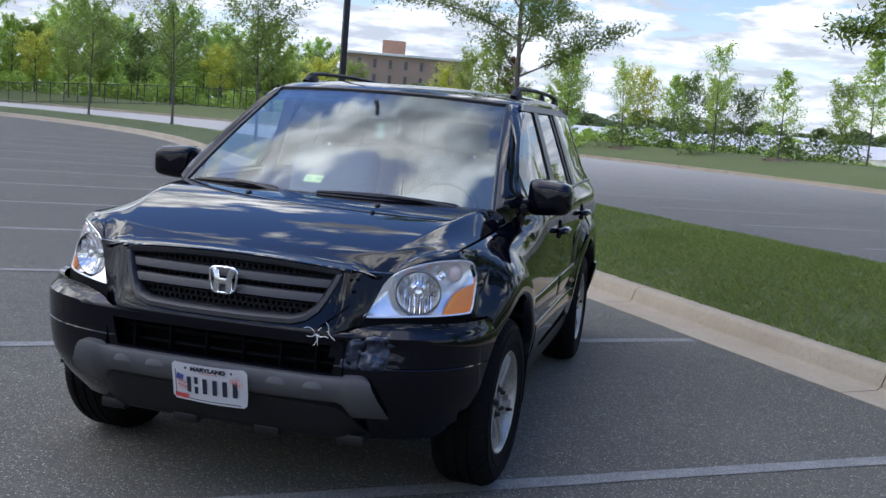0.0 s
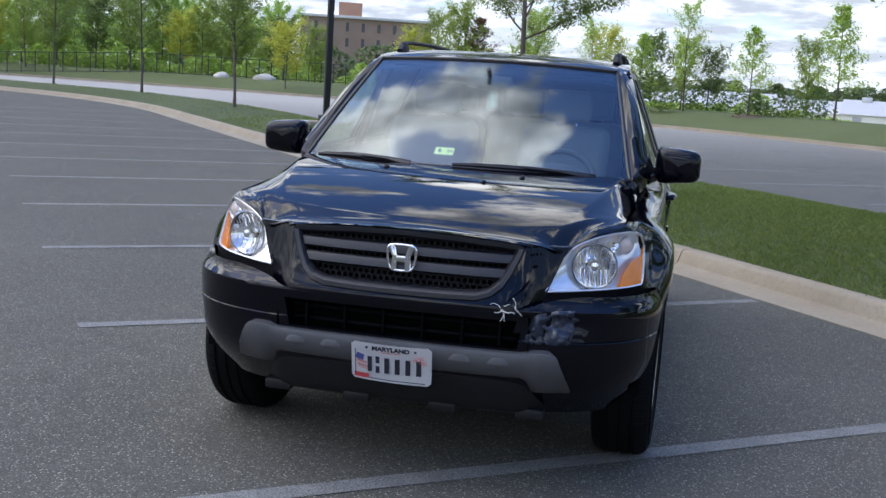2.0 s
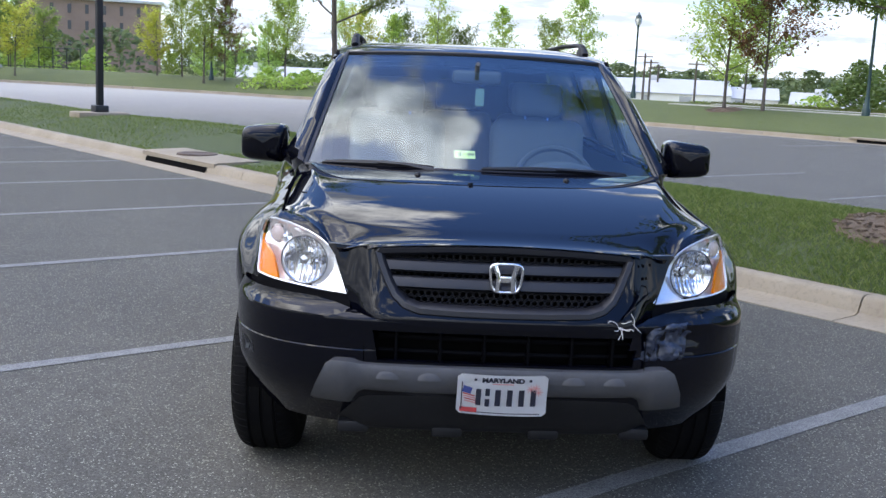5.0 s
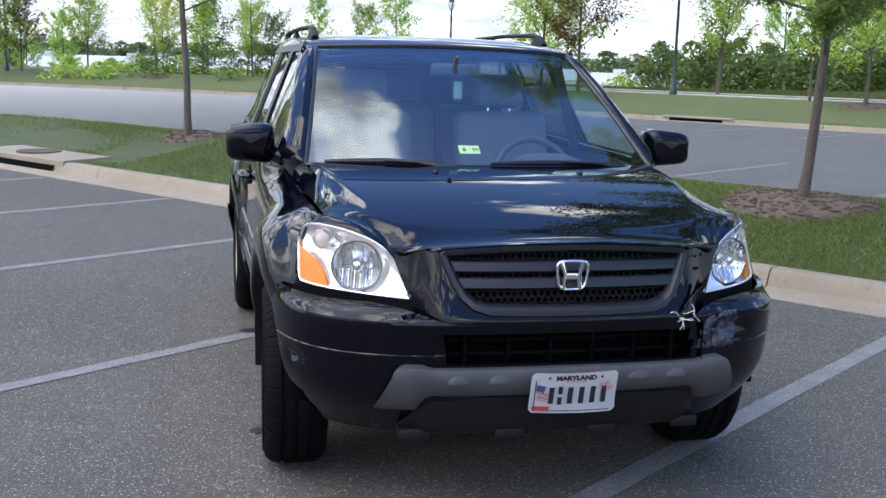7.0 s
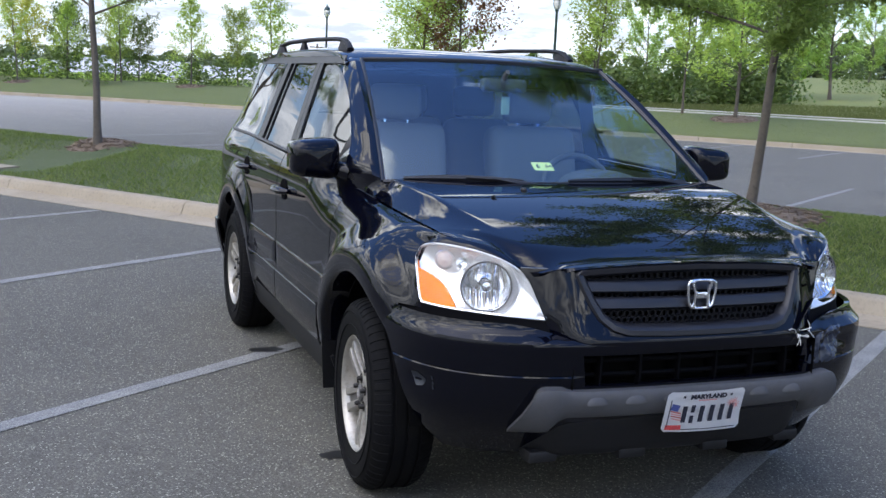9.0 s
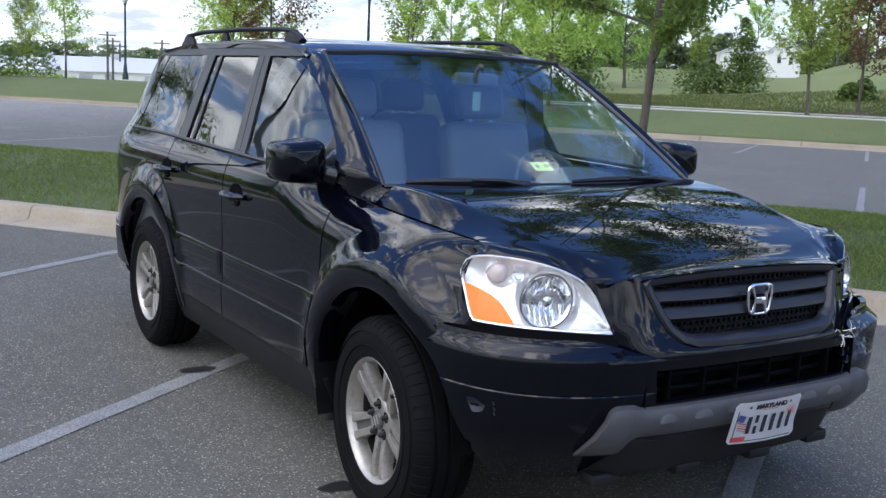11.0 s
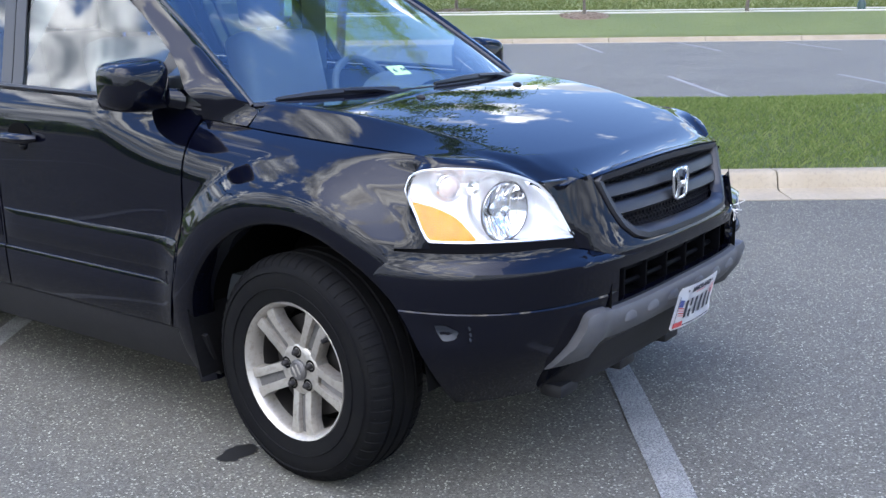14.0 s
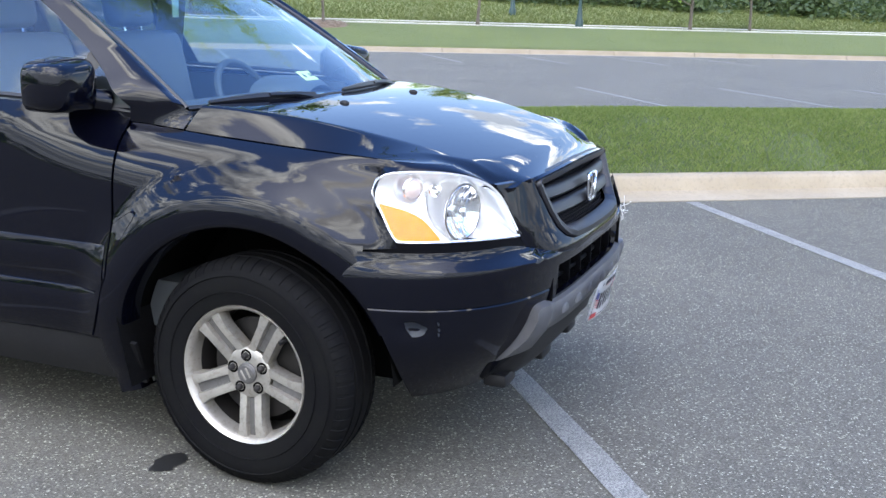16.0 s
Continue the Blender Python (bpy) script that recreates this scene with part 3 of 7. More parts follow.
def build_trees():
    locust = make_tree("street_tree", "young locust tree with feathery green leaves on the grass strip", "tree", LEAF_LOCUST, 3, 5.6, 0.058, 0.34, 2.3, 62000, 0.068, "vase", 0.55, 0.25, "trees on the grass strip", 0.34)
    locust_b = make_tree("street_tree", "locust tree with a leaning trunk and broad airy crown", "tree", LEAF_LOCUST, 8, 5.4, 0.050, 0.25, 2.0, 70000, 0.070, "vase", 0.25, 0.30, "trees on the grass strip", 0.34, 0.11)
    slim = make_tree("street_tree", "slender young tree with soft green leaves on the grass strip", "tree", LEAF_LOCUST, 12, 5.9, 0.055, 0.30, 1.7, 9000, 0.13, "oval", 0.7, 0.1, "trees on the grass strip", 0.4)
    oak = make_tree("young_tree", "young oak with thin layered green branches on the far lawn", "tree", LEAF_MID, 21, 5.6, 0.06, 0.16, 2.0, 9000, 0.14, "cone", 0.45, 0.0, "trees on the far lawn")
    sap = make_tree("young_tree", "small young oak with thin level branches on the far lawn", "tree", LEAF_MID, 23, 4.6, 0.045, 0.24, 1.35, 4200, 0.13, "cone", 0.35, 0.0, "trees on the far lawn")
    thin = make_tree("young_tree", "thin sapling with sparse open branches on the far lawn", "tree", LEAF_MID, 25, 6.0, 0.05, 0.30, 1.3, 3000, 0.14, "sparse", 0.8, 0.0, "trees on the far lawn")
    light = make_tree("young_tree", "light green maple with a rounded crown on the far lawn", "tree", LEAF_LIGHT, 31, 5.0, 0.06, 0.22, 1.5, 6500, 0.15, "oval", 0.7, 0.0, "trees on the far lawn")
    rusty = make_tree("young_tree", "half-bare tree with rusty brown leaves on the far lawn", "tree", LEAF_RUST, 37, 5.6, 0.06, 0.20, 1.9, 7000, 0.14, "cone", 0.6, 0.0, "trees on the far lawn")
    yellow = make_tree("young_tree", "small yellow-green tree with a wide low crown", "tree", LEAF_YELLOW, 41, 4.2, 0.06, 0.26, 1.6, 5200, 0.18, "oval", 0.5, 0.0, "trees on the far lawn")
    darkt = make_tree("young_tree", "small dark green tree with a rounded crown", "tree", LEAF_DARK, 43, 4.2, 0.06, 0.22, 1.5, 5200, 0.17, "oval", 0.6, 0.0, "trees on the far lawn")
    wood_a = make_tree("forest_tree", "tall leafy tree of the wood behind the fence", "tree", LEAF_MID, 51, 13, 0.2, 0.16, 4.0, 8000, 0.42, "oval", 0.7, 0.0, "trees of the wood")
    wood_b = make_tree("forest_tree", "tall dark leafy tree of the wood behind the fence", "tree", LEAF_WOOD, 53, 13, 0.2, 0.14, 4.2, 8000, 0.42, "oval", 0.6, 0.0, "trees of the wood")
    wood_c = make_tree("forest_tree", "bright green leafy tree at the edge of the wood", "tree", LEAF_LIGHT, 57, 9, 0.14, 0.14, 3.0, 7000, 0.34, "oval", 0.7, 0.0, "trees of the wood")

    # the grass strip beside the car
    locust.matrix_basis = Matrix.Translation(far_at(6.2, 10.62))
    mulch_ring(far_at(6.2, 10.62), 0.62)
    locust_b.matrix_basis = Matrix.Translation(far_at(5.93, 1.11)) @ Matrix.Rotation(radians(-112), 4, "Z")
    mulch_ring(far_at(5.93, 1.11), 0.74)
    slim.matrix_basis = Matrix.Translation(far_at(6.0, 28.74))
    for u, v, sc, rz in ((5.2, 41.6, 1.03, 1.1), (2.3, 48.6, 1.0, 2.5), (-4.0, 55.0, 1.05, 4.0), (-13.0, 58.5, 1.0, 3.0)):
        put(slim, far_at(u, v), sc, rz)
    put(locust, far_at(6.0, -8.0), 1.0, 2.0)

    # the lawn beyond the far kerb
    rows = [(thin, 30.9, 47.3, 0.8, 0), (sap, 34.8, 48.3, 0.95, 1), (thin, 33.9, 42.8, 0.92, 2), (darkt, 39.6, 48.0, 0.8, 3), (sap, 34.4, 38.2, 1.0, 4),
            (light, 43.0, 43.2, 0.85, 5), (sap, 39.2, 37.2, 1.3, 6), (oak, 34.5, 24.2, 1.25, 7), (rusty, 34.9, 22.6, 1.3, 8), (thin, 38.5, 17.9, 1.1, 9),
            (light, 40.4, 18.9, 1.15, 1), (thin, 35.1, 12.6, 1.0, 2), (oak, 34.3, 10.3, 1.25, 3), (light, 37.4, 1.3, 1.2, 4), (rusty, 40.0, -0.4, 1.2, 5),
            (thin, 34.7, -4.9, 1.1, 6), (light, 35.5, -10.9, 1.15, 7), (oak, 35.7, -19.9, 1.2, 8), (light, 37.9, -23.9, 1.1, 9), (light, 26.5, 56.2, 1.1, 1),
            (rusty, 28.1, 56.6, 0.9, 2), (thin, 31.0, 54.3, 0.9, 3), (light, 31.9, 55.8, 1.0, 4), (yellow, 26.2, 62.2, 0.85, 5), (light, 27.0, 60.2, 0.95, 6),
            (yellow, 18.6, 66.5, 0.95, 7), (light, 35.5, 45.2, 0.75, 2), (darkt, 45.5, 62.0, 1.3, 8), (yellow, 36.0, 54.0, 1.0, 2), (oak, 44.0, 30.0, 1.1, 3)]
    used = set()
    for tree, u, v, sc, rz in rows:
        at = far_at(u, v)
        if tree.name not in used:
            used.add(tree.name)
            tree.matrix_basis = Matrix.Translation(at) @ Matrix.Rotation(rz, 4, "Z") @ Matrix.Scale(sc, 4)
        else:
            put(tree, at, sc, rz)
    for u, v, r in ((34.3, 10.3, 0.9), (34.7, -4.9, 0.95), (40.0, -0.4, 0.9), (30.9, 47.3, 0.7), (34.4, 38.2, 0.8), (34.5, 24.2, 0.8)):
        mulch_ring(far_at(u, v), r)

    # edge of the wood along the fence, then the wood
    rng = random.Random(5)

    def polar(az, dist, z=None):
        a = radians(az)
        x, y = 1.0 + dist * math.sin(a), -4.4 + dist * math.cos(a)
        u, v = x * 0.806 + y * 0.592, -x * 0.592 + y * 0.806
        p = far_at(u, v)
        return p if z is None else Vector((p.x, p.y, z))

    for i in range(15):
        az = -44 + 25.2 * (i + rng.uniform(-0.25, 0.25)) / 14
        tree = (yellow, light, wood_c, darkt, light)[i % 5]
        sc = rng.uniform(0.95, 1.25) if tree is not wood_c else rng.uniform(0.62, 0.78)
        put(tree, polar(az, rng.uniform(86, 92)), sc, rng.uniform(0, 6))
    first = {wood_a.name, wood_b.name, wood_c.name}
    for row, (d0, n) in enumerate(((99, 19), (110, 18), (124, 17))):
        for i in range(n):
            az = -48 + 27.4 * (i + rng.uniform(-0.3, 0.3)) / (n - 1)
            tree = (wood_a, wood_b, wood_c, wood_a)[rng.randrange(4)]
            sc = rng.uniform(0.48, 0.72) * (0.9 + 0.06 * row) * (1.4 if i == 5 else 1.0)
            at = polar(az, d0 + rng.uniform(-4, 4))
            if tree.name in first:
                first.discard(tree.name)
                tree.matrix_basis = Matrix.Translation(at) @ Matrix.Rotation(1, 4, "Z") @ Matrix.Scale(0.65, 4)
            else:
                put(tree, at, sc, rng.uniform(0, 6))
    # trees before the brick building, round the white sheds and behind the meadow
    for az, d, tree, sc in ((-19.0, 112, wood_c, 0.5), (-12.2, 120, wood_c, 0.45), (-15.2, 128, wood_c, 0.26), (-10.5, 128, wood_b, 0.55), (-9.0, 126, wood_b, 0.5), (-7.4, 118, wood_b, 0.55),
                            (38.5, 74, wood_b, 0.6), (36.2, 72, wood_a, 0.55), (33.6, 78, wood_b, 0.55), (31.4, 74, wood_a, 0.6), (29.2, 80, wood_b, 0.55), (36.8, 82, wood_b, 0.6), (34.6, 88, wood_a, 0.65),
                            (41.5, 170, wood_b, 0.8), (44.0, 185, wood_c, 0.9), (50.8, 190, wood_a, 0.95), (52.6, 185, wood_b, 0.8), (54.4, 200, wood_a, 0.9), (61.0, 150, wood_b, 0.75), (63.5, 130, wood_b, 0.7),
                            (66.0, 115, wood_b, 0.6), (69.0, 100, wood_b, 0.55), (73.0, 96, wood_a, 0.5), (78.0, 92, wood_b, 0.5), (84.0, 95, wood_a, 0.5), (47.0, 230, wood_b, 1.0), (49.0, 240, wood_a, 1.0), (51.5, 245, wood_b, 1.0), (57.0, 250, wood_a, 0.9), (60.0, 240, wood_b, 0.9)):
        put(tree, polar(az, d), sc, az)
    return polar


polar = build_trees()


def shrub_mass(name, label, leaf, pts, seed, per, size):
    """Low woody growth as one mass of leaves."""
    rng = random.Random(seed)
    verts, faces = [], []
    for c, rx, h in pts:
        for _ in range(per):
            a, q = rng.uniform(0, 6.28), math.sqrt(rng.random())
            zz = rng.random() ** 0.8
            prof_r = math.sqrt(max(0.02, 1 - zz * zz)) * (0.8 + 0.35 * noise.noise(Vector((c.x + 2 * math.cos(a), c.y + 2 * math.sin(a), zz * 2))))
            p = c + Vector((math.cos(a) * q * rx * prof_r, math.sin(a) * q * rx * prof_r, zz * h))
            d = Vector((rng.gauss(0, 1), rng.gauss(0, 1), rng.gauss(0, 0.6))).normalized()
            b = d.cross(Vector((rng.gauss(0, 0.5), rng.gauss(0, 0.5), 1))).normalized()
            s = size * rng.uniform(0.6, 1.3)
            k = len(verts)
            verts += [tuple(p - d * s * 0.5), tuple(p + b * s * 0.3), tuple(p + d * s * 0.5), tuple(p - b * s * 0.3)]
            faces.append((k, k + 1, k + 2, k + 3))
    return tagged(new(name, raw_mesh(name, verts, faces, leaf)), label, "shrubs", kind="stuff")


def build_shrubs():
    rng = random.Random(9)
    low = []
    for i in range(44):
        az = -8 + 30 * i / 43 + rng.uniform(-0.4, 0.4)
        h = rng.uniform(0.6, 1.5) * (0.42 if 7 < az < 15 else 1.0)
        low.append((polar(az, rng.uniform(62, 76)) + Vector((0, 0, -0.3)), rng.uniform(1.0, 2.2), h))
    shrub_mass("shrubs", "low green scrub along the top of the far lawn", LEAF_MID, low, 1, 420, 0.26)
    dark = []
    for i in range(30):
        az = 22 + 14 * i / 29 + rng.uniform(-0.3, 0.3)
        dark.append((polar(az, rng.uniform(58, 66)) + Vector((0, 0, -0.3)), rng.uniform(1.6, 2.6), rng.uniform(2.0, 3.6)))
    shrub_mass("shrubs", "tall dark green thicket behind the far path", LEAF_DARK, dark, 2, 620, 0.30)
    hill = []
    for i in range(330):
        az = 58.5 + 40 * i / 329 + rng.uniform(-0.4, 0.4)
        near = 56 + 22 * (1 - ease(az, 58, 66))
        hill.append((polar(az, rng.uniform(near, 104)) + Vector((0, 0, -0.4)), rng.uniform(1.8, 4.0), rng.uniform(0.7, 2.4)))
    shrub_mass("shrubs", "dark bushes spread over the grassy hillside", LEAF_BUSH, hill, 3, 420, 0.34)
    mead = []
    for az, d, r, h in ((44.0, 62, 2.1, 2.2), (44.2, 62, 1.7, 3.2), (44.0, 61.6, 1.1, 4.3), (40.2, 95, 2.4, 3.0), (46.2, 110, 2.2, 2.6), (48.9, 50, 0.9, 0.9), (49.5, 50, 0.9, 1.1), (53.4, 78, 0.7, 1.8), (41.6, 62, 1.6, 2.0), (42.6, 63, 1.6, 1.8)):
        mead.append((polar(az, d) + Vector((0, 0, -0.1)), r, h))
    shrub_mass("shrubs", "rounded green bushes standing in the meadow", LEAF_DARK, mead, 4, 1500, 0.20)
    weeds = []
    for i in range(18):
        az = -4.5 + 12.5 * i / 17 + rng.uniform(-0.3, 0.3)
        weeds.append((polar(az, rng.uniform(58, 70)) + Vector((0, 0, -0.3)), rng.uniform(0.9, 1.7), rng.uniform(1.0, 2.5)))
    shrub_mass("shrubs", "loose green bushes between the young trees and the white sheds", LEAF_DARK, weeds, 8, 420, 0.20)
    edge = []
    for i in range(40):
        az = -47 + 31 * i / 39 + rng.uniform(-0.3, 0.3)
        edge.append((polar(az, rng.uniform(92, 97)) + Vector((0, 0, -0.3)), rng.uniform(1.6, 2.8), rng.uniform(1.2, 3.0)))
    shrub_mass("shrubs", "undergrowth at the foot of the wood", LEAF_MID, edge, 5, 380, 0.4)
    far = []
    for i in range(120):
        az = -14 + 110 * i / 119
        far.append((polar(az, rng.uniform(330, 400), -3.0), rng.uniform(8, 14), rng.uniform(8.5, 12.0)))
    for i in range(44):
        az = -9 + 42 * i / 43
        far.append((polar(az, rng.uniform(210, 260), -2.0), rng.uniform(5, 9), rng.uniform(5.5, 8.0)))
    for i in range(80):
        az = 100 + 245 * i / 79
        far.append((polar(az, rng.uniform(150, 190), -1.0), rng.uniform(7, 11), rng.uniform(7, 12)))
    for i in range(60):
        az = 37 + 30 * i / 59
        far.append((polar(az, rng.uniform(225, 265), 5.0), rng.uniform(4, 7), rng.uniform(5, 11)))
    shrub_mass("far_woods", "distant line of green woods on the horizon", LEAF_FAR, far, 6, 600, 1.2)


build_shrubs()


def blades(name, label, mat, spots, height, width, seed):
    """Grass blades: a bent pair of triangles each."""
    rng = random.Random(seed)
    verts, faces = [], []
    for p in spots:
        a = rng.uniform(0, 6.28)
        h = height * rng.uniform(0.5, 1.25)
        w = width * rng.uniform(0.7, 1.3)
        t = Vector((math.cos(a), math.sin(a), 0)) * w
        lean = Vector((rng.gauss(0, 0.5), rng.gauss(0, 0.5), 0)) * h
        k = len(verts)
        verts += [tuple(p - t), tuple(p + t), tuple(p + lean * 0.45 + Vector((0, 0, h * 0.7)) + t * 0.5), tuple(p + lean + Vector((0, 0, h)))]
        faces += [(k, k + 1, k + 2), (k, k + 2, k + 3)]
    return tagged(new(name, raw_mesh(name, verts, faces, mat)), label, "grass", kind="stuff")


def build_grass():
    rng = random.Random(2)
    spots = []
    for s0, s1, dens in ((-9, 6, 3600), (6, 14, 1700), (14, 24, 450), (24, 50, 120), (-24, -9, 250)):
        n = int((s1 - s0) * 3.7 * dens)
        for _ in range(n):
            s = rng.uniform(s0, s1)
            d = rng.uniform(0.53, island_far(s) + 0.1)
            if 10.45 < s < 13.25 and d < 1.2:
                continue
            if noise.noise(Vector((s * 0.9, d * 0.9, 4.0))) < -0.32 and rng.random() < 0.5:
                continue
            spots.append(K(d, s, mound(s, d) - 0.012))
    blades("grass", "short green grass blades of the mown strip", GRASS_BLADE, spots, 0.055, 0.0032, 3)
    far = []
    for _ in range(150000):
        s = rng.uniform(-45, 85)
        e = rng.uniform(0.24, 8.5)
        q = e - 0.25 * math.sin(s * 0.11)
        if 5.22 < q < 5.98 or q > 8.32:
            continue
        far.append(K(FAR_KERB + e, s, rise(s, e) - 0.01))
    blades("grass", "mown green grass of the far lawn", GRASS_FAR, far, 0.035, 0.008, 4)
    mead = []
    for _ in range(90000):
        s = rng.uniform(-40, 30)
        e = 9 + 16 * rng.random() ** 1.3
        mead.append(K(FAR_KERB + e, s, rise(s, e) - 0.02))
    blades("grass", "taller yellow-green grass of the meadow", MEADOW, mead, 0.13, 0.012, 6)


build_grass()

# ---- lamps, buildings, fence ----


def parking_lamp(at, label):
    t = thing("parking_lamp", label, "lamp post", at)
    bm = bmesh.new()
    add_box(bm, (0, 0, 0.10), (1.15, 0.62, 0.20), None, 0.03)
    part("base", bm, CONCRETE, t, "pale concrete footing slab")
    bm = bmesh.new()
    add_box(bm, (0, 0, 0.27), (0.30, 0.30, 0.16), None, 0.02)
    part("base_cover", bm, POLE, t)
    bm = bmesh.new()
    add_box(bm, (0, 0, 4.3), (0.135, 0.135, 8.2), None, 0.012)
    part("pole", bm, POLE, t)
    for sx in (-1, 1):
        bm = bmesh.new()
        add_tube(bm, [(0, 0, 8.2), (sx * 0.35, 0, 8.32), (sx * 0.7, 0, 8.36)], 0.035, 8)
        add_box(bm, (sx * 1.0, 0, 8.36), (0.62, 0.40, 0.17), None, 0.03)
        part("lamp_head", bm, POLE, t)
    return t


parking_lamp(far_at(6.03, 19.81) + Vector((0, 0, -0.12)), "tall square dark lamp post on a concrete footing").rotation_euler.z = radians(36)


def post_lamp(at, h=3.9, group="post lamps"):
    t = thing("street_lamp", "dark green iron lamp post with an acorn globe", "lamp post", at, group)
    bm = bmesh.new()
    add_lathe(bm, [(0.0, 0.0), (0.16, 0.0), (0.16, 0.25), (0.12, 0.32), (0.09, 0.7), (0.065, 0.8), (0.05, h - 0.1), (0.08, h - 0.05), (0.08, h), (0, h)], 12)
    part("pole", bm, GREEN_POLE, t)
    bm = bmesh.new()
    add_lathe(bm, [(0.06, h), (0.10, h + 0.05), (0.16, h + 0.22), (0.15, h + 0.36), (0.10, h + 0.44)], 12)
    part("globe", bm, LAMP_GLASS, t, "milky acorn globe")
    bm = bmesh.new()
    add_lathe(bm, [(0.17, h + 0.36), (0.15, h + 0.47), (0.06, h + 0.56), (0.02, h + 0.66), (0, h + 0.7)], 12)
    part("cap", bm, GREEN_POLE, t)
    for a in range(4):
        bm = bmesh.new()
        c, s = math.cos(a * math.pi / 2), math.sin(a * math.pi / 2)
        add_tube(bm, [(0.09 * c, 0.09 * s, h), (0.17 * c, 0.17 * s, h + 0.2), (0.165 * c, 0.165 * s, h + 0.38)], 0.012, 4)
        part("rib", bm, GREEN_POLE, t)
    return t


for u, v in ((41.6, 35.4), (35.7, 18.5), (27.6, 57.4), (43.4, -14.9), (36.4, 2.6 - 18.0)):
    post_lamp(far_at(u, v))


def building(name, label, category, at, rz, size, wall, roof_mat, windows=(), gable=0.0, over=0.3):
    """A block with walls, a flat or gabled roof and windows set into its front (the side towards -y)."""
    w, d, h = size
    t = thing(name, label, category, at, rz=rz)
    bm = bmesh.new()
    add_box(bm, (0, 0, h / 2 - 1.5), (w, d, h + 3))
    part("wall", bm, wall, t)
    bm = bmesh.new()
    if gable:
        pts = [(-w / 2 - over, h - 0.1), (0, h + gable), (w / 2 + over, h - 0.1), (w / 2 + over, h + 0.1), (0, h + gable + 0.2), (-w / 2 - over, h + 0.1)]
        rows = [[Vector((x, y, z)) for x, z in pts] for y in (-d / 2 - over, d / 2 + over)]
        vs = add_grid(bm, rows, closed_v=True)
        bm.faces.new(vs[0])
        bm.faces.new(vs[1][::-1])
        part("roof", bm, roof_mat, t)
        for y in (-d / 2, d / 2):
            bm = bmesh.new()
            bm.faces.new([bm.verts.new(p) for p in ((-w / 2, y, h), (w / 2, y, h), (0, y, h + gable))])
            part("gable", bm, wall, t)
    else:
        add_box(bm, (0, 0, h + 0.15), (w + 2 * over, d + 2 * over, 0.5), None, 0.05)
        part("roof", bm, roof_mat, t)
    for x, z, ww, hh in windows:
        bm = bmesh.new()
        add_box(bm, (x, -d / 2 - 0.02, z), (ww, 0.12, hh))
        win = part("window", bm, wall, t)
        bm = bmesh.new()
        add_box(bm, (x, -d / 2 - 0.09, z), (ww * 0.86, 0.04, hh * 0.9))
        part("pane", bm, PANE, win)
    return t


def shed(at, rz, w, d, h):
    """A low white shed: wall, long roof plane that rises away from the front, doors and roof vents."""
    t = thing("warehouse", "low white shed with a long pale roof beyond the scrub", "building", at, "white sheds", rz=rz)
    eave, run = 0.42 * h, 0.7 * d
    bm = bmesh.new()
    side = [(-d / 2, -2.0), (-d / 2, eave - 0.06), (-d / 2 + run, h - 0.06), (d / 2, h - 0.4), (d / 2, -2.0)]
    vs = add_grid(bm, [[Vector((x, y, z)) for y, z in side] for x in (-w / 2, w / 2)])
    bm.faces.new(vs[0])
    bm.faces.new(vs[1][::-1])
    bmesh.ops.recalc_face_normals(bm, faces=bm.faces)
    part("wall", bm, WHITE_WALL, t, "", 20)
    bm = bmesh.new()
    top = [(-d / 2 - 0.2, eave - 0.08), (-d / 2 - 0.2, eave + 0.04), (-d / 2 + run, h + 0.06), (d / 2 + 0.2, h - 0.32), (d / 2 + 0.2, h - 0.44)]
    vs = add_grid(bm, [[Vector((x, y, z)) for y, z in top] for x in (-w / 2 - 0.15, w / 2 + 0.15)])
    bm.faces.new(vs[0])
    bm.faces.new(vs[1][::-1])
    bmesh.ops.recalc_face_normals(bm, faces=bm.faces)
    roof = part("roof", bm, WHITE_ROOF, t, "", 20)
    for i in range(int(w / 5.2)):
        x = -w / 2 + 2.0 + 5.2 * i
        bm = bmesh.new()
        add_box(bm, (x, -d / 2 - 0.03, eave * 0.42), (1.1 + 0.5 * (i % 2), 0.08, eave * 0.7), None, 0.01)
        part("door", bm, SHED_DOOR, t)
        if i % 2 == 0:
            bm = bmesh.new()
            add_box(bm, (x + 0.8, -d / 2 + run * 0.9, h + 0.12), (1.3, 1.0, 0.7), None, 0.04)
            part("vent", bm, ROOF_GREY, roof, "grey roof vent box")
    return t


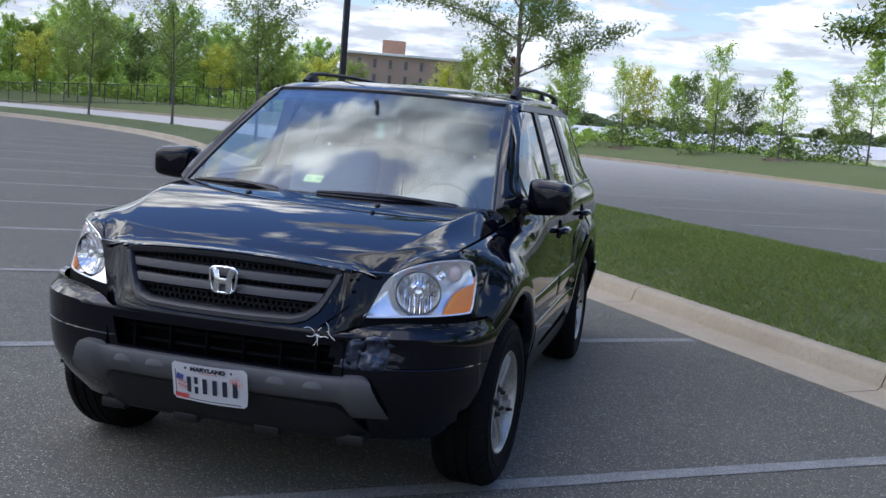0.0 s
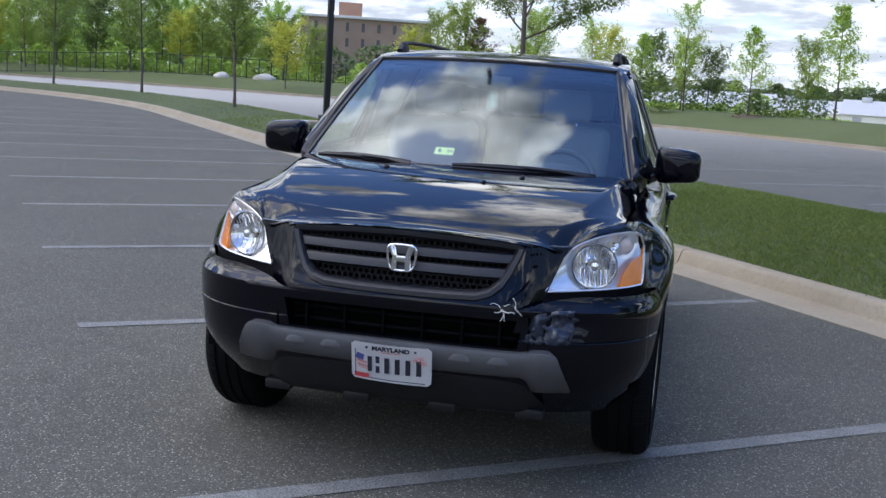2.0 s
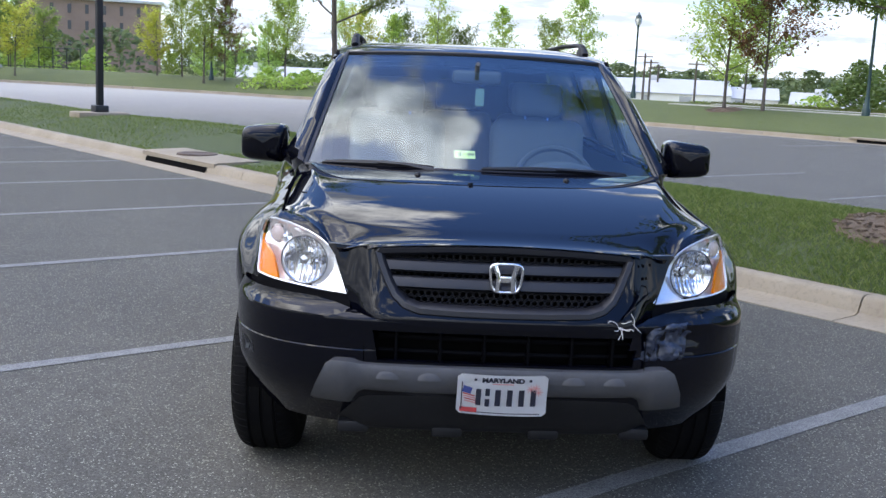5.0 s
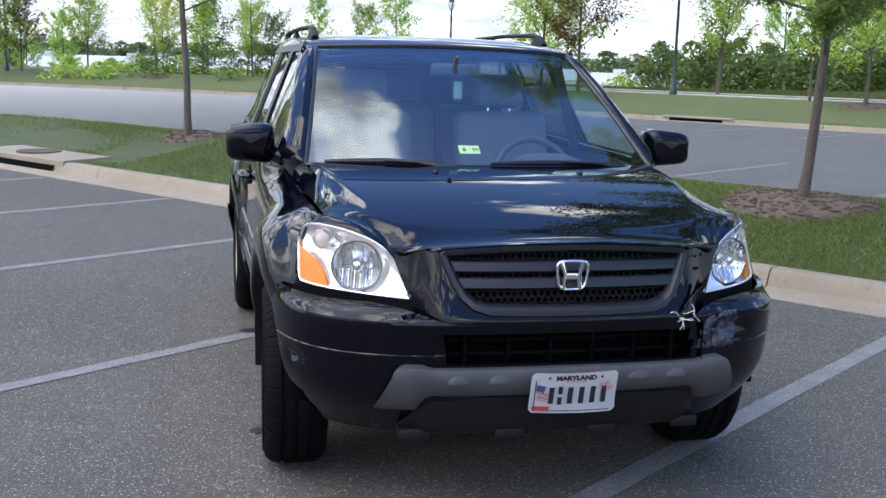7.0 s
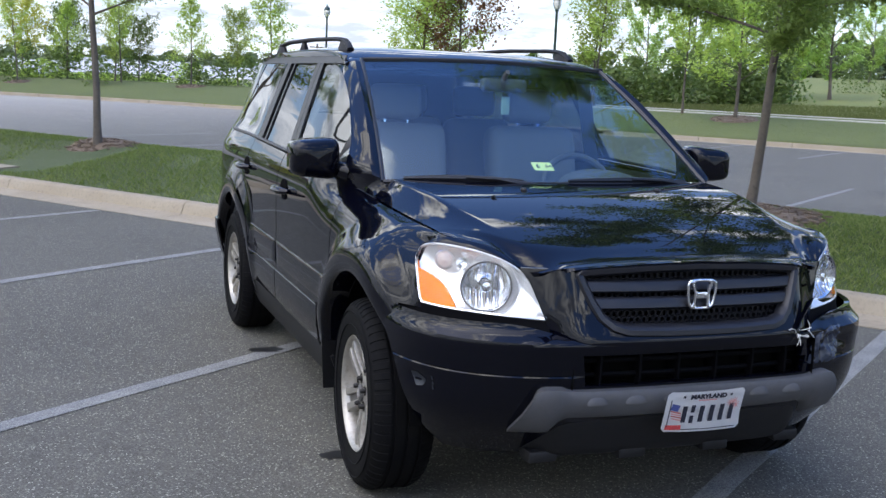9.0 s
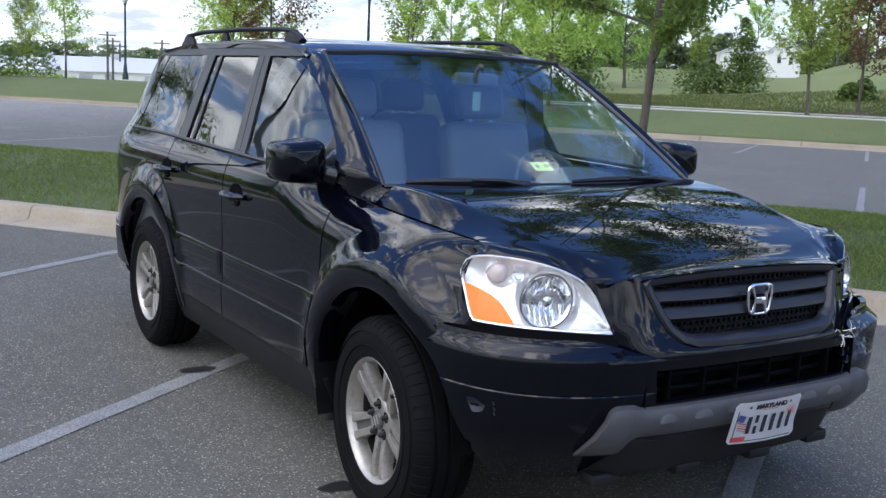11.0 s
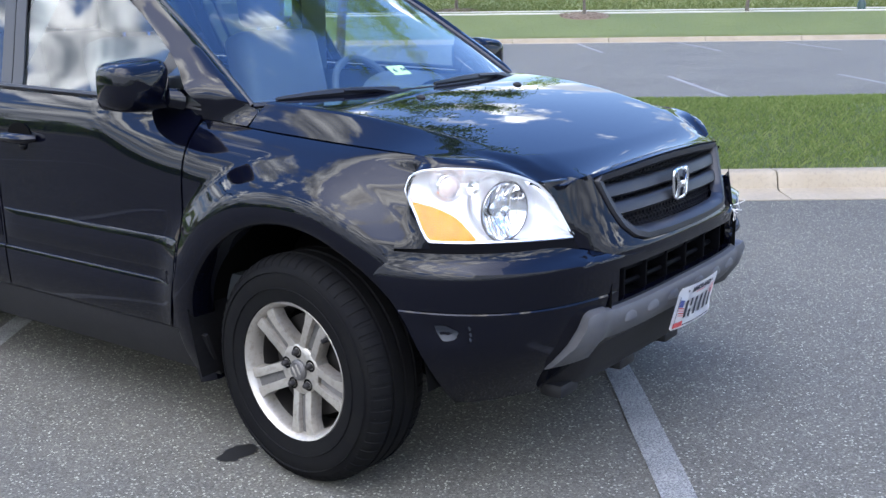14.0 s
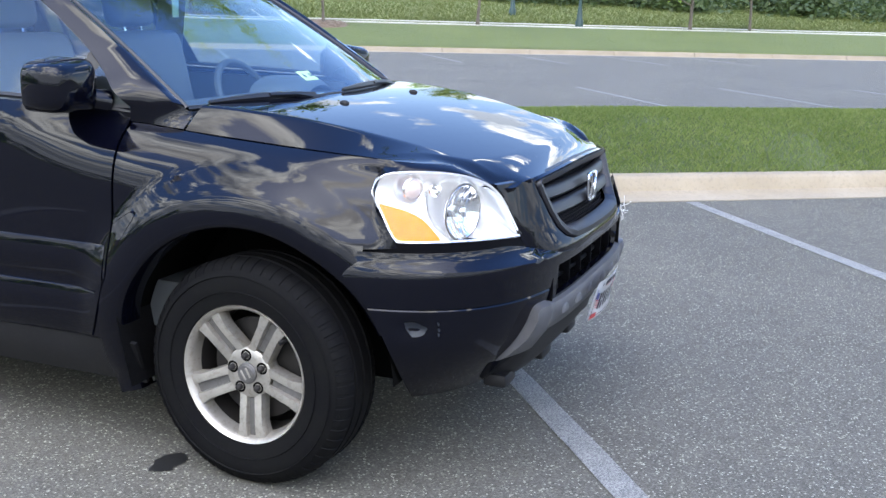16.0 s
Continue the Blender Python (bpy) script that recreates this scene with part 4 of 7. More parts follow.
def build_buildings():
    p = polar(-16.0, 215, 0.0)
    wins = []
    for i in range(8):
        for k in range(4):
            wins.append((-9.5 + 3.0 * i, 2.0 + 2.9 * k, 0.7, 1.8))
    b = building("office_building", "tan brick office block with dark windows and pale roof edge", "building", p, 16, (25, 16, 12.4), BRICK, ROOF_GREY, wins, 0, 0.6)
    bm = bmesh.new()
    add_box(bm, (-3.2, 2, 14.1), (4.6, 5, 3.4))
    part("lift_house", bm, BRICK_RED, b, "orange brick block on the roof")
    # low white sheds beyond the lawn
    for az, d, w, h, dep, z in ((-5.4, 150, 18, 2.7, 13, -0.8), (-0.6, 158, 15, 2.9, 14, -0.8), (3.4, 165, 14, 3.6, 14, -0.8), (7.4, 160, 12, 3.0, 12, -0.7), (11.0, 150, 11, 3.2, 12, -0.6), (14.6, 150, 13, 3.3, 12, -0.6), (18.2, 152, 7, 2.6, 9, -0.6), (21.8, 112, 7, 1.9, 8, -0.3), (23.6, 105, 4.5, 1.5, 6, -0.3)):
        shed(polar(az, d, z), -az, w, dep, h)
    building("farmhouse", "small white gabled house at the top of the meadow", "house", polar(47.4, 150), -49 + 24, (4.4, 7.5, 3.3), WHITE_WALL, ROOF_GREY, [(-0.8, 2.2, 0.6, 0.9), (0.8, 2.2, 0.6, 0.9)], 1.9)
    building("farmhouse", "far white house with a pale roof among trees", "house", polar(46.0, 190), -40, (7, 6, 3.2), WHITE_WALL, ROOF_GREY, [], 1.6)
    building("barn", "long white barn with an open post side on the meadow", "barn", polar(56.4, 165), -58 - 60, (6.5, 13, 3.2), WHITE_WALL, ROOF_GREY, [], 2.0)


build_buildings()


def build_fence():
    t = thing("fence", "dark chain-link fence along the edge of the wood", "fence")
    path = [polar(-47 + 30.0 * i / 46, 83.0) for i in range(47)]
    for p in path:
        bm = bmesh.new()
        add_tube(bm, [p + Vector((0, 0, -0.1)), p + Vector((0, 0, 1.5))], 0.04, 5)
        part("post", bm, FENCE, t)
    for h in (1.45, 0.1):
        bm = bmesh.new()
        add_tube(bm, [p + Vector((0, 0, h)) for p in path], 0.025, 4)
        part("rail", bm, FENCE, t)
    bm = bmesh.new()
    for a, b in zip(path, path[1:]):
        for i in range(9):
            for s in (0, 1):
                f0, f1 = i / 9, (i + 2) / 9
                q0, q1 = a.lerp(b, f0), a.lerp(b, min(1.0, f1))
                z0, z1 = (0.1, 1.4) if s else (1.4, 0.1)
                w = Vector((0, 0, 0.012))
                bm.faces.new([bm.verts.new(x) for x in (q0 + Vector((0, 0, z0)) - w, q1 + Vector((0, 0, z1)) - w, q1 + Vector((0, 0, z1)) + w, q0 + Vector((0, 0, z0)) + w)])
    part("netting", bm, FENCE, t)


build_fence()


def build_inlets():
    # storm drain in the near kerb: slab, throat and manhole lid
    t = thing("storm_drain", "concrete storm drain inlet with a rusty round lid beside the kerb", "drain")
    a, b = 10.6, 13.1
    bm = bmesh.new()
    rows = []
    for s in (a, a + 0.1, b - 0.1, b):
        rows.append([K(0.36, s, 0.165), K(0.42, s, 0.178), K(1.10, s, 0.200), K(1.14, s, 0.188), K(1.14, s, 0.05), K(0.36, s, 0.10)])
    vs = add_grid(bm, rows, closed_v=True)
    bm.faces.new(vs[0])
    bm.faces.new(vs[-1][::-1])
    bmesh.ops.recalc_face_normals(bm, faces=bm.faces)
    part("slab", bm, CONCRETE, t)
    # throat: a dark sheet on the kerb face, the opening's shade as colour
    bm = bmesh.new()
    rows = [[K(0.315, s, 0.02), K(0.345, s, 0.10), K(0.355, s, 0.10)] for s in (a + 0.2, (a + b) / 2, b - 0.2)]
    add_grid(bm, rows)
    part("throat", bm, DARK, t, "dark sheet in place of the shaded open throat")
    bm = bmesh.new()
    c = K(0.76, (a + b) / 2 + 0.1, 0.192)
    add_lathe(bm, [(0.0, 0.012), (0.24, 0.012), (0.25, 0.018), (0.31, 0.018), (0.32, -0.01)], 28)
    bmesh.ops.translate(bm, vec=c, verts=bm.verts)
    part("lid", bm, RUST, t, "rusty brown iron lid")
    t = thing("storm_drain", "dark storm drain opening in the far kerb", "drain")
    # no hole here either: a dark sheet stands for the shaded opening
    bm = bmesh.new()
    add_grid(bm, [[K(FAR_KERB - 0.02, s, 0.03), K(FAR_KERB + 0.0, s, 0.125)] for s in (13.6, 14.6, 15.6)])
    part("throat", bm, DARK, t)
    bm = bmesh.new()
    rows = [[K(FAR_KERB + d, s, z) for d, z in ((-0.02, 0.13), (-0.02, 0.175), (1.0, 0.24), (1.0, 0.05))] for s in (13.3, 14.6, 15.9)]
    add_grid(bm, rows, closed_v=True)
    part("slab", bm, CONCRETE, t)


build_inlets()


def boulder(at, r):
    bm = bmesh.new()
    bmesh.ops.create_icosphere(bm, subdivisions=3, radius=r)
    for v in bm.verts:
        v.co *= 1 + 0.25 * noise.noise(v.co * 1.7 + at)
        v.co.z *= 0.6
    bmesh.ops.translate(bm, vec=at, verts=bm.verts)
    return tagged(new("boulder", finish(bm, "boulder", PATH)), "pale rounded boulder on the lawn by the fence", "rock", "boulders by the fence")


boulder(polar(-23.5, 80.5), 0.62)
boulder(polar(-21.3, 79.5), 0.78)


def parked_car(at, rz, mat, label, h=1.45):
    """A far parked car: body with cabin, glass and wheels."""
    t = thing("parked_car", label, "car", at, "parked cars", rz=rz)
    prof = [(-2.2, 0.35), (-2.25, 0.65), (-1.9, 0.82), (-1.1, 0.92), (-0.55, h - 0.06), (0.2, h), (1.0, h - 0.08), (1.6, 0.98), (2.15, 0.92), (2.25, 0.6), (2.2, 0.35)]
    bm = bmesh.new()
    rows = []
    for x in (-0.88, -0.82, 0.82, 0.88):
        rows.append([Vector((x * (0.86 if z > 1.0 else 1.0), y, z - (0.06 if abs(x) > 0.85 else 0.0))) for y, z in prof])
    vs = add_grid(bm, rows)
    bm.faces.new(vs[0])
    bm.faces.new(vs[-1][::-1])
    bmesh.ops.recalc_face_normals(bm, faces=bm.faces)
    part("body", bm, mat, t)
    for sx in (-1, 1):
        bm = bmesh.new()
        add_grid(bm, [[Vector((sx * 0.80, -0.95, 0.98)), Vector((sx * 0.76, -0.5, h - 0.14))], [Vector((sx * 0.80, 1.35, 0.98)), Vector((sx * 0.76, 0.95, h - 0.16))]])
        part("side_window", bm, PANE, t)
        for y in (-1.4, 1.4):
            bm = bmesh.new()
            add_lathe(bm, [(0.0, -0.1), (0.30, -0.1), (0.32, 0.0), (0.30, 0.1), (0, 0.1)], 16, "x")
            bmesh.ops.translate(bm, vec=(sx * 0.8, y, 0.32), verts=bm.verts)
            part("wheel", bm, DARK, t)
    return t


parked_car(polar(-15.3, 104) + Vector((0, 0, 0.1)), 75, Mat("silver_far_paint", (0.5, 0.51, 0.53), 0.3, 0.3).m, "silver saloon parked before the trees")
parked_car(polar(-16.9, 108) + Vector((0, 0, 0.1)), 80, Mat("white_far_paint", (0.7, 0.7, 0.7), 0.35).m, "white van parked behind the fence", 1.9)
parked_car(polar(-17.6, 112) + Vector((0, 0, 0.1)), 80, Mat("orange_far_paint", (0.6, 0.10, 0.03), 0.4).m, "orange red truck parked behind the fence", 1.8)


def utility_pole(az, d, top):
    at = polar(az, d, -1.5)
    t = thing("utility_pole", "thin dark wooden utility pole beyond the sheds", "pole", at, "utility poles", rz=-az)
    bm = bmesh.new()
    add_tube(bm, [(0, 0, 0), (0, 0, top + 1.5)], [0.16, 0.11], 7)
    part("shaft", bm, BARK, t)
    bm = bmesh.new()
    add_box(bm, (0, 0, top + 1.1), (1.9, 0.12, 0.14))
    part("crossarm", bm, BARK, t)


for az, d, top in ((15.25, 130, 4.8), (12.6, 132, 5.5), (12.95, 140, 5.0), (13.4, 150, 4.6)):
    utility_pole(az, d, top)

# ---- the car: front towards -y, front axle over the origin ----


def car_paint():
    a = Mat("black_car_paint", (0.0022, 0.003, 0.006), 0.3, 0.0, Coat_Weight=1.0, Coat_Roughness=0.02, Coat_IOR=1.38, Specular_IOR_Level=0.0)
    dust = a.range(a.noise(3.0, 6.0, 0.65), 0.45, 0.85, 0.0, 0.06)
    a.color(a.mix(dust, (0.0014, 0.0017, 0.0045), (0.006, 0.006, 0.009)))
    a.rough(a.range(a.noise(9.0, 5.0, 0.6), 0.3, 0.8, 0.16, 0.34))
    a.l.new(a.range(a.noise(5.0, 5.0, 0.6), 0.35, 0.8, 0.008, 0.035), a.b.inputs["Coat Roughness"])
    return a.m


def glass_material(name, color, rough=0.0, ior=1.75, sheen=(1.0, 1.0, 1.0)):
    """Thin tinted glazing: a mirror coat over a tinted clear layer."""
    m = bpy.data.materials.new(name)
    m.use_nodes = True
    n, l = m.node_tree.nodes, m.node_tree.links
    n.clear()
    out = n.new("ShaderNodeOutputMaterial")
    tr = n.new("ShaderNodeBsdfTransparent")
    tr.inputs[0].default_value = (*color, 1)
    gl = n.new("ShaderNodeBsdfGlossy")
    gl.inputs["Roughness"].default_value = rough
    gl.inputs["Color"].default_value = (*sheen, 1)
    lw = n.new("ShaderNodeLayerWeight")
    lw.inputs["Blend"].default_value = 0.5
    f0 = ((ior - 1) / (ior + 1)) ** 2
    steep = n.new("ShaderNodeMath")
    steep.operation = "POWER"
    l.new(lw.outputs["Facing"], steep.inputs[0])
    steep.inputs[1].default_value = 5.0
    fr = n.new("ShaderNodeMath")
    fr.operation = "MULTIPLY_ADD"
    l.new(steep.outputs[0], fr.inputs[0])
    fr.inputs[1].default_value, fr.inputs[2].default_value = 1 - f0, f0
    mx = n.new("ShaderNodeMixShader")
    l.new(fr.outputs[0], mx.inputs[0])
    l.new(tr.outputs[0], mx.inputs[1])
    l.new(gl.outputs[0], mx.inputs[2])
    l.new(mx.outputs[0], out.inputs[0])
    return m


PAINT = car_paint()
SATIN = Mat("satin_black_trim", (0.010, 0.010, 0.012), 0.38).m
ARCH = Mat("dark_arch_trim", (0.003, 0.003, 0.005), 0.24, 0.0, Specular_IOR_Level=0.40).m
PLASTIC = stained("grey_bumper_plastic", (0.060, 0.060, 0.064), (0.075, 0.075, 0.079), (0.05, 0.05, 0.053), 6.0, 60.0, 0.55, 0.15, 0.001)
BLACKPL = stained("black_plastic", (0.006, 0.006, 0.007), (0.009, 0.009, 0.010), (0.016, 0.015, 0.015), 5.0, 50.0, 0.55, 0.1, 0.001)
GRILLE_PL = Mat("charcoal_grille_plastic", (0.010, 0.0105, 0.014), 0.42).m
HONEY_PL = Mat("honeycomb_plastic", (0.010, 0.010, 0.013), 0.45, 0.0, Specular_IOR_Level=0.25).m
MESH_PL = Mat("black_mesh_plastic", (0.003, 0.003, 0.004), 0.6, 0.0, Specular_IOR_Level=0.05).m
RUBBER = stained("tyre_rubber", (0.003, 0.003, 0.004), (0.005, 0.005, 0.005), (0.008, 0.008, 0.007), 7.0, 60.0, 0.72, 0.15, 0.001)
RUBBER.node_tree.nodes["Principled BSDF"].inputs["Specular IOR Level"].default_value = 0.1
BLACKPL.node_tree.nodes["Principled BSDF"].inputs["Specular IOR Level"].default_value = 0.3
ALLOY = stained("silver_alloy", (0.381, 0.355, 0.315), (0.476, 0.444, 0.394), (0.209, 0.185, 0.158), 9.0, 60.0, 0.42, 0.05, 0.0005)
ALLOY.node_tree.nodes["Principled BSDF"].inputs["Metallic"].default_value = 0.75
ALLOY_DULL = stained("dull_alloy", (0.124, 0.118, 0.115), (0.167, 0.161, 0.155), (0.081, 0.074, 0.071), 9.0, 60.0, 0.5, 0.05, 0.0005)
ALLOY_DULL.node_tree.nodes["Principled BSDF"].inputs["Metallic"].default_value = 0.6
SCUFF = stained("rubbed_paint", (0.008, 0.011, 0.017), (0.014, 0.018, 0.026), (0.003, 0.004, 0.006), 18.0, 60.0, 0.5, 0.2, 0.001)
CREASED = stained("creased_plastic", (0.014, 0.019, 0.034), (0.030, 0.038, 0.058), (0.075, 0.088, 0.115), 14.0, 45.0, 0.22, 0.1, 0.001)
BRAKE = Mat("brake_iron", (0.018, 0.016, 0.015), 0.6, 0.3).m
CHROME = Mat("bright_chrome", (0.82, 0.83, 0.85), 0.08, 1.0).m
REFLECTOR = Mat("lamp_reflector", (0.90, 0.91, 0.92), 0.10, 0.95).m
HOUSING = Mat("lamp_housing", (0.97, 0.97, 0.97), 0.15, 0.58).m
LENS = glass_material("clear_lamp_lens", (0.98, 0.985, 0.99), 0.0, 1.42)
WINDSHIELD = glass_material("windshield_glass", (0.74, 0.90, 0.93), 0.0, 2.0, (0.88, 0.96, 1.0))
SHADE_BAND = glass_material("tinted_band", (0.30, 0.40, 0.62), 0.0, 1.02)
SIDE_GLASS = glass_material("front_door_glass", (0.72, 0.82, 0.82), 0.0, 1.85)
PRIVACY = glass_material("privacy_glass", (0.20, 0.21, 0.22), 0.0, 1.85)
AMBER = stained("amber_lens", (0.90, 0.235, 0.004), (0.86, 0.18, 0.003), (0.95, 0.33, 0.01), 9.0, 90.0, 0.22, 0.35, 0.002)
AMBER_DIM = Mat("smoked_amber_lens", (0.62, 0.50, 0.45), 0.2, 0.0, Coat_Weight=1.0).m
SEAT = stained("grey_leather", (0.115, 0.12, 0.12), (0.145, 0.145, 0.145), (0.09, 0.09, 0.09), 3.0, 50.0, 0.6, 0.2, 0.001)
CABIN = Mat("dark_cabin_plastic", (0.055, 0.06, 0.065), 0.6).m
CABIN_LIGHT = Mat("grey_cabin_lining", (0.24, 0.24, 0.235), 0.8).m
PLATE_WHITE = Mat("plate_white", (0.78, 0.78, 0.78), 0.4).m
PLATE_INK = Mat("plate_ink", (0.015, 0.017, 0.03), 0.5).m
PLATE_RED = Mat("plate_red", (0.50, 0.06, 0.06), 0.5).m
PLATE_BLUE = Mat("plate_blue", (0.05, 0.07, 0.22), 0.5).m
PLATE_PINK = Mat("plate_pink", (0.70, 0.32, 0.30), 0.5).m
STICKER = Mat("yellow_sticker", (0.72, 0.78, 0.28), 0.6).m
STRAND = Mat("white_torn_fibre", (0.68, 0.66, 0.62), 0.8).m
OIL = Mat("damp_spot", (0.011, 0.011, 0.011), 0.5).m

HUB_Z, TYRE_R, WHEELBASE = 0.352, 0.366, 2.71
ARCH_R, ARCH_Z = 0.474, 0.366

car = thing("suv", "black older SUV with a torn front bumper corner", "car")


def lerp(a, b, t):
    return a + (b - a) * t


def superx(y, a, b, n):
    """Half width of the rounded nose at y."""
    return a * max(0.0, 1 - min(1.0, abs(min(y, 0.0)) / b) ** n) ** (1 / n)


def nose(th, z, a, b, n):
    """A point of the nose at the turn th (radians, 0 is straight ahead, plus is the car's left) and the height z."""
    s, c = math.sin(th), math.cos(th)
    return Vector((math.copysign(a * abs(s) ** (2 / n), s), -b * max(0.0, c) ** (2 / n), z))


def turn_of_x(x, a, n):
    return math.copysign(math.asin(min(1.0, (abs(x) / a)) ** (n / 2)), x)


NA, NB, NN = 0.955, 0.80, 2.8
SIDE_Z = [0.24, 0.34, 0.45, 0.60, 0.80, 0.95, 1.04, 1.10, 1.15, 1.20, 1.40, 1.60, 1.68]
SIDE_X = [0.885, 0.925, 0.940, 0.944, 0.947, 0.950, 0.946, 0.934, 0.912, 0.888, 0.806, 0.722, 0.685]
TOP_T = [-0.40, -0.28, -0.20, -0.14, -0.09, -0.05, -0.02, 0.0]
TOP_X = [0.944, 0.947, 0.945, 0.936, 0.917, 0.890, 0.856, 0.824]


def hood_edge_z(y):
    return hermite([-0.62, -0.41, -0.17, 0.15, 0.47], [1.034, 1.045, 1.056, 1.076, 1.104], y)


def side_x(y, z):
    """Half width of the body at y and z."""
    x = hermite(SIDE_Z, SIDE_X, z)
    if y < 0.95 and z < 1.22:
        # the fender's sloping shoulder fades out along the front door
        f = hermite(TOP_T, TOP_X, z - hood_edge_z(y)) if z > 0.6 else x
        w = 1 - (1 - ease(y, 0.34, 0.95)) * (1 - ease(z, 1.13, 1.22))
        x = f * (1 - w) + x * w
    if z > 1.12:
        # the cabin narrows a little towards the windshield and the tail
        g = ease(z, 1.12, 1.30)
        x -= g * (0.035 * ease(y, 1.2, 0.3) + 0.030 * ease(y, 2.4, 3.4))
    sup = superx(y, 1.0, 0.80 + 0.10 * ease(z, 0.85, 0.7), 2.8)
    x *= sup
    if y < 0.2 and z > 0.9:
        # the fender's top meets the hood's edge
        x += (lerp(0.790, 0.818, ease(y, -0.6, 0.2)) - 0.822 * sup) * ease(z - hood_edge_z(y), -0.10, 0.0) * (1 - ease(y, 0.05, 0.2))
    if y < -0.1 and z > 0.82:
        x -= 0.9 * lean(z) * ease(y, -0.12, -0.40) * (1 - ease(z - hood_edge_z(y), -0.05, 0.0))
    if y > 2.7:
        x *= max(0.02, 1 - min(1.0, (y - 2.7) / 1.14) ** 5) ** 0.2
    # flared arches: a sloping shoulder round each wheel
    for yc in (0.0, WHEELBASE):
        r = math.hypot(y - yc, z - ARCH_Z)
        top = 0.660 - 0.02 * ease(y - yc, -0.05, -0.35)
        x += (0.047 - 0.022 * ease(y - yc, -0.20, -0.42)) * (1 - 0.7 * min(1.0, max(0.0, (r - 0.552) / (top - 0.552))) - 0.3 * ease(r, 0.552, top)) * ease(z, 0.30, 0.62)
    return x


def side_point(y, z, side, off=0.0):
    return Vector((side * (side_x(y, z) + off), y, z))


def skin(name, pts, mat, parent, label="", hem=0.014, sharp=38.0, outward=None):
    """A sheet of body metal from a grid of points, its rim folded inward."""
    bm = bmesh.new()
    add_grid(bm, pts)
    bmesh.ops.remove_doubles(bm, verts=bm.verts, dist=2e-5)
    bm.normal_update()
    c = Vector((0, 1.3, 0.75)) if outward is None else outward
    if sum(f.normal.dot((f.calc_center_median() - c)) * f.calc_area() for f in bm.faces) < 0:
        bmesh.ops.reverse_faces(bm, faces=bm.faces)
    bm.normal_update()
    if hem:
        rim = [e for e in bm.edges if e.is_boundary]
        nrm = {v: v.normal.copy() for e in rim for v in e.verts}
        r = bmesh.ops.extrude_edge_only(bm, edges=rim)
        for v in (g for g in r["geom"] if isinstance(g, bmesh.types.BMVert)):
            src = min(nrm, key=lambda q: (q.co - v.co).length_squared) if len(nrm) < 60 else None
            n = nrm[src] if src is not None else None
            if n is None:
                for e in v.link_edges:
                    o = e.other_vert(v)
                    if o in nrm and (o.co - v.co).length < 1e-7:
                        n = nrm[o]
            v.co -= (n or Vector((0, 0, 0))) * hem
    return part(name, bm, mat, parent, label, sharp)


def curtain(y0, y1, zl, zu, nu, nv, side, off=0.0, slant=None):
    """Grid of side points between two heights that depend on y."""
    pts = []
    for i in range(nu + 1):
        y = y0 + (y1 - y0) * i / nu
        a, b = zl(y), zu(y)
        row = []
        for j in range(nv + 1):
            z = a + (b - a) * j / nv
            yy = y + (slant(z, i / nu) if slant else 0.0)
            row.append(side_point(yy, z, side, off))
        pts.append(row)
    return pts


def arch(y, yc, low, r=ARCH_R):
    d = abs(y - yc)
    return max(low, ARCH_Z + math.sqrt(r * r - d * d)) if d < r else low


def belt(y):
    return 1.150 + 0.0185 * min(y, 2.6)


SILL = 0.40


def lean(z):
    """How far the nose leans back at the height z."""
    return 0.24 * max(0.0, z - 0.82)


def lamp_top(t):
    """Height of the headlight's upper edge at the nose's turn t (degrees)."""
    return hermite([25.2, 26.4, 29.0, 31.0, 33.6, 36.5, 40.0, 46.0, 52.0, 58.0, 62.0, 65.0, 66.6, 67.4], [0.803, 0.818, 0.880, 0.922, 0.958, 0.979, 0.995, 1.011, 1.019, 1.021, 1.018, 1.010, 0.994, 0.962], t)


def lamp_low(t):
    return hermite([25.2, 40, 61.6, 62.6, 65.2, 66.6, 67.4], [0.800, 0.808, 0.815, 0.826, 0.893, 0.930, 0.955], t)


def lamp_point(t, z, side, inset=0.0):
    """A point of the headlight's face."""
    q = lean(z) + inset
    return nose(side * radians(t), z, NA - q, NB - q, NN)


def strip_top(t):
    """Height of the hood's edge over the headlight."""
    return lamp_top(min(t, 58.0)) + 0.003 + 0.015 * ease(t, 32.0, 46.0) + 0.008 * ease(t, 52.0, 66.0)


def fender_low(y):
    return max(arch(y, 0, SILL, ARCH_R + 0.02), 0.786 if y < -0.12 else 0)


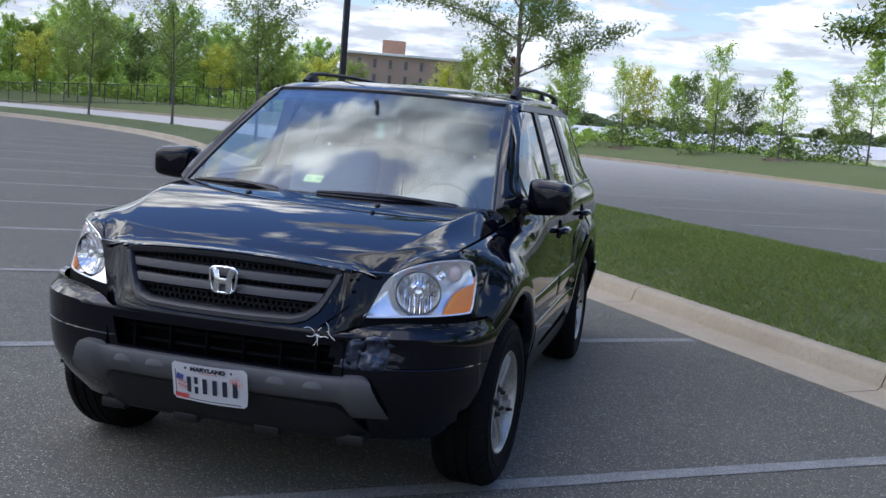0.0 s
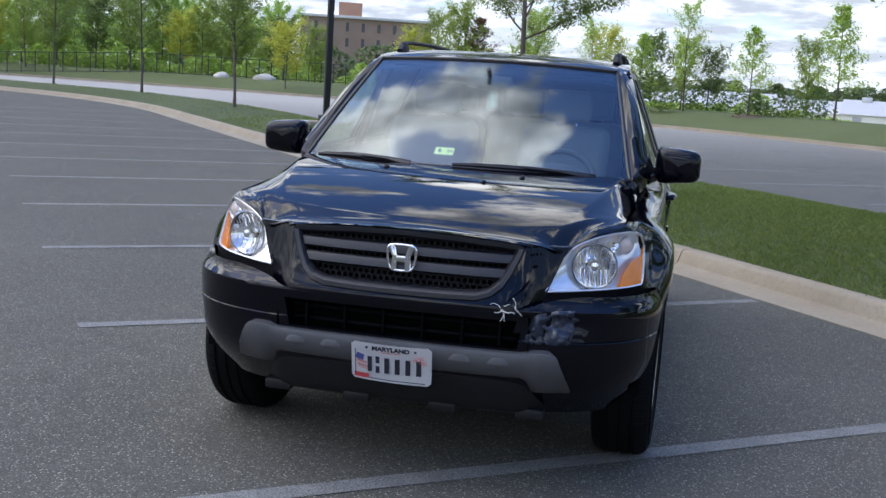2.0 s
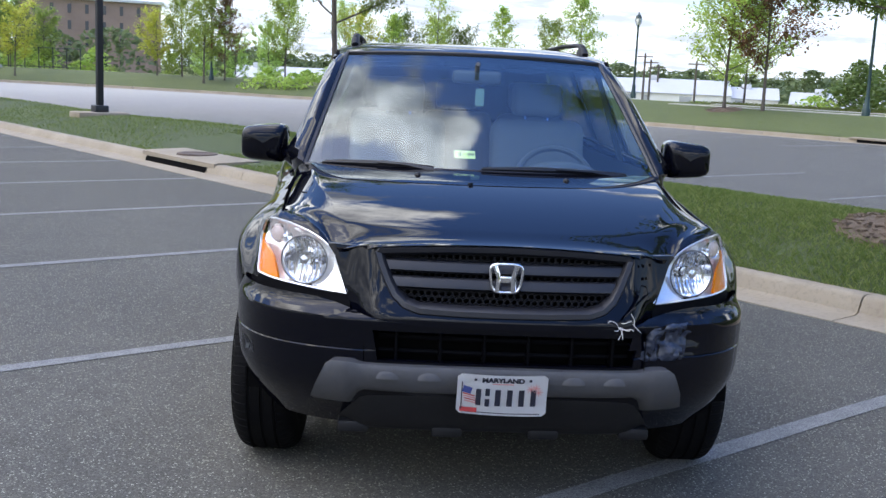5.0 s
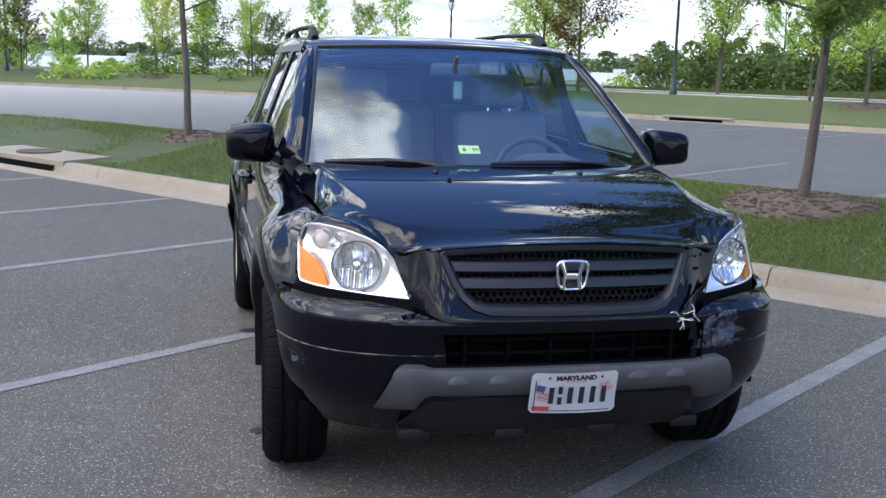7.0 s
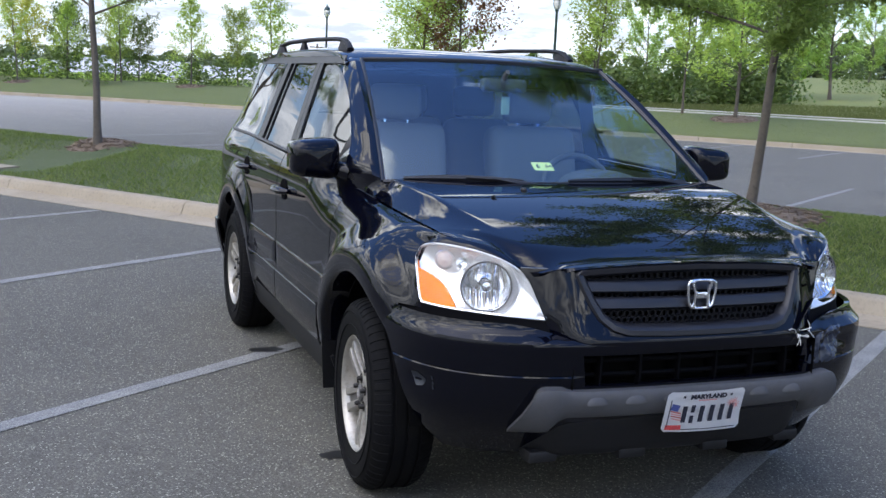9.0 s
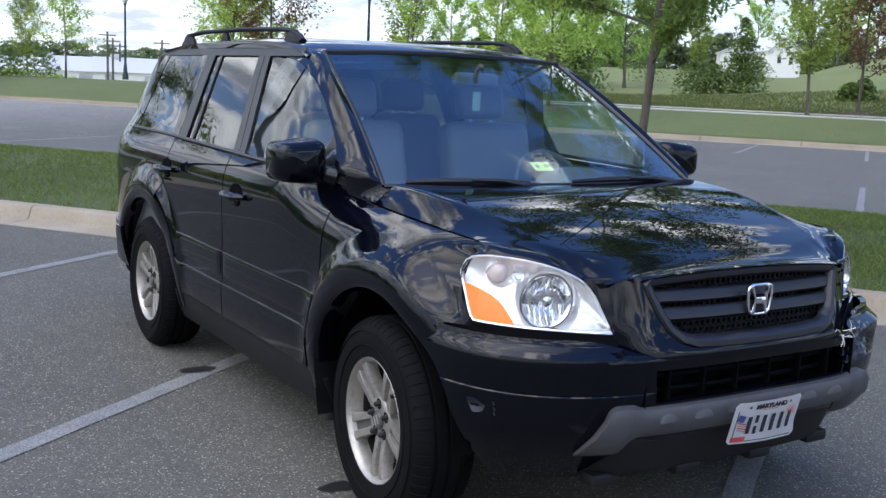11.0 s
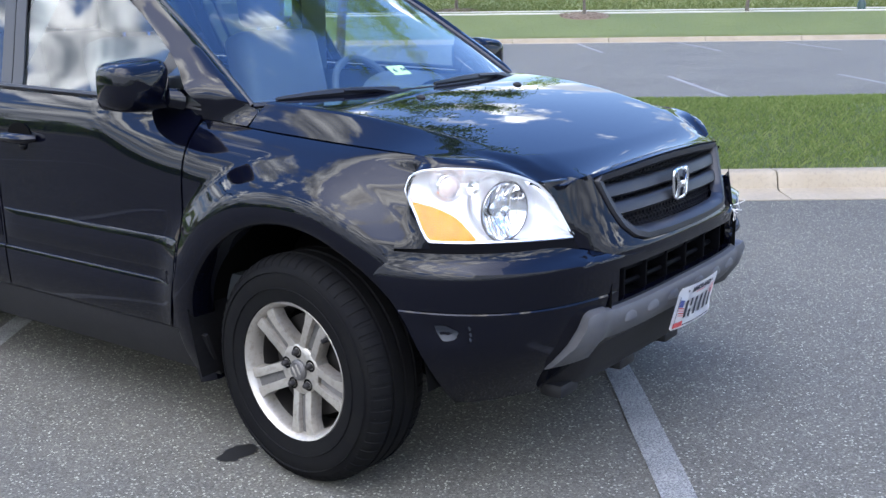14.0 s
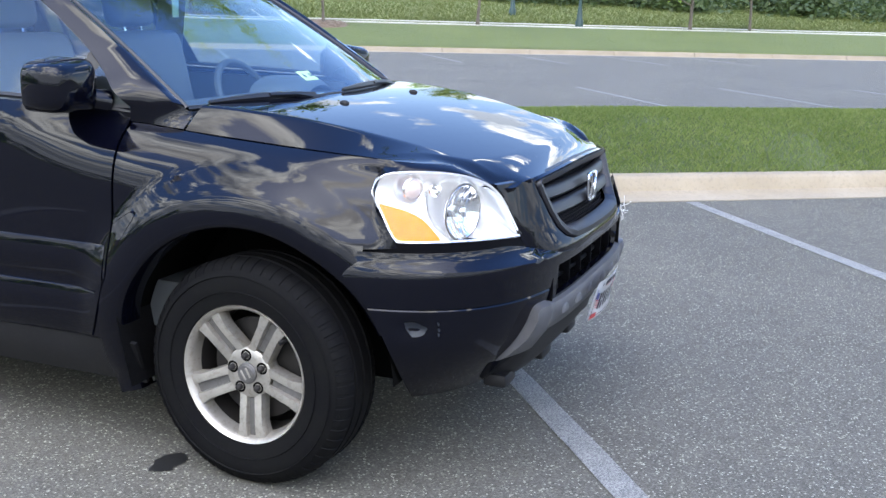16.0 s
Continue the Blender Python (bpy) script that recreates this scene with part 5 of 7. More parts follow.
def build_sides():
    for side in (-1, 1):
        # front fender
        skin("front_fender", curtain(-0.384, 0.478, fender_low, lambda y: hood_edge_z(y) - 0.001, 90, 24, side, 0.0, lambda z, f: f * (0.03 * (0.8 - z) if z < 0.8 else -0.01 * (z - 0.8))), PAINT, car)
        # narrow strip between headlight and hood
        rows = []
        for i in range(41):
            t = lerp(30.5, 67.4, i / 40)
            w = ease(t, 55.0, 66.5)
            row = []
            for j in range(7):
                z = lerp(lamp_top(t) + 0.001, strip_top(t), j / 6)
                q = lamp_point(t, z, side, 0.024 * (j / 6) ** 1.7 * ease(t, 31.0, 42.0))
                row.append(q.lerp(side_point(q.y, z, side), w * min(1.0, j / 3)))
            rows.append(row)
        skin("fender_strip", rows, PAINT, car, "", 0.008)
        rows = []
        for j in range(13):
            z = lerp(0.800, 1.047, j / 12)
            te = hermite([0.80, 0.815, 0.826, 0.893, 0.93, 0.958, 0.994, 1.03], [61.6, 61.8, 62.6, 65.2, 66.6, 67.4, 66.6, 66.0], z)
            a = lamp_point(te + 0.05, z, side)
            b = side_point(-0.384, z, side)
            row = []
            for k in range(9):
                m = a.lerp(b, k / 8)
                row.append(m.lerp(side_point(m.y, z, side, 0.0012), max(ease(k / 8, 0.0, 0.9), ease(z, 0.985, 1.008))))
            rows.append(row)
        skin("fender_edge", rows, PAINT, car, "", 0.006)
        # doors
        front = skin("front_door", curtain(0.487, 1.543, lambda y: SILL, lambda y: belt(y) - 0.012, 26, 26, side, 0.0, lambda z, f: (1 - f) * (0.03 * (0.8 - z) if z < 0.8 else -0.01 * (z - 0.8))), PAINT, car)
        rear = skin("rear_door", curtain(1.553, 2.50, lambda y: arch(y, WHEELBASE, SILL, 0.56), lambda y: belt(y) - 0.012, 40, 26, side, 0.0, lambda z, f: -f * 0.10 * ease(z, 0.75, 1.1)), PAINT, car)
        skin("quarter_panel", curtain(2.51, 3.74, lambda y: arch(y, WHEELBASE, 0.50, ARCH_R + 0.02) if y < 3.2 else 0.50, lambda y: belt(y) - 0.004, 60, 24, side, 0.0, lambda z, f: -(1 - f) * 0.10 * ease(z, 0.75, 1.1)), PAINT, car)
        skin("rear_bumper", curtain(3.10, 3.80, lambda y: 0.38, lambda y: 0.62, 22, 8, side, 0.016), ARCH, car, "dark satin bumper wrapped round the rear corner")
        skin("rocker_panel", curtain(0.42, 2.28, lambda y: 0.245, lambda y: SILL - 0.004, 24, 8, side, -0.004), BLACKPL, car, "black sill below the doors")
        # dark shell added to close the gaps from behind, their shade in its colour
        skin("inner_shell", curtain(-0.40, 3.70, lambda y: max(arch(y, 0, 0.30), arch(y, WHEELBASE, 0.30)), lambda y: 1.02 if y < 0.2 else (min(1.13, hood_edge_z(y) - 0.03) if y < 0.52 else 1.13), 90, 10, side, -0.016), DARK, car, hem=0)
        # rub strips
        for door, y0, y1 in ((front, 0.505, 1.532), (rear, 1.566, 2.205)):
            rows = []
            for i in range(25):
                y = y0 + (y1 - y0) * i / 24
                e = min(1.0, (y - y0) / 0.02, (y1 - y) / 0.02)
                rows.append([side_point(y, z, side, o * max(0.3, e)) for z, o in ((0.600, -0.002), (0.602, 0.004), (0.608, 0.007), (0.66, 0.007), (0.713, 0.007), (0.7165, 0.005), (0.7185, 0.001), (0.719, -0.002))])
            skin("rub_strip", rows, PAINT, door, hem=0)
            rows = []
            for i in range(25):
                y = y0 - 0.012 + (y1 - y0 + 0.024) * i / 24
                rows.append([side_point(y, max(z, arch(y, 0.0, 0, ARCH_R + 0.08), arch(y, WHEELBASE, 0, ARCH_R + 0.09)), side, o) for z, o in ((0.404, 0.001), (0.412, 0.006), (0.50, 0.007), (0.562, 0.007), (0.5655, 0.005), (0.5675, 0.001), (0.568, -0.002))])
            skin("lower_cladding", rows, PAINT, door, hem=0)
        # handles: a flat dark patch painted for the cup's shade, and a bar
        for door, yh, zh in ((front, 1.385, 1.012), (rear, 2.41, 1.040)):
            bm = bmesh.new()
            rows = []
            for i in range(13):
                a = math.pi * i / 12
                rows.append([side_point(yh + 0.075 * math.cos(a) * f - 0.01, zh + 0.045 * math.sin(a) * f - 0.004, side, 0.0025) for f in (0.0, 0.5, 1.0)])
            add_grid(bm, rows)
            hd = part("door_handle", bm, DARK, door, "flat dark patch for the shaded recess behind the pull")
            bm = bmesh.new()
            path = [side_point(yh + dy, zh - 0.012, side, o) for dy, o in ((-0.115, 0.002), (-0.10, 0.022), (-0.05, 0.036), (0.03, 0.036), (0.085, 0.024), (0.10, 0.002))]
            add_tube(bm, path, [0.016, 0.023, 0.026, 0.026, 0.023, 0.016], 10, True, 0.75)
            part("pull", bm, PAINT, hd)
            bm = bmesh.new()
            bmesh.ops.create_uvsphere(bm, u_segments=10, v_segments=6, radius=0.017)
            bmesh.ops.translate(bm, vec=side_point(yh - 0.03, zh - 0.045, side, 0.0), verts=bm.verts)
            part("lock", bm, PAINT, hd)
        # arch lips
        for yc, a0, a1 in ((0.0, -18, 158), (WHEELBASE, 14, 186)):
            rows = []
            for i in range(61):
                a = radians(a0 + (a1 - a0) * i / 60)
                row = []
                for r, o in ((ARCH_R - 0.010, -0.10), (ARCH_R - 0.010, -0.012), (ARCH_R - 0.004, -0.002), (ARCH_R + 0.006, 0.003), (ARCH_R + 0.040, 0.003), (ARCH_R + 0.070, 0.0025), (ARCH_R + 0.077, 0.0005)):
                    y, z = yc + r * math.cos(a), ARCH_Z + r * math.sin(a)
                    row.append(side_point(y, z, side, o))
                rows.append(row)
            skin("arch_trim", rows, PAINT, car, "black flared arch lip", 0, 50)
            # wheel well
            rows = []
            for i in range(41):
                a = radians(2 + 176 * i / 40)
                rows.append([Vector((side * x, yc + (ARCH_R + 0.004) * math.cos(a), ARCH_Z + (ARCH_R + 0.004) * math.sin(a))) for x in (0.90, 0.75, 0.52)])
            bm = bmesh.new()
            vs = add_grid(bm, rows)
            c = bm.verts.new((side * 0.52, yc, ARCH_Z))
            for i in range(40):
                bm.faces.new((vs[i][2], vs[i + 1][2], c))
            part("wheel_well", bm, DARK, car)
        # mud flap
        bm = bmesh.new()
        rows = [[Vector((side * (0.79 + 0.185 * f), 0.475 - 0.045 * k - 0.02 * k * k, 0.58 - 0.315 * k)) for f in (0, 0.3, 0.6, 0.9, 1.0)] for k in (0, 0.25, 0.5, 0.75, 0.94, 1.0)]
        add_grid(bm, rows)
        bmesh.ops.solidify(bm, geom=bm.faces, thickness=0.045)
        bmesh.ops.recalc_face_normals(bm, faces=bm.faces)
        part("mud_flap", bm, BLACKPL, car, "black plastic mud flap behind the front wheel")
        bm = bmesh.new()
        rows = [[Vector((side * (0.80 + 0.14 * f), WHEELBASE + 0.44 - 0.02 * k, 0.50 - 0.27 * k)) for f in (0, 0.5, 1.0)] for k in (0, 0.5, 1.0)]
        add_grid(bm, rows)
        bmesh.ops.solidify(bm, geom=bm.faces, thickness=0.012)
        part("mud_flap", bm, BLACKPL, car, "black plastic mud flap behind the rear wheel")


build_sides()


# cabin outline on the side, as lines in y and z

def a_line(z):
    """y of the front edge of the front door's glass."""
    return hermite([1.14, 1.32, 1.40, 1.474, 1.59, 1.630, 1.646], [0.44, 0.655, 0.775, 0.895, 1.175, 1.40, 1.54], z)


def build_cabin():
    wtop = 1.640
    for side in (-1, 1):
        def quad(name, mat, lo, hi, off, label="", parent=car, n=14, hem=0.006):
            """lo and hi give y of the two edges at a height; the sheet runs from the belt to the window top."""
            rows = []
            for j in range(n + 1):
                f = j / n
                row = []
                for i in range(n + 1):
                    g = i / n
                    ya, yb = lo(f), hi(f)
                    y = lerp(ya, yb, g)
                    z = lerp(belt(y), wtop, f)
                    row.append(side_point(y, z, side, off))
                rows.append(row)
            ob = skin(name, rows, mat, parent, label, hem)
            ob.visible_shadow = mat not in (SIDE_GLASS, PRIVACY)
            return ob

        zf = lambda f: lerp(1.16, wtop, f)
        quad("front_window", SIDE_GLASS, lambda f: a_line(zf(f)) + 0.0, lambda f: lerp(1.415, 1.590, f), -0.008, "clear front door glass", hem=0)
        quad("rear_window", PRIVACY, lambda f: lerp(1.530, 1.700, f), lambda f: lerp(2.160, 2.225, f), -0.008, "dark tinted rear door glass", hem=0)
        quad("vent_window", PRIVACY, lambda f: lerp(2.165, 2.230, f), lambda f: lerp(2.265, 2.330, f), -0.008, "small dark tinted glass behind the rear door window", hem=0)
        quad("quarter_window", PRIVACY, lambda f: lerp(2.490, 2.515, f), lambda f: lerp(3.27, 3.19, f), -0.003, "dark tinted quarter glass", hem=0)
        quad("pillar", SATIN, lambda f: lerp(1.402, 1.576, f), lambda f: lerp(1.470, 1.640, f), 0.002, "satin black door pillar")
        quad("pillar", SATIN, lambda f: lerp(1.476, 1.646, f), lambda f: lerp(1.547, 1.716, f), 0.002, "satin black door pillar")
        quad("pillar", SATIN, lambda f: lerp(2.148, 2.214, f), lambda f: lerp(2.178, 2.242, f), 0.000, "thin black window divider")
        quad("pillar", SATIN, lambda f: lerp(2.250, 2.320, f), lambda f: lerp(2.370, 2.415, f), 0.002, "satin black rear door pillar")
        quad("pillar", PAINT, lambda f: lerp(2.376, 2.421, f), lambda f: lerp(2.495, 2.518, f), 0.002, "black rear pillar")
        quad("tail_pillar", PAINT, lambda f: lerp(3.265, 3.185, f), lambda f: lerp(3.66, 3.42, f), 0.0)
        # belt seal
        bm = bmesh.new()
        add_tube(bm, [side_point(y, belt(y) + 0.002, side, 0.002) for y in [0.56 + 0.1 * i for i in range(28)]], 0.010, 6)
        part("belt_seal", bm, SATIN, car)
        # frame over the windows
        rows = []
        for i in range(41):
            y = 1.20 + (3.40 - 1.20) * i / 40
            rows.append([side_point(y, z, side, 0.003) for z in (wtop - 0.012, wtop, wtop + 0.012, wtop + 0.026)])
        skin("window_frame", rows, SATIN, car, "", 0.005)
        # pillar between windshield and front door glass
        rows = []
        n = 26
        for j in range(n + 1):
            f = j / n
            z0 = lerp(1.150, 1.648, f)
            g = ws_edge(f)
            zq = lerp(1.152, 1.626, f ** 1.15)
            q = side_point(min(a_line(zq), 1.36) - 0.012 + 0.035 * (1 - f) ** 3, zq, side, 0.003)
            g = Vector((side * g.x, g.y, g.z))
            # fuller towards the foot
            e = 0.22 * (1 - ease(f, 0.0, 0.40))
            mid = g.lerp(q, 0.30) + Vector((side * (0.013 + 0.012 * e), -0.020, 0.014 + 0.036 * e))
            m2 = g.lerp(q, 0.62) + Vector((side * (0.014 + 0.016 * e), -0.011, 0.007 + 0.024 * e))
            m1 = g.lerp(q, 0.10) + Vector((side * 0.004, -0.011, 0.008 + 0.020 * e))
            rows.append([g, m1, mid, m2, q])
        # the pillar runs on into the fender and under the roof's edge
        foot = []
        base = []
        for c in range(5):
            yb = lerp(0.303, 0.482, c / 4)
            base.append(Vector((side * lerp(0.812, side_x(yb, hood_edge_z(yb) - 0.002) - 0.001, (c / 4) ** 0.25), yb, hood_edge_z(yb) + 0.002)))
        for k in range(1, 7):
            h = k / 6
            lead = Vector((side * lerp(0.752, 0.812, h), lerp(0.291, 0.303, h), lerp(1.148, base[0].z, h)))
            pull = (lead - rows[0][0].lerp(base[0], h)) * ease(h, 0.0, 0.25)
            foot.insert(0, [v.lerp(base[c], h) + pull * (1 - c / 4) ** 2 for c, v in enumerate(rows[0])])
        for e in (0.35, 0.7, 1.0):
            rows.append([v + Vector((side * (0.010 - 0.006 * k) * e, (0.42 - 0.06 * k) * e, (0.022 - 0.005 * k) * e - 0.016 * e)) for k, v in enumerate(rows[n])])
        skin("windshield_pillar", foot + rows, PAINT, car, "", 0.008)
        # shelf where pillar, hood and fender meet
        rows = []
        for i in range(13):
            y = lerp(0.02, 0.50, i / 12)
            rows.append([Vector((side * lerp(0.70, side_x(y, hood_edge_z(y) - 0.002) - 0.002, k / 6), y, hood_edge_z(y) - lerp(0.014, 0.003, (k / 6) ** 2))) for k in range(7)])
        skin("cowl_shelf", rows, PAINT, car, "", 0)
        # mirror with its foot and black sail
        bm = bmesh.new()
        rows = []
        for yy, sx, sz in ((0.548, 0.02, 0.02), (0.550, 0.50, 0.50), (0.557, 0.78, 0.76), (0.575, 0.93, 0.92), (0.61, 1.0, 1.0), (0.69, 1.0, 1.0), (0.697, 0.95, 0.94), (0.685, 0.92, 0.90)):
            row = []
            for k in range(28):
                a = 2 * math.pi * k / 28
                c, s = math.cos(a), math.sin(a)
                e = 2 / 5.0
                px = 0.106 * sx * math.copysign(abs(c) ** e, c)
                pz = 0.083 * sz * math.copysign(abs(s) ** e, s) * (1.0 - 0.10 * (px / 0.098))
                row.append(Vector((side * (0.985 + px), yy + 0.10 * (-px) * 0.5, 1.216 + pz)))
            rows.append(row)
        add_grid(bm, rows, closed_v=True)
        bmesh.ops.recalc_face_normals(bm, faces=bm.faces)
        mir = part("side_mirror", bm, PAINT, car, "", 60)
        bm = bmesh.new()
        bm.faces.new([bm.verts.new((side * (0.985 + 0.086 * c), 0.688 - 0.043 * c * 1.0, 1.216 + 0.068 * s)) for c, s in ((math.copysign(abs(math.cos(t)) ** 0.5, math.cos(t)), math.copysign(abs(math.sin(t)) ** 0.5, math.sin(t))) for t in [2 * math.pi * k / 24 for k in range(24)])])
        part("mirror_glass", bm, CHROME, mir)
        bm = bmesh.new()
        add_tube(bm, [(side * 0.905, 0.625, 1.180), (side * 0.875, 0.60, 1.170), (side * 0.835, 0.575, 1.160)], [0.030, 0.036, 0.046], 10)
        part("mirror_foot", bm, PAINT, mir)
        bm = bmesh.new()
        tri = [side_point(0.470, 1.132, side, 0.005), side_point(0.705, 1.160, side, 0.005), side_point(0.648, 1.318, side, 0.005)]
        vs = [bm.verts.new(p) for p in tri] + [bm.verts.new(p - Vector((side * 0.012, 0, 0))) for p in tri]
        bm.faces.new(vs[:3])
        bm.faces.new(vs[5:2:-1])
        for k in range(3):
            bm.faces.new((vs[k], vs[(k + 1) % 3], vs[3 + (k + 1) % 3], vs[3 + k]))
        bmesh.ops.recalc_face_normals(bm, faces=bm.faces)
        part("mirror_sail", bm, SATIN, mir)
        # roof rail
        bm = bmesh.new()
        path, rad = [], []
        for y, z in ((1.42, 1.700), (1.47, 1.728), (1.54, 1.748), (1.68, 1.757), (2.2, 1.764), (2.8, 1.758), (2.98, 1.746), (3.06, 1.722), (3.12, 1.690)):
            path.append(Vector((side * 0.615, y, z)))
            rad.append(0.019)
        add_tube(bm, path, rad, 10, True, 0.62)
        rail = part("roof_rail", bm, BLACKPL, car)
        for y in (1.53, 2.42, 3.02):
            bm = bmesh.new()
            rows = [[Vector((side * (0.615 + c * 0.030 * k), y + s * (0.11 if abs(y - 2.3) > 0.5 else 0.05) * k, z)) for c, s in [(math.cos(2 * math.pi * q / 14), math.sin(2 * math.pi * q / 14)) for q in range(14)]] for z, k in ((1.67, 1.1), (1.71, 0.85), (1.735, 0.62), (1.752, 0.40))]
            add_grid(bm, rows, closed_v=True)
            part("rail_foot", bm, BLACKPL, rail)

    # windshield and its black border
    rows = [[ws_point(-1 + 2 * i / 28, j / 20) for i in range(29)] for j in range(21)]
    w = skin("windshield", rows, WINDSHIELD, car, "clear laminated windshield reflecting clouds", 0)
    w.visible_shadow = False
    # tinted band along the top of the glass
    rows = [[ws_point(-0.995 + 1.99 * i / 28, lerp(0.865 - 0.02 * (1 - (i / 14 - 1) ** 2), 0.995, j / 3)) + Vector((0, 0.006, -0.004)) for i in range(29)] for j in range(4)]
    band = skin("shade_band", rows, SHADE_BAND, w, "dark blue tinted band along the windshield's top", 0)
    band.visible_shadow = False
    bm = bmesh.new()
    edge = [ws_point(-1 + 2 * i / 30, 0) for i in range(31)] + [ws_point(1, j / 20) for j in range(1, 20)] + [ws_point(1 - 2 * i / 30, 1) for i in range(31)] + [ws_point(-1, 1 - j / 20) for j in range(1, 20)]
    add_tube(bm, edge + edge[:1], 0.011, 6, False)
    part("windshield_seal", bm, SATIN, car)
    # roof
    rows = []
    for i in range(37):
        f = i / 36
        row = []
        for k in range(33):
            g = -1 + 2 * k / 32
            x = 0.69 * g
            y0 = 1.055 + 0.085 * g * g + 0.02 * abs(g) ** 6
            y = lerp(y0, 3.44 - 0.14 * g * g, f)
            front = hermite([0.0, 0.06, 0.16, 0.35, 0.75, 1.0], [1.668, 1.700, 1.722, 1.735, 1.722, 1.685], f)
            z = front - 0.014 * g * g - 0.018 * abs(g) ** 7
            row.append(Vector((x, y, z)))
        # the sides fold down to the window frames
        for sd, at in ((-1, 0), (1, len(row))):
            e = row[0] if sd < 0 else row[-1]
            low = min(1.664, e.z - 0.012)
            out = side_x(e.y, low) + 0.005
            fold = [Vector((sd * (0.69 + (out - 0.69) * q), e.y, e.z + (low - e.z) * (q ** 1.8))) for q in (0.35, 0.65, 0.88, 1.0)]
            row = (fold[::-1] + row) if sd < 0 else (row + fold)
        rows.append(row)
    skin("roof", rows, PAINT, car, "", 0.01)
    # tailgate closes the body behind
    bm = bmesh.new()
    rows = []
    for j in range(13):
        f = j / 12
        z = lerp(0.40, 1.66, f)
        yb = hermite([0.40, 0.62, 0.95, 1.15, 1.66], [3.84, 3.84, 3.80, 3.76, 3.42], z)
        hw = hermite([0.40, 1.1, 1.20, 1.66], [0.84, 0.84, 0.80, 0.66], z)
        rows.append([Vector((hw * g, yb - 0.06 * g * g - 0.10 * abs(g) ** 6, z)) for g in [-1 + 2 * k / 16 for k in range(17)]])
    skin("tailgate", rows, PAINT, car, "", 0)
    bm = bmesh.new()
    rows = []
    for j in range(7):
        z = lerp(1.20, 1.60, j / 6)
        yb = hermite([0.40, 0.62, 0.95, 1.15, 1.66], [3.84, 3.84, 3.80, 3.76, 3.42], z) + 0.006
        rows.append([Vector((0.62 * g, yb - 0.06 * g * g, z)) for g in [-1 + 2 * k / 10 for k in range(11)]])
    add_grid(bm, rows)
    part("rear_window", bm, PRIVACY, car, "dark tinted tailgate glass")


def ws_edge(f):
    """The windshield's side edge (for the car's left) from the cowl up to the roof."""
    return Vector((lerp(0.772, 0.640, f), lerp(0.315, 1.135, f) + 0.03 * math.sin(math.pi * f) * -1, lerp(1.150, 1.648, f)))


def ws_point(g, f):
    e = ws_edge(f)
    x = e.x * g
    back = lerp(0.17, 0.085, f)
    return Vector((x, e.y - back * (1 - g * g), e.z + 0.018 * f * (1 - g * g) + 0.010 * (1 - f) * (1 - g * g)))


build_cabin()



def grille_b(z):
    """Depth of the nose at the grille, which leans back."""
    return hermite([0.72, 0.745, 0.77, 0.80, 0.86, 0.97], [0.872, 0.872, 0.862, 0.846, 0.822, 0.788], z)


def hood_front(x):
    """Front edge of the hood at the half width x: place and height."""
    ax = min(abs(x), 0.80)
    z = 1.000 - 0.034 * (min(ax, 0.56) / 0.56) ** 2
    y = nose(turn_of_x(ax, NA, NN), 0, NA, 0.786, NN).y
    if ax > 0.44:
        # along the headlight's upper edge
        lo, hi = 28.0, 62.0
        for _ in range(24):
            t = (lo + hi) / 2
            if abs(lamp_point(t, strip_top(t), 1, 0.024 * ease(t, 31.0, 42.0)).x) < ax:
                lo = t
            else:
                hi = t
        q = lamp_point(lo, strip_top(lo), 1, 0.024 * ease(lo, 31.0, 42.0))
        w = ease(ax, 0.46, 0.585)
        y, z = lerp(y, q.y, w), lerp(z, max(q.z, 0.955), w)
    return y, z


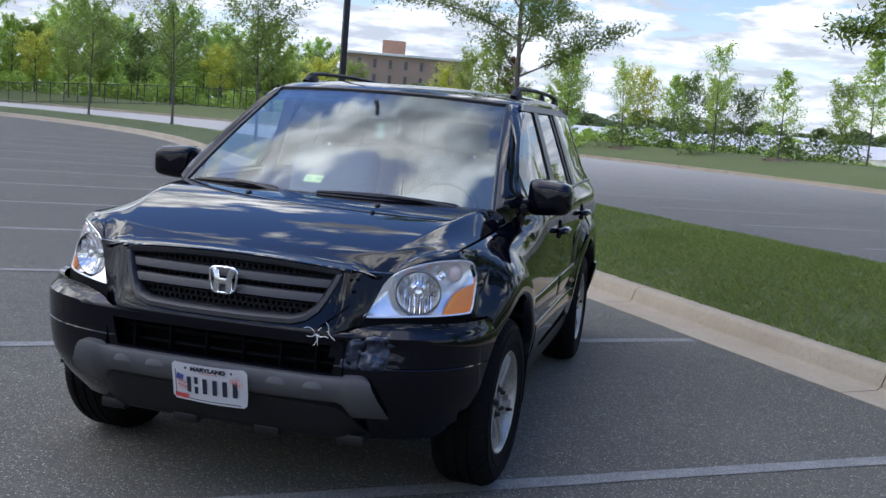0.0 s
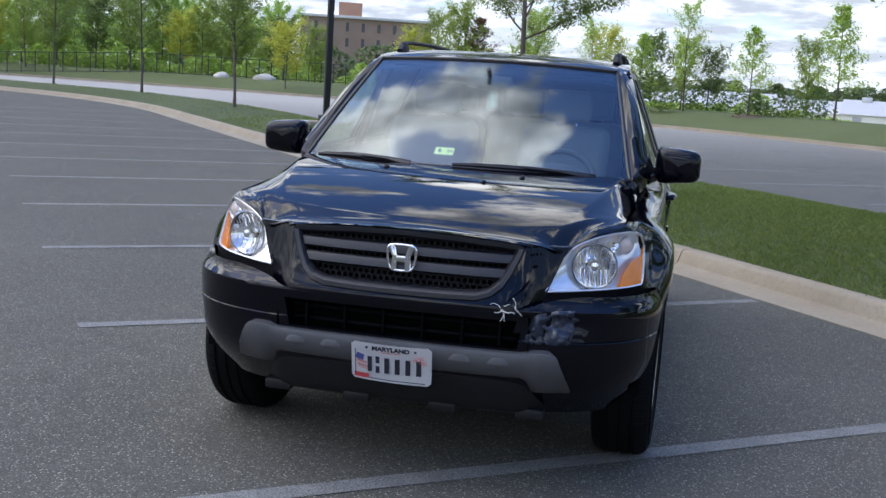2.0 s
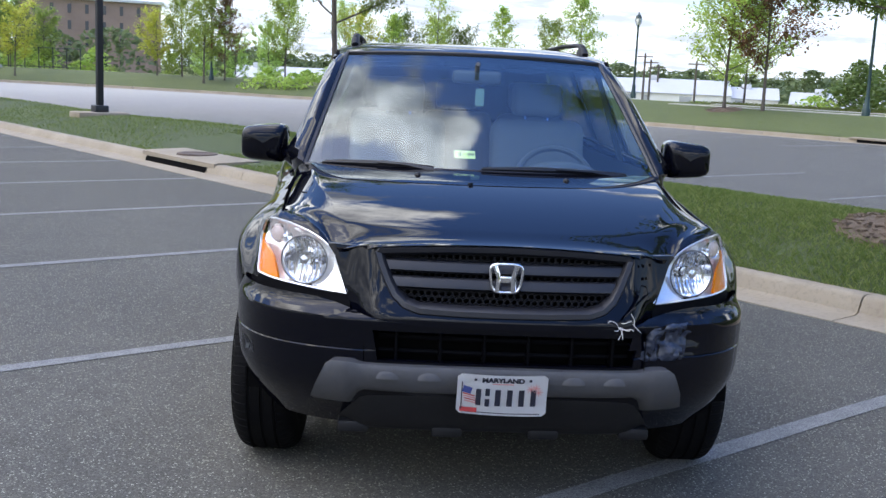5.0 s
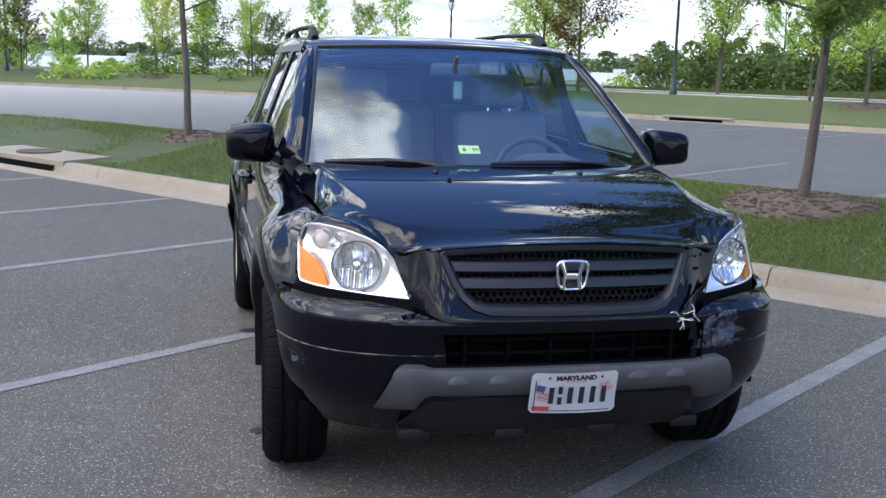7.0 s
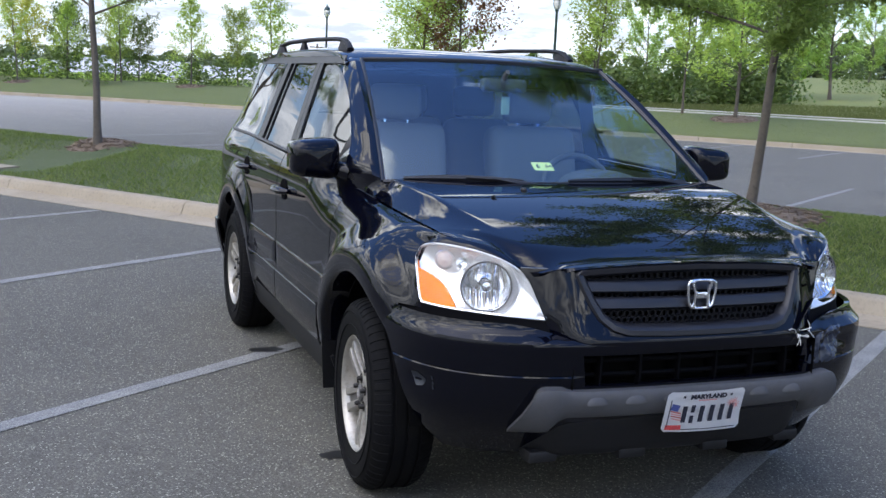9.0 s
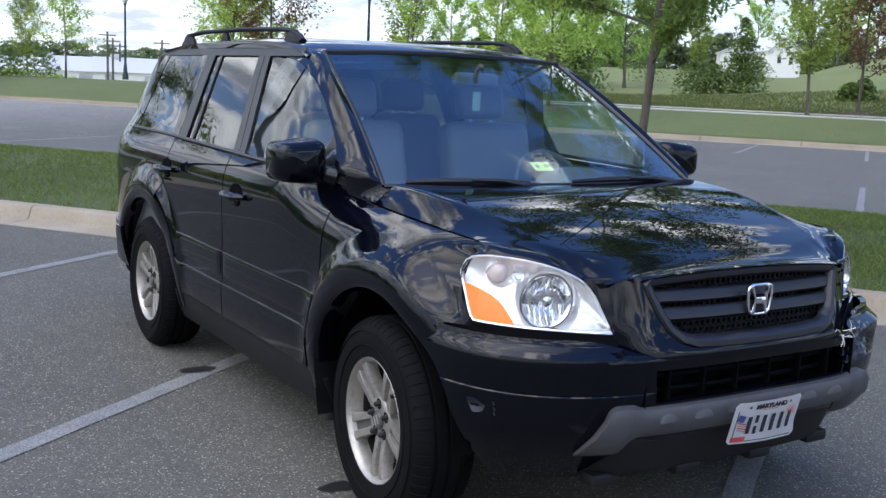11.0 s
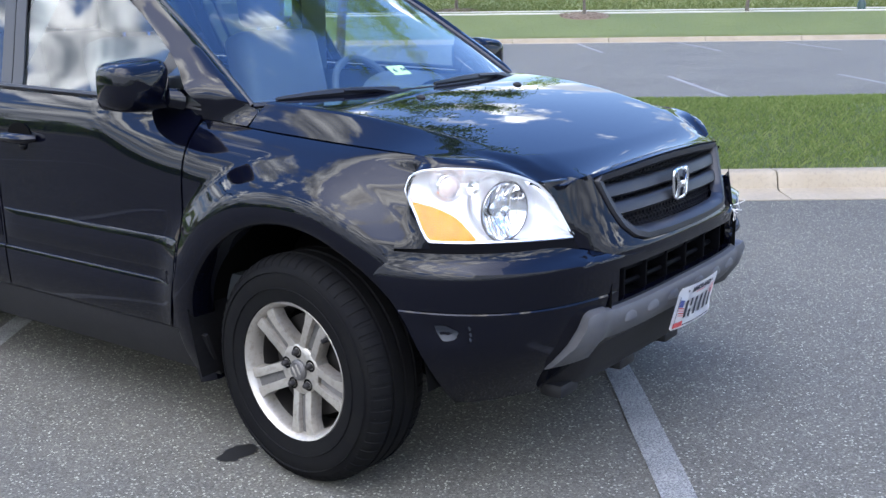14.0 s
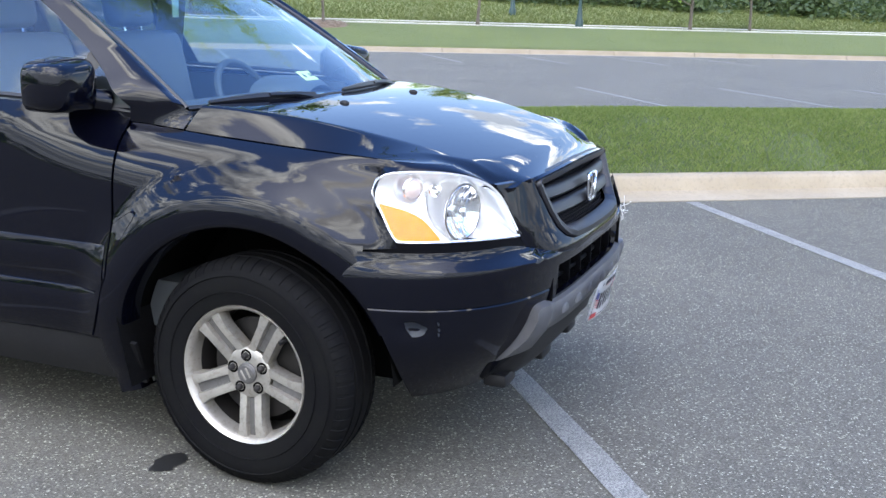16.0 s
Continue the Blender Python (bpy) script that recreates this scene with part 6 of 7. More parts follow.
def build_hood():
    rows = []
    n, m = 110, 130
    rear_y, rear_z = hood_front(0.785)
    ticks = [0.80 * i / 600 for i in range(601)]
    front = [hood_front(x) for x in ticks]

    def at_front(x):
        q = min(599.999, abs(x) / 0.80 * 600)
        a, b, f = front[int(q)], front[int(q) + 1], q % 1
        return lerp(a[0], b[0], f), lerp(a[1], b[1], f)

    outer = [i for i in range(601) if ticks[i] >= 0.5]
    outer_y, outer_x, outer_z = [front[i][0] for i in outer], [ticks[i] for i in outer], [front[i][1] for i in outer]
    def ridge_x(y):
        """Half width of the crease that runs from the grille's corner to the windshield pillar."""
        return 0.7128 + 0.150 * y - 0.190 * y * y

    for i in range(n + 1):
        s = (i / n) ** 1.5
        row = []
        for k in range(m + 1):
            g = -1 + 2 * k / m
            ag = abs(g)
            wide = lerp(0.785, 0.812, ease(s, 0, 1))
            x = wide * ag
            # columns gather at the crease, so that it stays crisp
            for _ in range(5):
                yf, zf = at_front(min(0.785, x * 0.785 / wide))
                y = lerp(yf, 0.180 + 0.115 * (x / wide) ** 2, s)
                rx = min(ridge_x(y), wide - 0.02)
                x1 = rx * (ag / 0.84) if ag < 0.84 else rx + (wide - rx) * (ag - 0.84) / 0.16
                x = lerp(wide * ag, x1, ease(s, 0.0, 0.12))
            crown = 1.154 + 0.1091 * y - 0.1634 * y * y
            ridge = ridge_x(y)
            if y < rear_y:
                xe = float(np.interp(y, outer_y, outer_x))
                ze = float(np.interp(y, outer_y, outer_z))
            else:
                xe = lerp(0.785, 0.812, ease(y, rear_y, 0.25))
                ze = lerp(rear_z, hood_edge_z(y), ease(y, rear_y, rear_y + 0.12))
            top = crown - 0.009 * (min(x, ridge) / ridge) ** 2
            z = top
            if x > ridge and xe > ridge:
                q = min(1.0, (x - ridge) / max(0.03, xe - ridge))
                z = lerp(top, min(ze, top), 0.80 * q + 0.20 * q * q)
            z = lerp(zf, z, ease(s, -0.08, 0.17)) if s < 0.17 else z
            if i == 0:
                z = zf
            row.append(Vector((math.copysign(x, g), y, z)))
        rows.append(row)
    skin("hood", rows, PAINT, car, "", 0.014, 50)
    # black cowl under the wipers
    rows = []
    for i in range(5):
        f = i / 4
        rows.append([Vector((lerp(0.775, 0.735, f) * g, lerp(0.165 + 0.090 * g * g, 0.33 - 0.17 * (1 - g * g), f), lerp(1.132 - 0.045 * abs(g) ** 4, 1.146 - 0.010 * abs(g) ** 6, f) - 0.012 * math.sin(math.pi * f))) for g in [-1 + 2 * k / 24 for k in range(25)]])
    skin("cowl", rows, BLACKPL, car, "black plastic cowl below the windshield", 0)
    for x, y in ((-0.29, 0.0), (0.32, 0.0)):
        bm = bmesh.new()
        bmesh.ops.create_uvsphere(bm, u_segments=10, v_segments=6, radius=0.014)
        bmesh.ops.scale(bm, vec=(1.0, 1.4, 0.8), verts=bm.verts)
        bmesh.ops.translate(bm, vec=(x, y, 1.152), verts=bm.verts)
        part("washer_nozzle", bm, BLACKPL, car)
    # wipers lie along the foot of the glass
    for x0, x1 in ((-0.70, -0.22), (-0.02, 0.62)):
        bm = bmesh.new()
        path = []
        for i in range(13):
            f = i / 12
            x = lerp(x0, x1, f)
            p = ws_point(x / 0.772, 0.004 + 0.022 * math.sin(math.pi * (0.15 + 0.7 * f)) * (1 - 0.4 * f))
            path.append(p + Vector((0, -0.014, 0.008)))
        add_tube(bm, path, [0.006 + 0.006 * math.sin(math.pi * i / 12) for i in range(13)], 6, True, 1.3)
        wp = part("wiper", bm, SATIN, car)
        bm = bmesh.new()
        a = ws_point(x1 / 0.772, 0.0) + Vector((0.05, -0.03, -0.008))
        add_tube(bm, [a, path[9] + Vector((0, -0.012, 0.004)), path[6] + Vector((0, -0.008, 0.006))], [0.014, 0.010, 0.007], 6)
        part("wiper_arm", bm, SATIN, wp)


build_hood()


def bump_b(z):
    return hermite([0.30, 0.36, 0.40, 0.44, 0.50, 0.58, 0.62, 0.70, 0.732, 0.744, 0.752, 0.760, 0.775, 0.80, 0.82], [0.66, 0.715, 0.752, 0.787, 0.820, 0.842, 0.848, 0.859, 0.864, 0.862, 0.852, 0.826, 0.808, 0.802, 0.80], z)


def bump_top(x):
    return 0.735 + 0.060 * ease(abs(x), 0.36, 0.68)


def bump_point(g, z, off=0.0):
    """The bumper's outer skin: g from -1 (arch on the car's right) to 1."""
    yend = -math.sqrt(max(0.02, (ARCH_R + 0.016) ** 2 - (z - ARCH_Z) ** 2))
    a = hermite([0.30, 0.40, 0.55, 0.70, 0.80], [0.86, 0.925, 0.970, 0.972, 0.952], z)
    b, n = bump_b(z), 3.5
    c = (abs(yend) / b) ** (n / 2)
    tm = math.acos(min(1.0, c))
    p = nose(g * tm, z, a + off, b + off, n)
    # torn, crumpled corner on the car's left
    if p.x > 0.40 and z > 0.56:
        k = math.exp(-((p.x - 0.60) / 0.14) ** 2 - ((z - 0.695) / 0.065) ** 2)
        w = noise.noise(Vector((p.x * 15, z * 19, 1.3))) + 0.7 * noise.noise(Vector((p.x * 34, z * 40, 5.1)))
        p.y += k * (0.030 + 0.013 * w)
        p.z += k * 0.010 * noise.noise(Vector((p.x * 21, z * 11, 9.0)))
    # shallow oval dent on the car's right
    if p.x < -0.80:
        k = math.exp(-((p.y + 0.545) / 0.040) ** 2 - ((z - 0.574) / 0.022) ** 2)
        p += Vector((0.012 * k, 0.006 * k, 0))
    return p


def build_front():
    # bumper skin with the lower intake left open
    cols = [-1 + 2 * i / 96 for i in range(97)]
    zs = [0.315, 0.325, 0.34, 0.36, 0.375, 0.39, 0.41, 0.43, 0.45, 0.475, 0.50, 0.52, 0.54, 0.56, 0.58, 0.597, 0.613, 0.627, 0.633, 0.6345, 0.641, 0.65, 0.66, 0.672, 0.685, 0.704, 0.715, 0.73, 0.742, 0.754, 0.766, 0.778, 0.79]
    bm = bmesh.new()
    vs = []
    for g in cols:
        row = []
        for k, z in enumerate(zs):
            x0 = bump_point(g, z).x
            top = bump_top(x0)
            zz = z if z <= 0.704 else lerp(0.704, top, (z - 0.704) / (0.79 - 0.704))
            p = bump_point(g, zz, -0.004 if 0.63 < z < 0.6344 and abs(x0) > 0.45 else 0.0)
            row.append(bm.verts.new(p))
        vs.append(row)
    for i in range(96):
        for j in range(len(zs) - 1):
            cx = (vs[i][j].co.x + vs[i + 1][j].co.x) / 2
            cz = (zs[j] + zs[j + 1]) / 2
            if -0.425 < cx < 0.445 and 0.597 < cz < 0.704:
                continue
            bm.faces.new((vs[i][j], vs[i + 1][j], vs[i + 1][j + 1], vs[i][j + 1]))
    bmesh.ops.delete(bm, geom=[v for v in bm.verts if not v.link_faces], context="VERTS")
    bmesh.ops.recalc_face_normals(bm, faces=bm.faces)
    bm.normal_update()
    if sum(f.normal.dot(f.calc_center_median() - Vector((0, 1, 0.6))) for f in bm.faces) < 0:
        bmesh.ops.reverse_faces(bm, faces=bm.faces)
    rim = [e for e in bm.edges if e.is_boundary]
    nrm = {v: v.normal.copy() for e in rim for v in e.verts}
    r = bmesh.ops.extrude_edge_only(bm, edges=rim)
    for v in (q for q in r["geom"] if isinstance(q, bmesh.types.BMVert)):
        for e in v.link_edges:
            o = e.other_vert(v)
            if o in nrm and (o.co - v.co).length < 1e-7:
                v.co = o.co - nrm[o] * 0.02
    bumper = part("front_bumper", bm, PAINT, car, "glossy black bumper cover crumpled at one corner", 32)
    # scuffed oval and scratches on the car's right
    def rubbed(name, g0, zc, rg, rz, seed):
        bm = bmesh.new()
        rr = []
        for i in range(21):
            a = 2 * math.pi * i / 20
            e = 1 + 0.28 * noise.noise(Vector((math.cos(a) * 1.7, math.sin(a) * 1.7, seed)))
            rr.append([bump_point(g0 + rg * f * e * math.cos(a), zc + rz * f * e * math.sin(a) * (1 - 0.55 * math.cos(a) * f) ** 1.0, 0.0016) for f in (0.02, 0.35, 0.7, 1.0)])
        add_grid(bm, rr)
        bmesh.ops.recalc_face_normals(bm, faces=bm.faces)
        part(name, bm, SCUFF, bumper, "dull blue-grey scuff where the gloss is rubbed off")

    def turn_at(y, z):
        return min((abs(bump_point(-0.4 - 0.6 * q / 200, z).y - y), -0.4 - 0.6 * q / 200) for q in range(201))[1]

    rubbed("scuff_mark", turn_at(-0.545, 0.574), 0.574, 0.040, 0.021, 3.0)
    for y, z in ((-0.605, 0.590), (-0.607, 0.572), (-0.606, 0.556)):
        rubbed("scratch", turn_at(y, z), z, 0.005, 0.006, z * 40)
    # intake: recess with its shade put into a near-black colour, uprights and slats
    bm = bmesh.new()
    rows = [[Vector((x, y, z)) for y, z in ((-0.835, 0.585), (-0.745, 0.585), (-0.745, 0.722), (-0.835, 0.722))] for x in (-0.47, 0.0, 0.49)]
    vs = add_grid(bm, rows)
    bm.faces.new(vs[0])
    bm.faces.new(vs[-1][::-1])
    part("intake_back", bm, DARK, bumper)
    for x in (-0.36, -0.21, -0.06, 0.09, 0.24, 0.38):
        bm = bmesh.new()
        add_box(bm, (x, -0.785, 0.65), (0.010, 0.07, 0.115), None, 0.003)
        part("upright", bm, MESH_PL, bumper)
    for z in (0.622, 0.672):
        bm = bmesh.new()
        add_tube(bm, [Vector((x, bump_point(0.0, z).y + 0.050 + 0.12 * x * x, z)) for x in [-0.42 + 0.043 * i for i in range(21)]], 0.009, 6)
        part("slat", bm, MESH_PL, bumper)
    # grey skid bar with enlarged ends
    rows = []
    for i in range(61):
        x = -0.665 + 1.33 * i / 60
        ax = abs(x)
        x00 = x
        endf = ease(ax, 0.475, 0.515)
        z0, z1 = lerp(0.480, 0.418, endf), lerp(0.590, 0.602, endf)
        if ax > 0.60:
            z1 -= 0.030 * ((ax - 0.60) / 0.065) ** 2
        row = []
        prof = ((0.0, -0.015), (0.03, 0.010), (0.12, 0.026), (0.5, 0.032), (0.82, 0.028), (0.95, 0.018), (1.0, -0.01))
        lump = 0.0
        for f, o in prof:
            z = lerp(z0, z1, f)
            xe = lerp(0.655, 0.600, ease(f, 0.0, 1.0))
            ag = lerp(0.885, 0.985, ease(f, 0.0, 0.8))
            x = x00 if ax < 0.5 else math.copysign(0.5 + (ax - 0.5) / 0.165 * (xe - 0.5), x00)
            th = turn_of_x(x, ag, 3.5)
            o2 = o + 0.010 * endf * (1 if 0.02 < f < 0.98 else 0)
            if ax > 0.655:
                o2 = -0.045
            p = nose(th, z, ag - 0.010 + o2, bump_b(min(z, 0.60)) + o2, 3.5)
            row.append(Vector((p.x, p.y, z)))
        rows.append(row)
    guard = skin("bumper_guard", rows, PLASTIC, car, "matt grey plastic skid bar across the bumper", 0.0, 45)
    for x in (-0.385, -0.245, 0.245, 0.385, -0.10, 0.10):
        bm = bmesh.new()
        rr = []
        yb = nose(turn_of_x(x, 0.985, 3.5), 0.55, 1.006, bump_b(0.55) + 0.032, 3.5).y
        for k in range(9):
            a = math.pi * k / 8
            rr.append([Vector((x + math.cos(a) * 0.040 * f, yb + 0.0022 - 0.008 * (1 - f ** 4), 0.540 + 0.030 * math.sin(a) * f)) for f in (1.0, 0.9, 0.6, 0.0)])
        add_grid(bm, rr)
        bmesh.ops.recalc_face_normals(bm, faces=bm.faces)
        part("boss", bm, PLASTIC, guard)
    # slot below the bar and the lower lip
    rows = []
    for i in range(41):
        x = -0.60 + 1.20 * i / 40
        th = turn_of_x(x, 0.90, 3.5)
        rows.append([Vector((x, nose(th, 0, 0.90, b - 0.07 * ease(abs(x), 0.46, 0.60), 3.5).y, z)) for z, b in ((0.50, 0.80), (0.47, 0.805), (0.44, 0.798), (0.40, 0.782), (0.36, 0.762), (0.33, 0.742), (0.315, 0.715), (0.31, 0.5))])
    skin("lower_lip", rows, BLACKPL, car, "black plastic air dam under the bumper", 0, 45)
    for x in (-0.50, -0.17, 0.17, 0.50):
        bm = bmesh.new()
        add_box(bm, (x, nose(turn_of_x(x, 0.90, 3.5), 0, 0.90, 0.742, 3.5).y + 0.035, 0.322), (0.11, 0.08, 0.045), None, 0.012)
        part("lip_fin", bm, BLACKPL, car)
    # nose panel round the grille
    rows = []
    for i in range(57):
        x = -0.606 + 1.212 * i / 56
        ax = abs(x)
        zu = hermite([0.0, 0.28, 0.33, 0.37, 0.40, 0.425, 0.445, 0.46, 0.532], [0.774, 0.776, 0.792, 0.822, 0.880, 0.940, 0.965, 0.970, 0.968], ax)
        zl = bump_top(x) - 0.01
        if ax > 0.525:
            zl = min(zu - 0.002, hermite([0.525, 0.54, 0.565, 0.590, 0.606], [0.790, 0.815, 0.880, 0.945, 0.960], ax))
        row = []
        for j in range(11):
            z = lerp(zl, zu, j / 10)
            b = lerp(grille_b(z), min(grille_b(z), NB - lean(z)), ease(ax, 0.42, 0.54))
            th = turn_of_x(x, NA, NN)
            row.append(Vector((x, nose(th, z, NA, b, NN).y, z)))
        row += [row[-1] + Vector((0, 0.012, 0.003)), row[-1] + Vector((0, 0.075, 0.0))]
        rows.append(row)
    skin("nose_panel", rows, PAINT, car, "", 0.012, 45)
    # clip holes where the trim is missing: small boxes, their shade painted near-black
    for x, z, w in ((0.478, 0.940, 0.007), (0.502, 0.944, 0.007), (0.492, 0.897, 0.006), (0.483, 0.895, 0.005)):
        bm = bmesh.new()
        add_box(bm, (x, nose(turn_of_x(x, NA, NN), 0, NA, 0.797, NN).y - 0.003, z), (w, 0.004, 0.009))
        part("clip_hole", bm, DARK, car)
    # filler strip under each headlight
    for side in (-1, 1):
        rows = []
        for i in range(25):
            t = lerp(25.5, 70.0, i / 24)
            rows.append([nose(side * radians(t), z, NA, b, NN) for z, b in ((0.745, 0.818), (0.775, 0.806), (0.79, 0.801), (lamp_low(min(t, 61.6)) + 0.002, 0.798))])
        skin("lamp_filler", rows, MESH_PL, car, "", 0)

    # grille
    gr = part("grille", _grille_frame(), GRILLE_PL, car, "charcoal grille with two bars and honeycomb mesh")
    for z, h in ((0.916, 0.021), (0.862, 0.020)):
        rows = []
        for i in range(31):
            x = lerp(-0.425, 0.425, i / 30) * (1.0 if z > 0.9 else 0.955)
            y = nose(turn_of_x(x, NA, NN), 0, NA, grille_b(z) - 0.006, NN).y
            rows.append([Vector((x, y + o, z + dz)) for dz, o in ((-h, 0.03), (-h, 0.004), (-h * 0.6, -0.004), (h * 0.6, 0.004), (h, 0.014), (h, 0.03))])
        bm = bmesh.new()
        add_grid(bm, rows)
        bmesh.ops.recalc_face_normals(bm, faces=bm.faces)
        part("bar", bm, GRILLE_PL, gr, "", 50)
    bm = bmesh.new()
    s = 0.0135
    for row in range(13):
        for col in range(-20, 21):
            x = col * s * 1.732 + (row % 2) * s * 0.866
            z = 0.785 + row * s * 1.5
            lim = hermite([0.76, 0.80, 0.86, 0.93, 0.99], [0.27, 0.345, 0.385, 0.41, 0.43], z)
            if abs(x) > lim or z > 0.972:
                continue
            y = nose(turn_of_x(x, NA, NN), 0, NA, grille_b(z) - 0.042, NN).y
            ring = [(x + s * math.cos(a) , z + s * math.sin(a)) for a in [math.pi / 6 + math.pi / 3 * q for q in range(6)]]
            out = [bm.verts.new((px, y, pz)) for px, pz in ring]
            inn = [bm.verts.new((x + (px - x) * 0.72, y, z + (pz - z) * 0.72)) for px, pz in ring]
            deep = [bm.verts.new((v.co.x, y + 0.012, v.co.z)) for v in inn]
            for q in range(6):
                bm.faces.new((out[q], out[(q + 1) % 6], inn[(q + 1) % 6], inn[q]))
                bm.faces.new((inn[q], inn[(q + 1) % 6], deep[(q + 1) % 6], deep[q]))
    part("mesh", bm, HONEY_PL, gr)
    # near-black sheet added behind the mesh, the hollow's shade as colour
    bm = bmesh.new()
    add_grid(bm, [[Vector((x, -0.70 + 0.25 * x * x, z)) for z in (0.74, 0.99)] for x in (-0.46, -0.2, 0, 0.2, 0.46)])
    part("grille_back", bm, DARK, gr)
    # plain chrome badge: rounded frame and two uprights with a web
    bm = bmesh.new()
    yb = -0.828
    outline = []
    for k in range(40):
        a = 2 * math.pi * k / 40
        c, sn = math.cos(a), math.sin(a)
        pz = 0.048 * math.copysign(abs(sn) ** 0.45, sn)
        px = 0.052 * math.copysign(abs(c) ** 0.45, c) * (1 + 0.12 * pz / 0.048)
        outline.append(Vector((px, yb, 0.893 + pz)))
    add_tube(bm, outline + outline[:1], 0.0055, 8, False)
    badge = part("badge", bm, CHROME, gr, "chrome maker's badge", 60)
    for sx in (-1, 1):
        bm = bmesh.new()
        add_tube(bm, [(sx * 0.038, yb, 0.938), (sx * 0.024, yb - 0.003, 0.897), (sx * 0.027, yb, 0.849)], [0.015, 0.0125, 0.015], 8, True, 0.5)
        part("upright", bm, CHROME, badge)
    bm = bmesh.new()
    add_box(bm, (0, yb, 0.890), (0.040, 0.010, 0.022), None, 0.003)
    part("web", bm, CHROME, badge)
    # torn fibres hanging at the corner
    rng = random.Random(4)
    for k in range(9):
        bm = bmesh.new()
        p = Vector((0.40 + rng.uniform(-0.02, 0.05), -0.858, 0.752 + rng.uniform(-0.012, 0.010)))
        path = [p.copy()]
        d = Vector((rng.uniform(-0.6, 1), -0.3, rng.uniform(-0.5, 0.7)))
        for i in range(6):
            d = (d + Vector((rng.uniform(-0.6, 0.6), rng.uniform(-0.2, 0.2), rng.uniform(-0.6, 0.5)))).normalized()
            p = p + d * 0.0075
            p.y = min(p.y, -0.850)
            path.append(p.copy())
        add_tube(bm, path, 0.0013, 5)
        part("torn_fibre", bm, STRAND, bumper, "frayed white fibre strand")
    # creased skin at the torn corner
    span = [k / 400 for k in range(401)]
    g0 = min(span, key=lambda g: abs(bump_point(g, 0.69).x - 0.475))
    g1 = min(span, key=lambda g: abs(bump_point(g, 0.69).x - 0.665))
    bm = bmesh.new()
    rows = []
    for i in range(37):
        u = i / 36
        row = []
        for j in range(31):
            v = j / 30
            z = lerp(0.612, 0.752, v)
            q = Vector((u * 3.1 + 0.6 * v, v * 2.2, 2.7))
            fold = abs(noise.noise(q)) * 1.5 + abs(noise.noise(q * 2.3)) * 0.7
            rim = (1 - abs(2 * u - 1) ** 3) * (1 - abs(2 * v - 1) ** 3)
            rim = min(1.0, 1.8 * rim) * (1 if (u - 0.5) ** 2 / 0.25 + (v - 0.5) ** 2 / 0.25 < 1.25 + 0.5 * noise.noise(q) else 0)
            row.append(bump_point(lerp(g0, g1, u), z, -0.006 + rim * (0.009 + 0.017 * (fold - 0.40))))
        rows.append(row)
    add_grid(bm, rows)
    bmesh.ops.recalc_face_normals(bm, faces=bm.faces)
    part("creased_skin", bm, CREASED, bumper, "creased bluish torn plastic at the bumper corner", 24)
    # torn flap beside the grille
    bm = bmesh.new()
    rows = []
    for i in range(13):
        f = i / 12
        c = Vector((lerp(0.505, 0.395, f), lerp(-0.772, -0.836, f), lerp(0.860, 0.766, f)))
        rows.append([c + Vector((0.045 * (g - 0.5) * (1 - 0.3 * f), -0.006 - 0.012 * math.sin(math.pi * g), 0.038 * (g - 0.5))) for g in (0, 0.25, 0.5, 0.75, 1.0)])
    add_grid(bm, rows)
    bmesh.ops.solidify(bm, geom=bm.faces, thickness=0.004)
    part("torn_trim", bm, PAINT, bumper, "bent strip of torn trim")


def _grille_frame():
    bm = bmesh.new()
    half = [(0.0, 0.990), (0.20, 0.986), (0.36, 0.976), (0.425, 0.970), (0.440, 0.957), (0.430, 0.925), (0.405, 0.866), (0.378, 0.818), (0.340, 0.786), (0.290, 0.771), (0.15, 0.767)]
    pts = half + [(0.0, 0.766)] + [(-x, z) for x, z in half[:0:-1]]
    dense = []
    for (x0, z0), (x1, z1) in zip(pts, pts[1:] + pts[:1]):
        for k in range(4):
            dense.append((lerp(x0, x1, k / 4), lerp(z0, z1, k / 4)))
    rings = []
    n = len(dense)
    for i, (x, z) in enumerate(dense):
        xa, za = dense[i - 1]
        xb, zb = dense[(i + 1) % n]
        t = Vector((xb - xa, 0, zb - za)).normalized()
        nrm = Vector((t.z, 0, -t.x))
        if nrm.dot(Vector((-x, 0, 0.875 - z))) < 0:
            nrm = -nrm
        y = nose(turn_of_x(x, NA, NN), 0, NA, grille_b(z), NN).y
        row = []
        for a, o in ((-0.006, 0.03), (-0.006, -0.004), (0.000, -0.012), (0.016, -0.010), (0.026, 0.002), (0.030, 0.035)):
            row.append(Vector((x, y + o, z)) + nrm * a)
        rings.append(row)
    add_grid(bm, rings, closed_u=True)
    bmesh.ops.recalc_face_normals(bm, faces=bm.faces)
    return bm


build_front()


def build_headlights():
    for side in (-1, 1):
        def P(t, z, inset=0.0):
            return lamp_point(t, z, side, inset)

        n = 44
        ts = [25.3 + (67.35 - 25.3) * i / n for i in range(n + 1)]
        rows = [[P(t, lerp(lamp_low(t), lamp_top(t), j / 14)) for j in range(15)] for t in ts]
        lens = skin("headlight", rows, LENS, car, "clear plastic headlight lens over a silver housing", 0)
        lens.visible_shadow = False
        # bright rim just inside the lens
        bm = bmesh.new()
        edge = [P(t, lamp_low(t) + 0.004, 0.004) for t in ts] + [P(t, lamp_top(t) - 0.004, 0.004) for t in ts[::-1]]
        add_tube(bm, edge + edge[:1], 0.0045, 6, False)
        part("rim", bm, HOUSING, lens)
        # silver bowl behind the lens
        rows = []
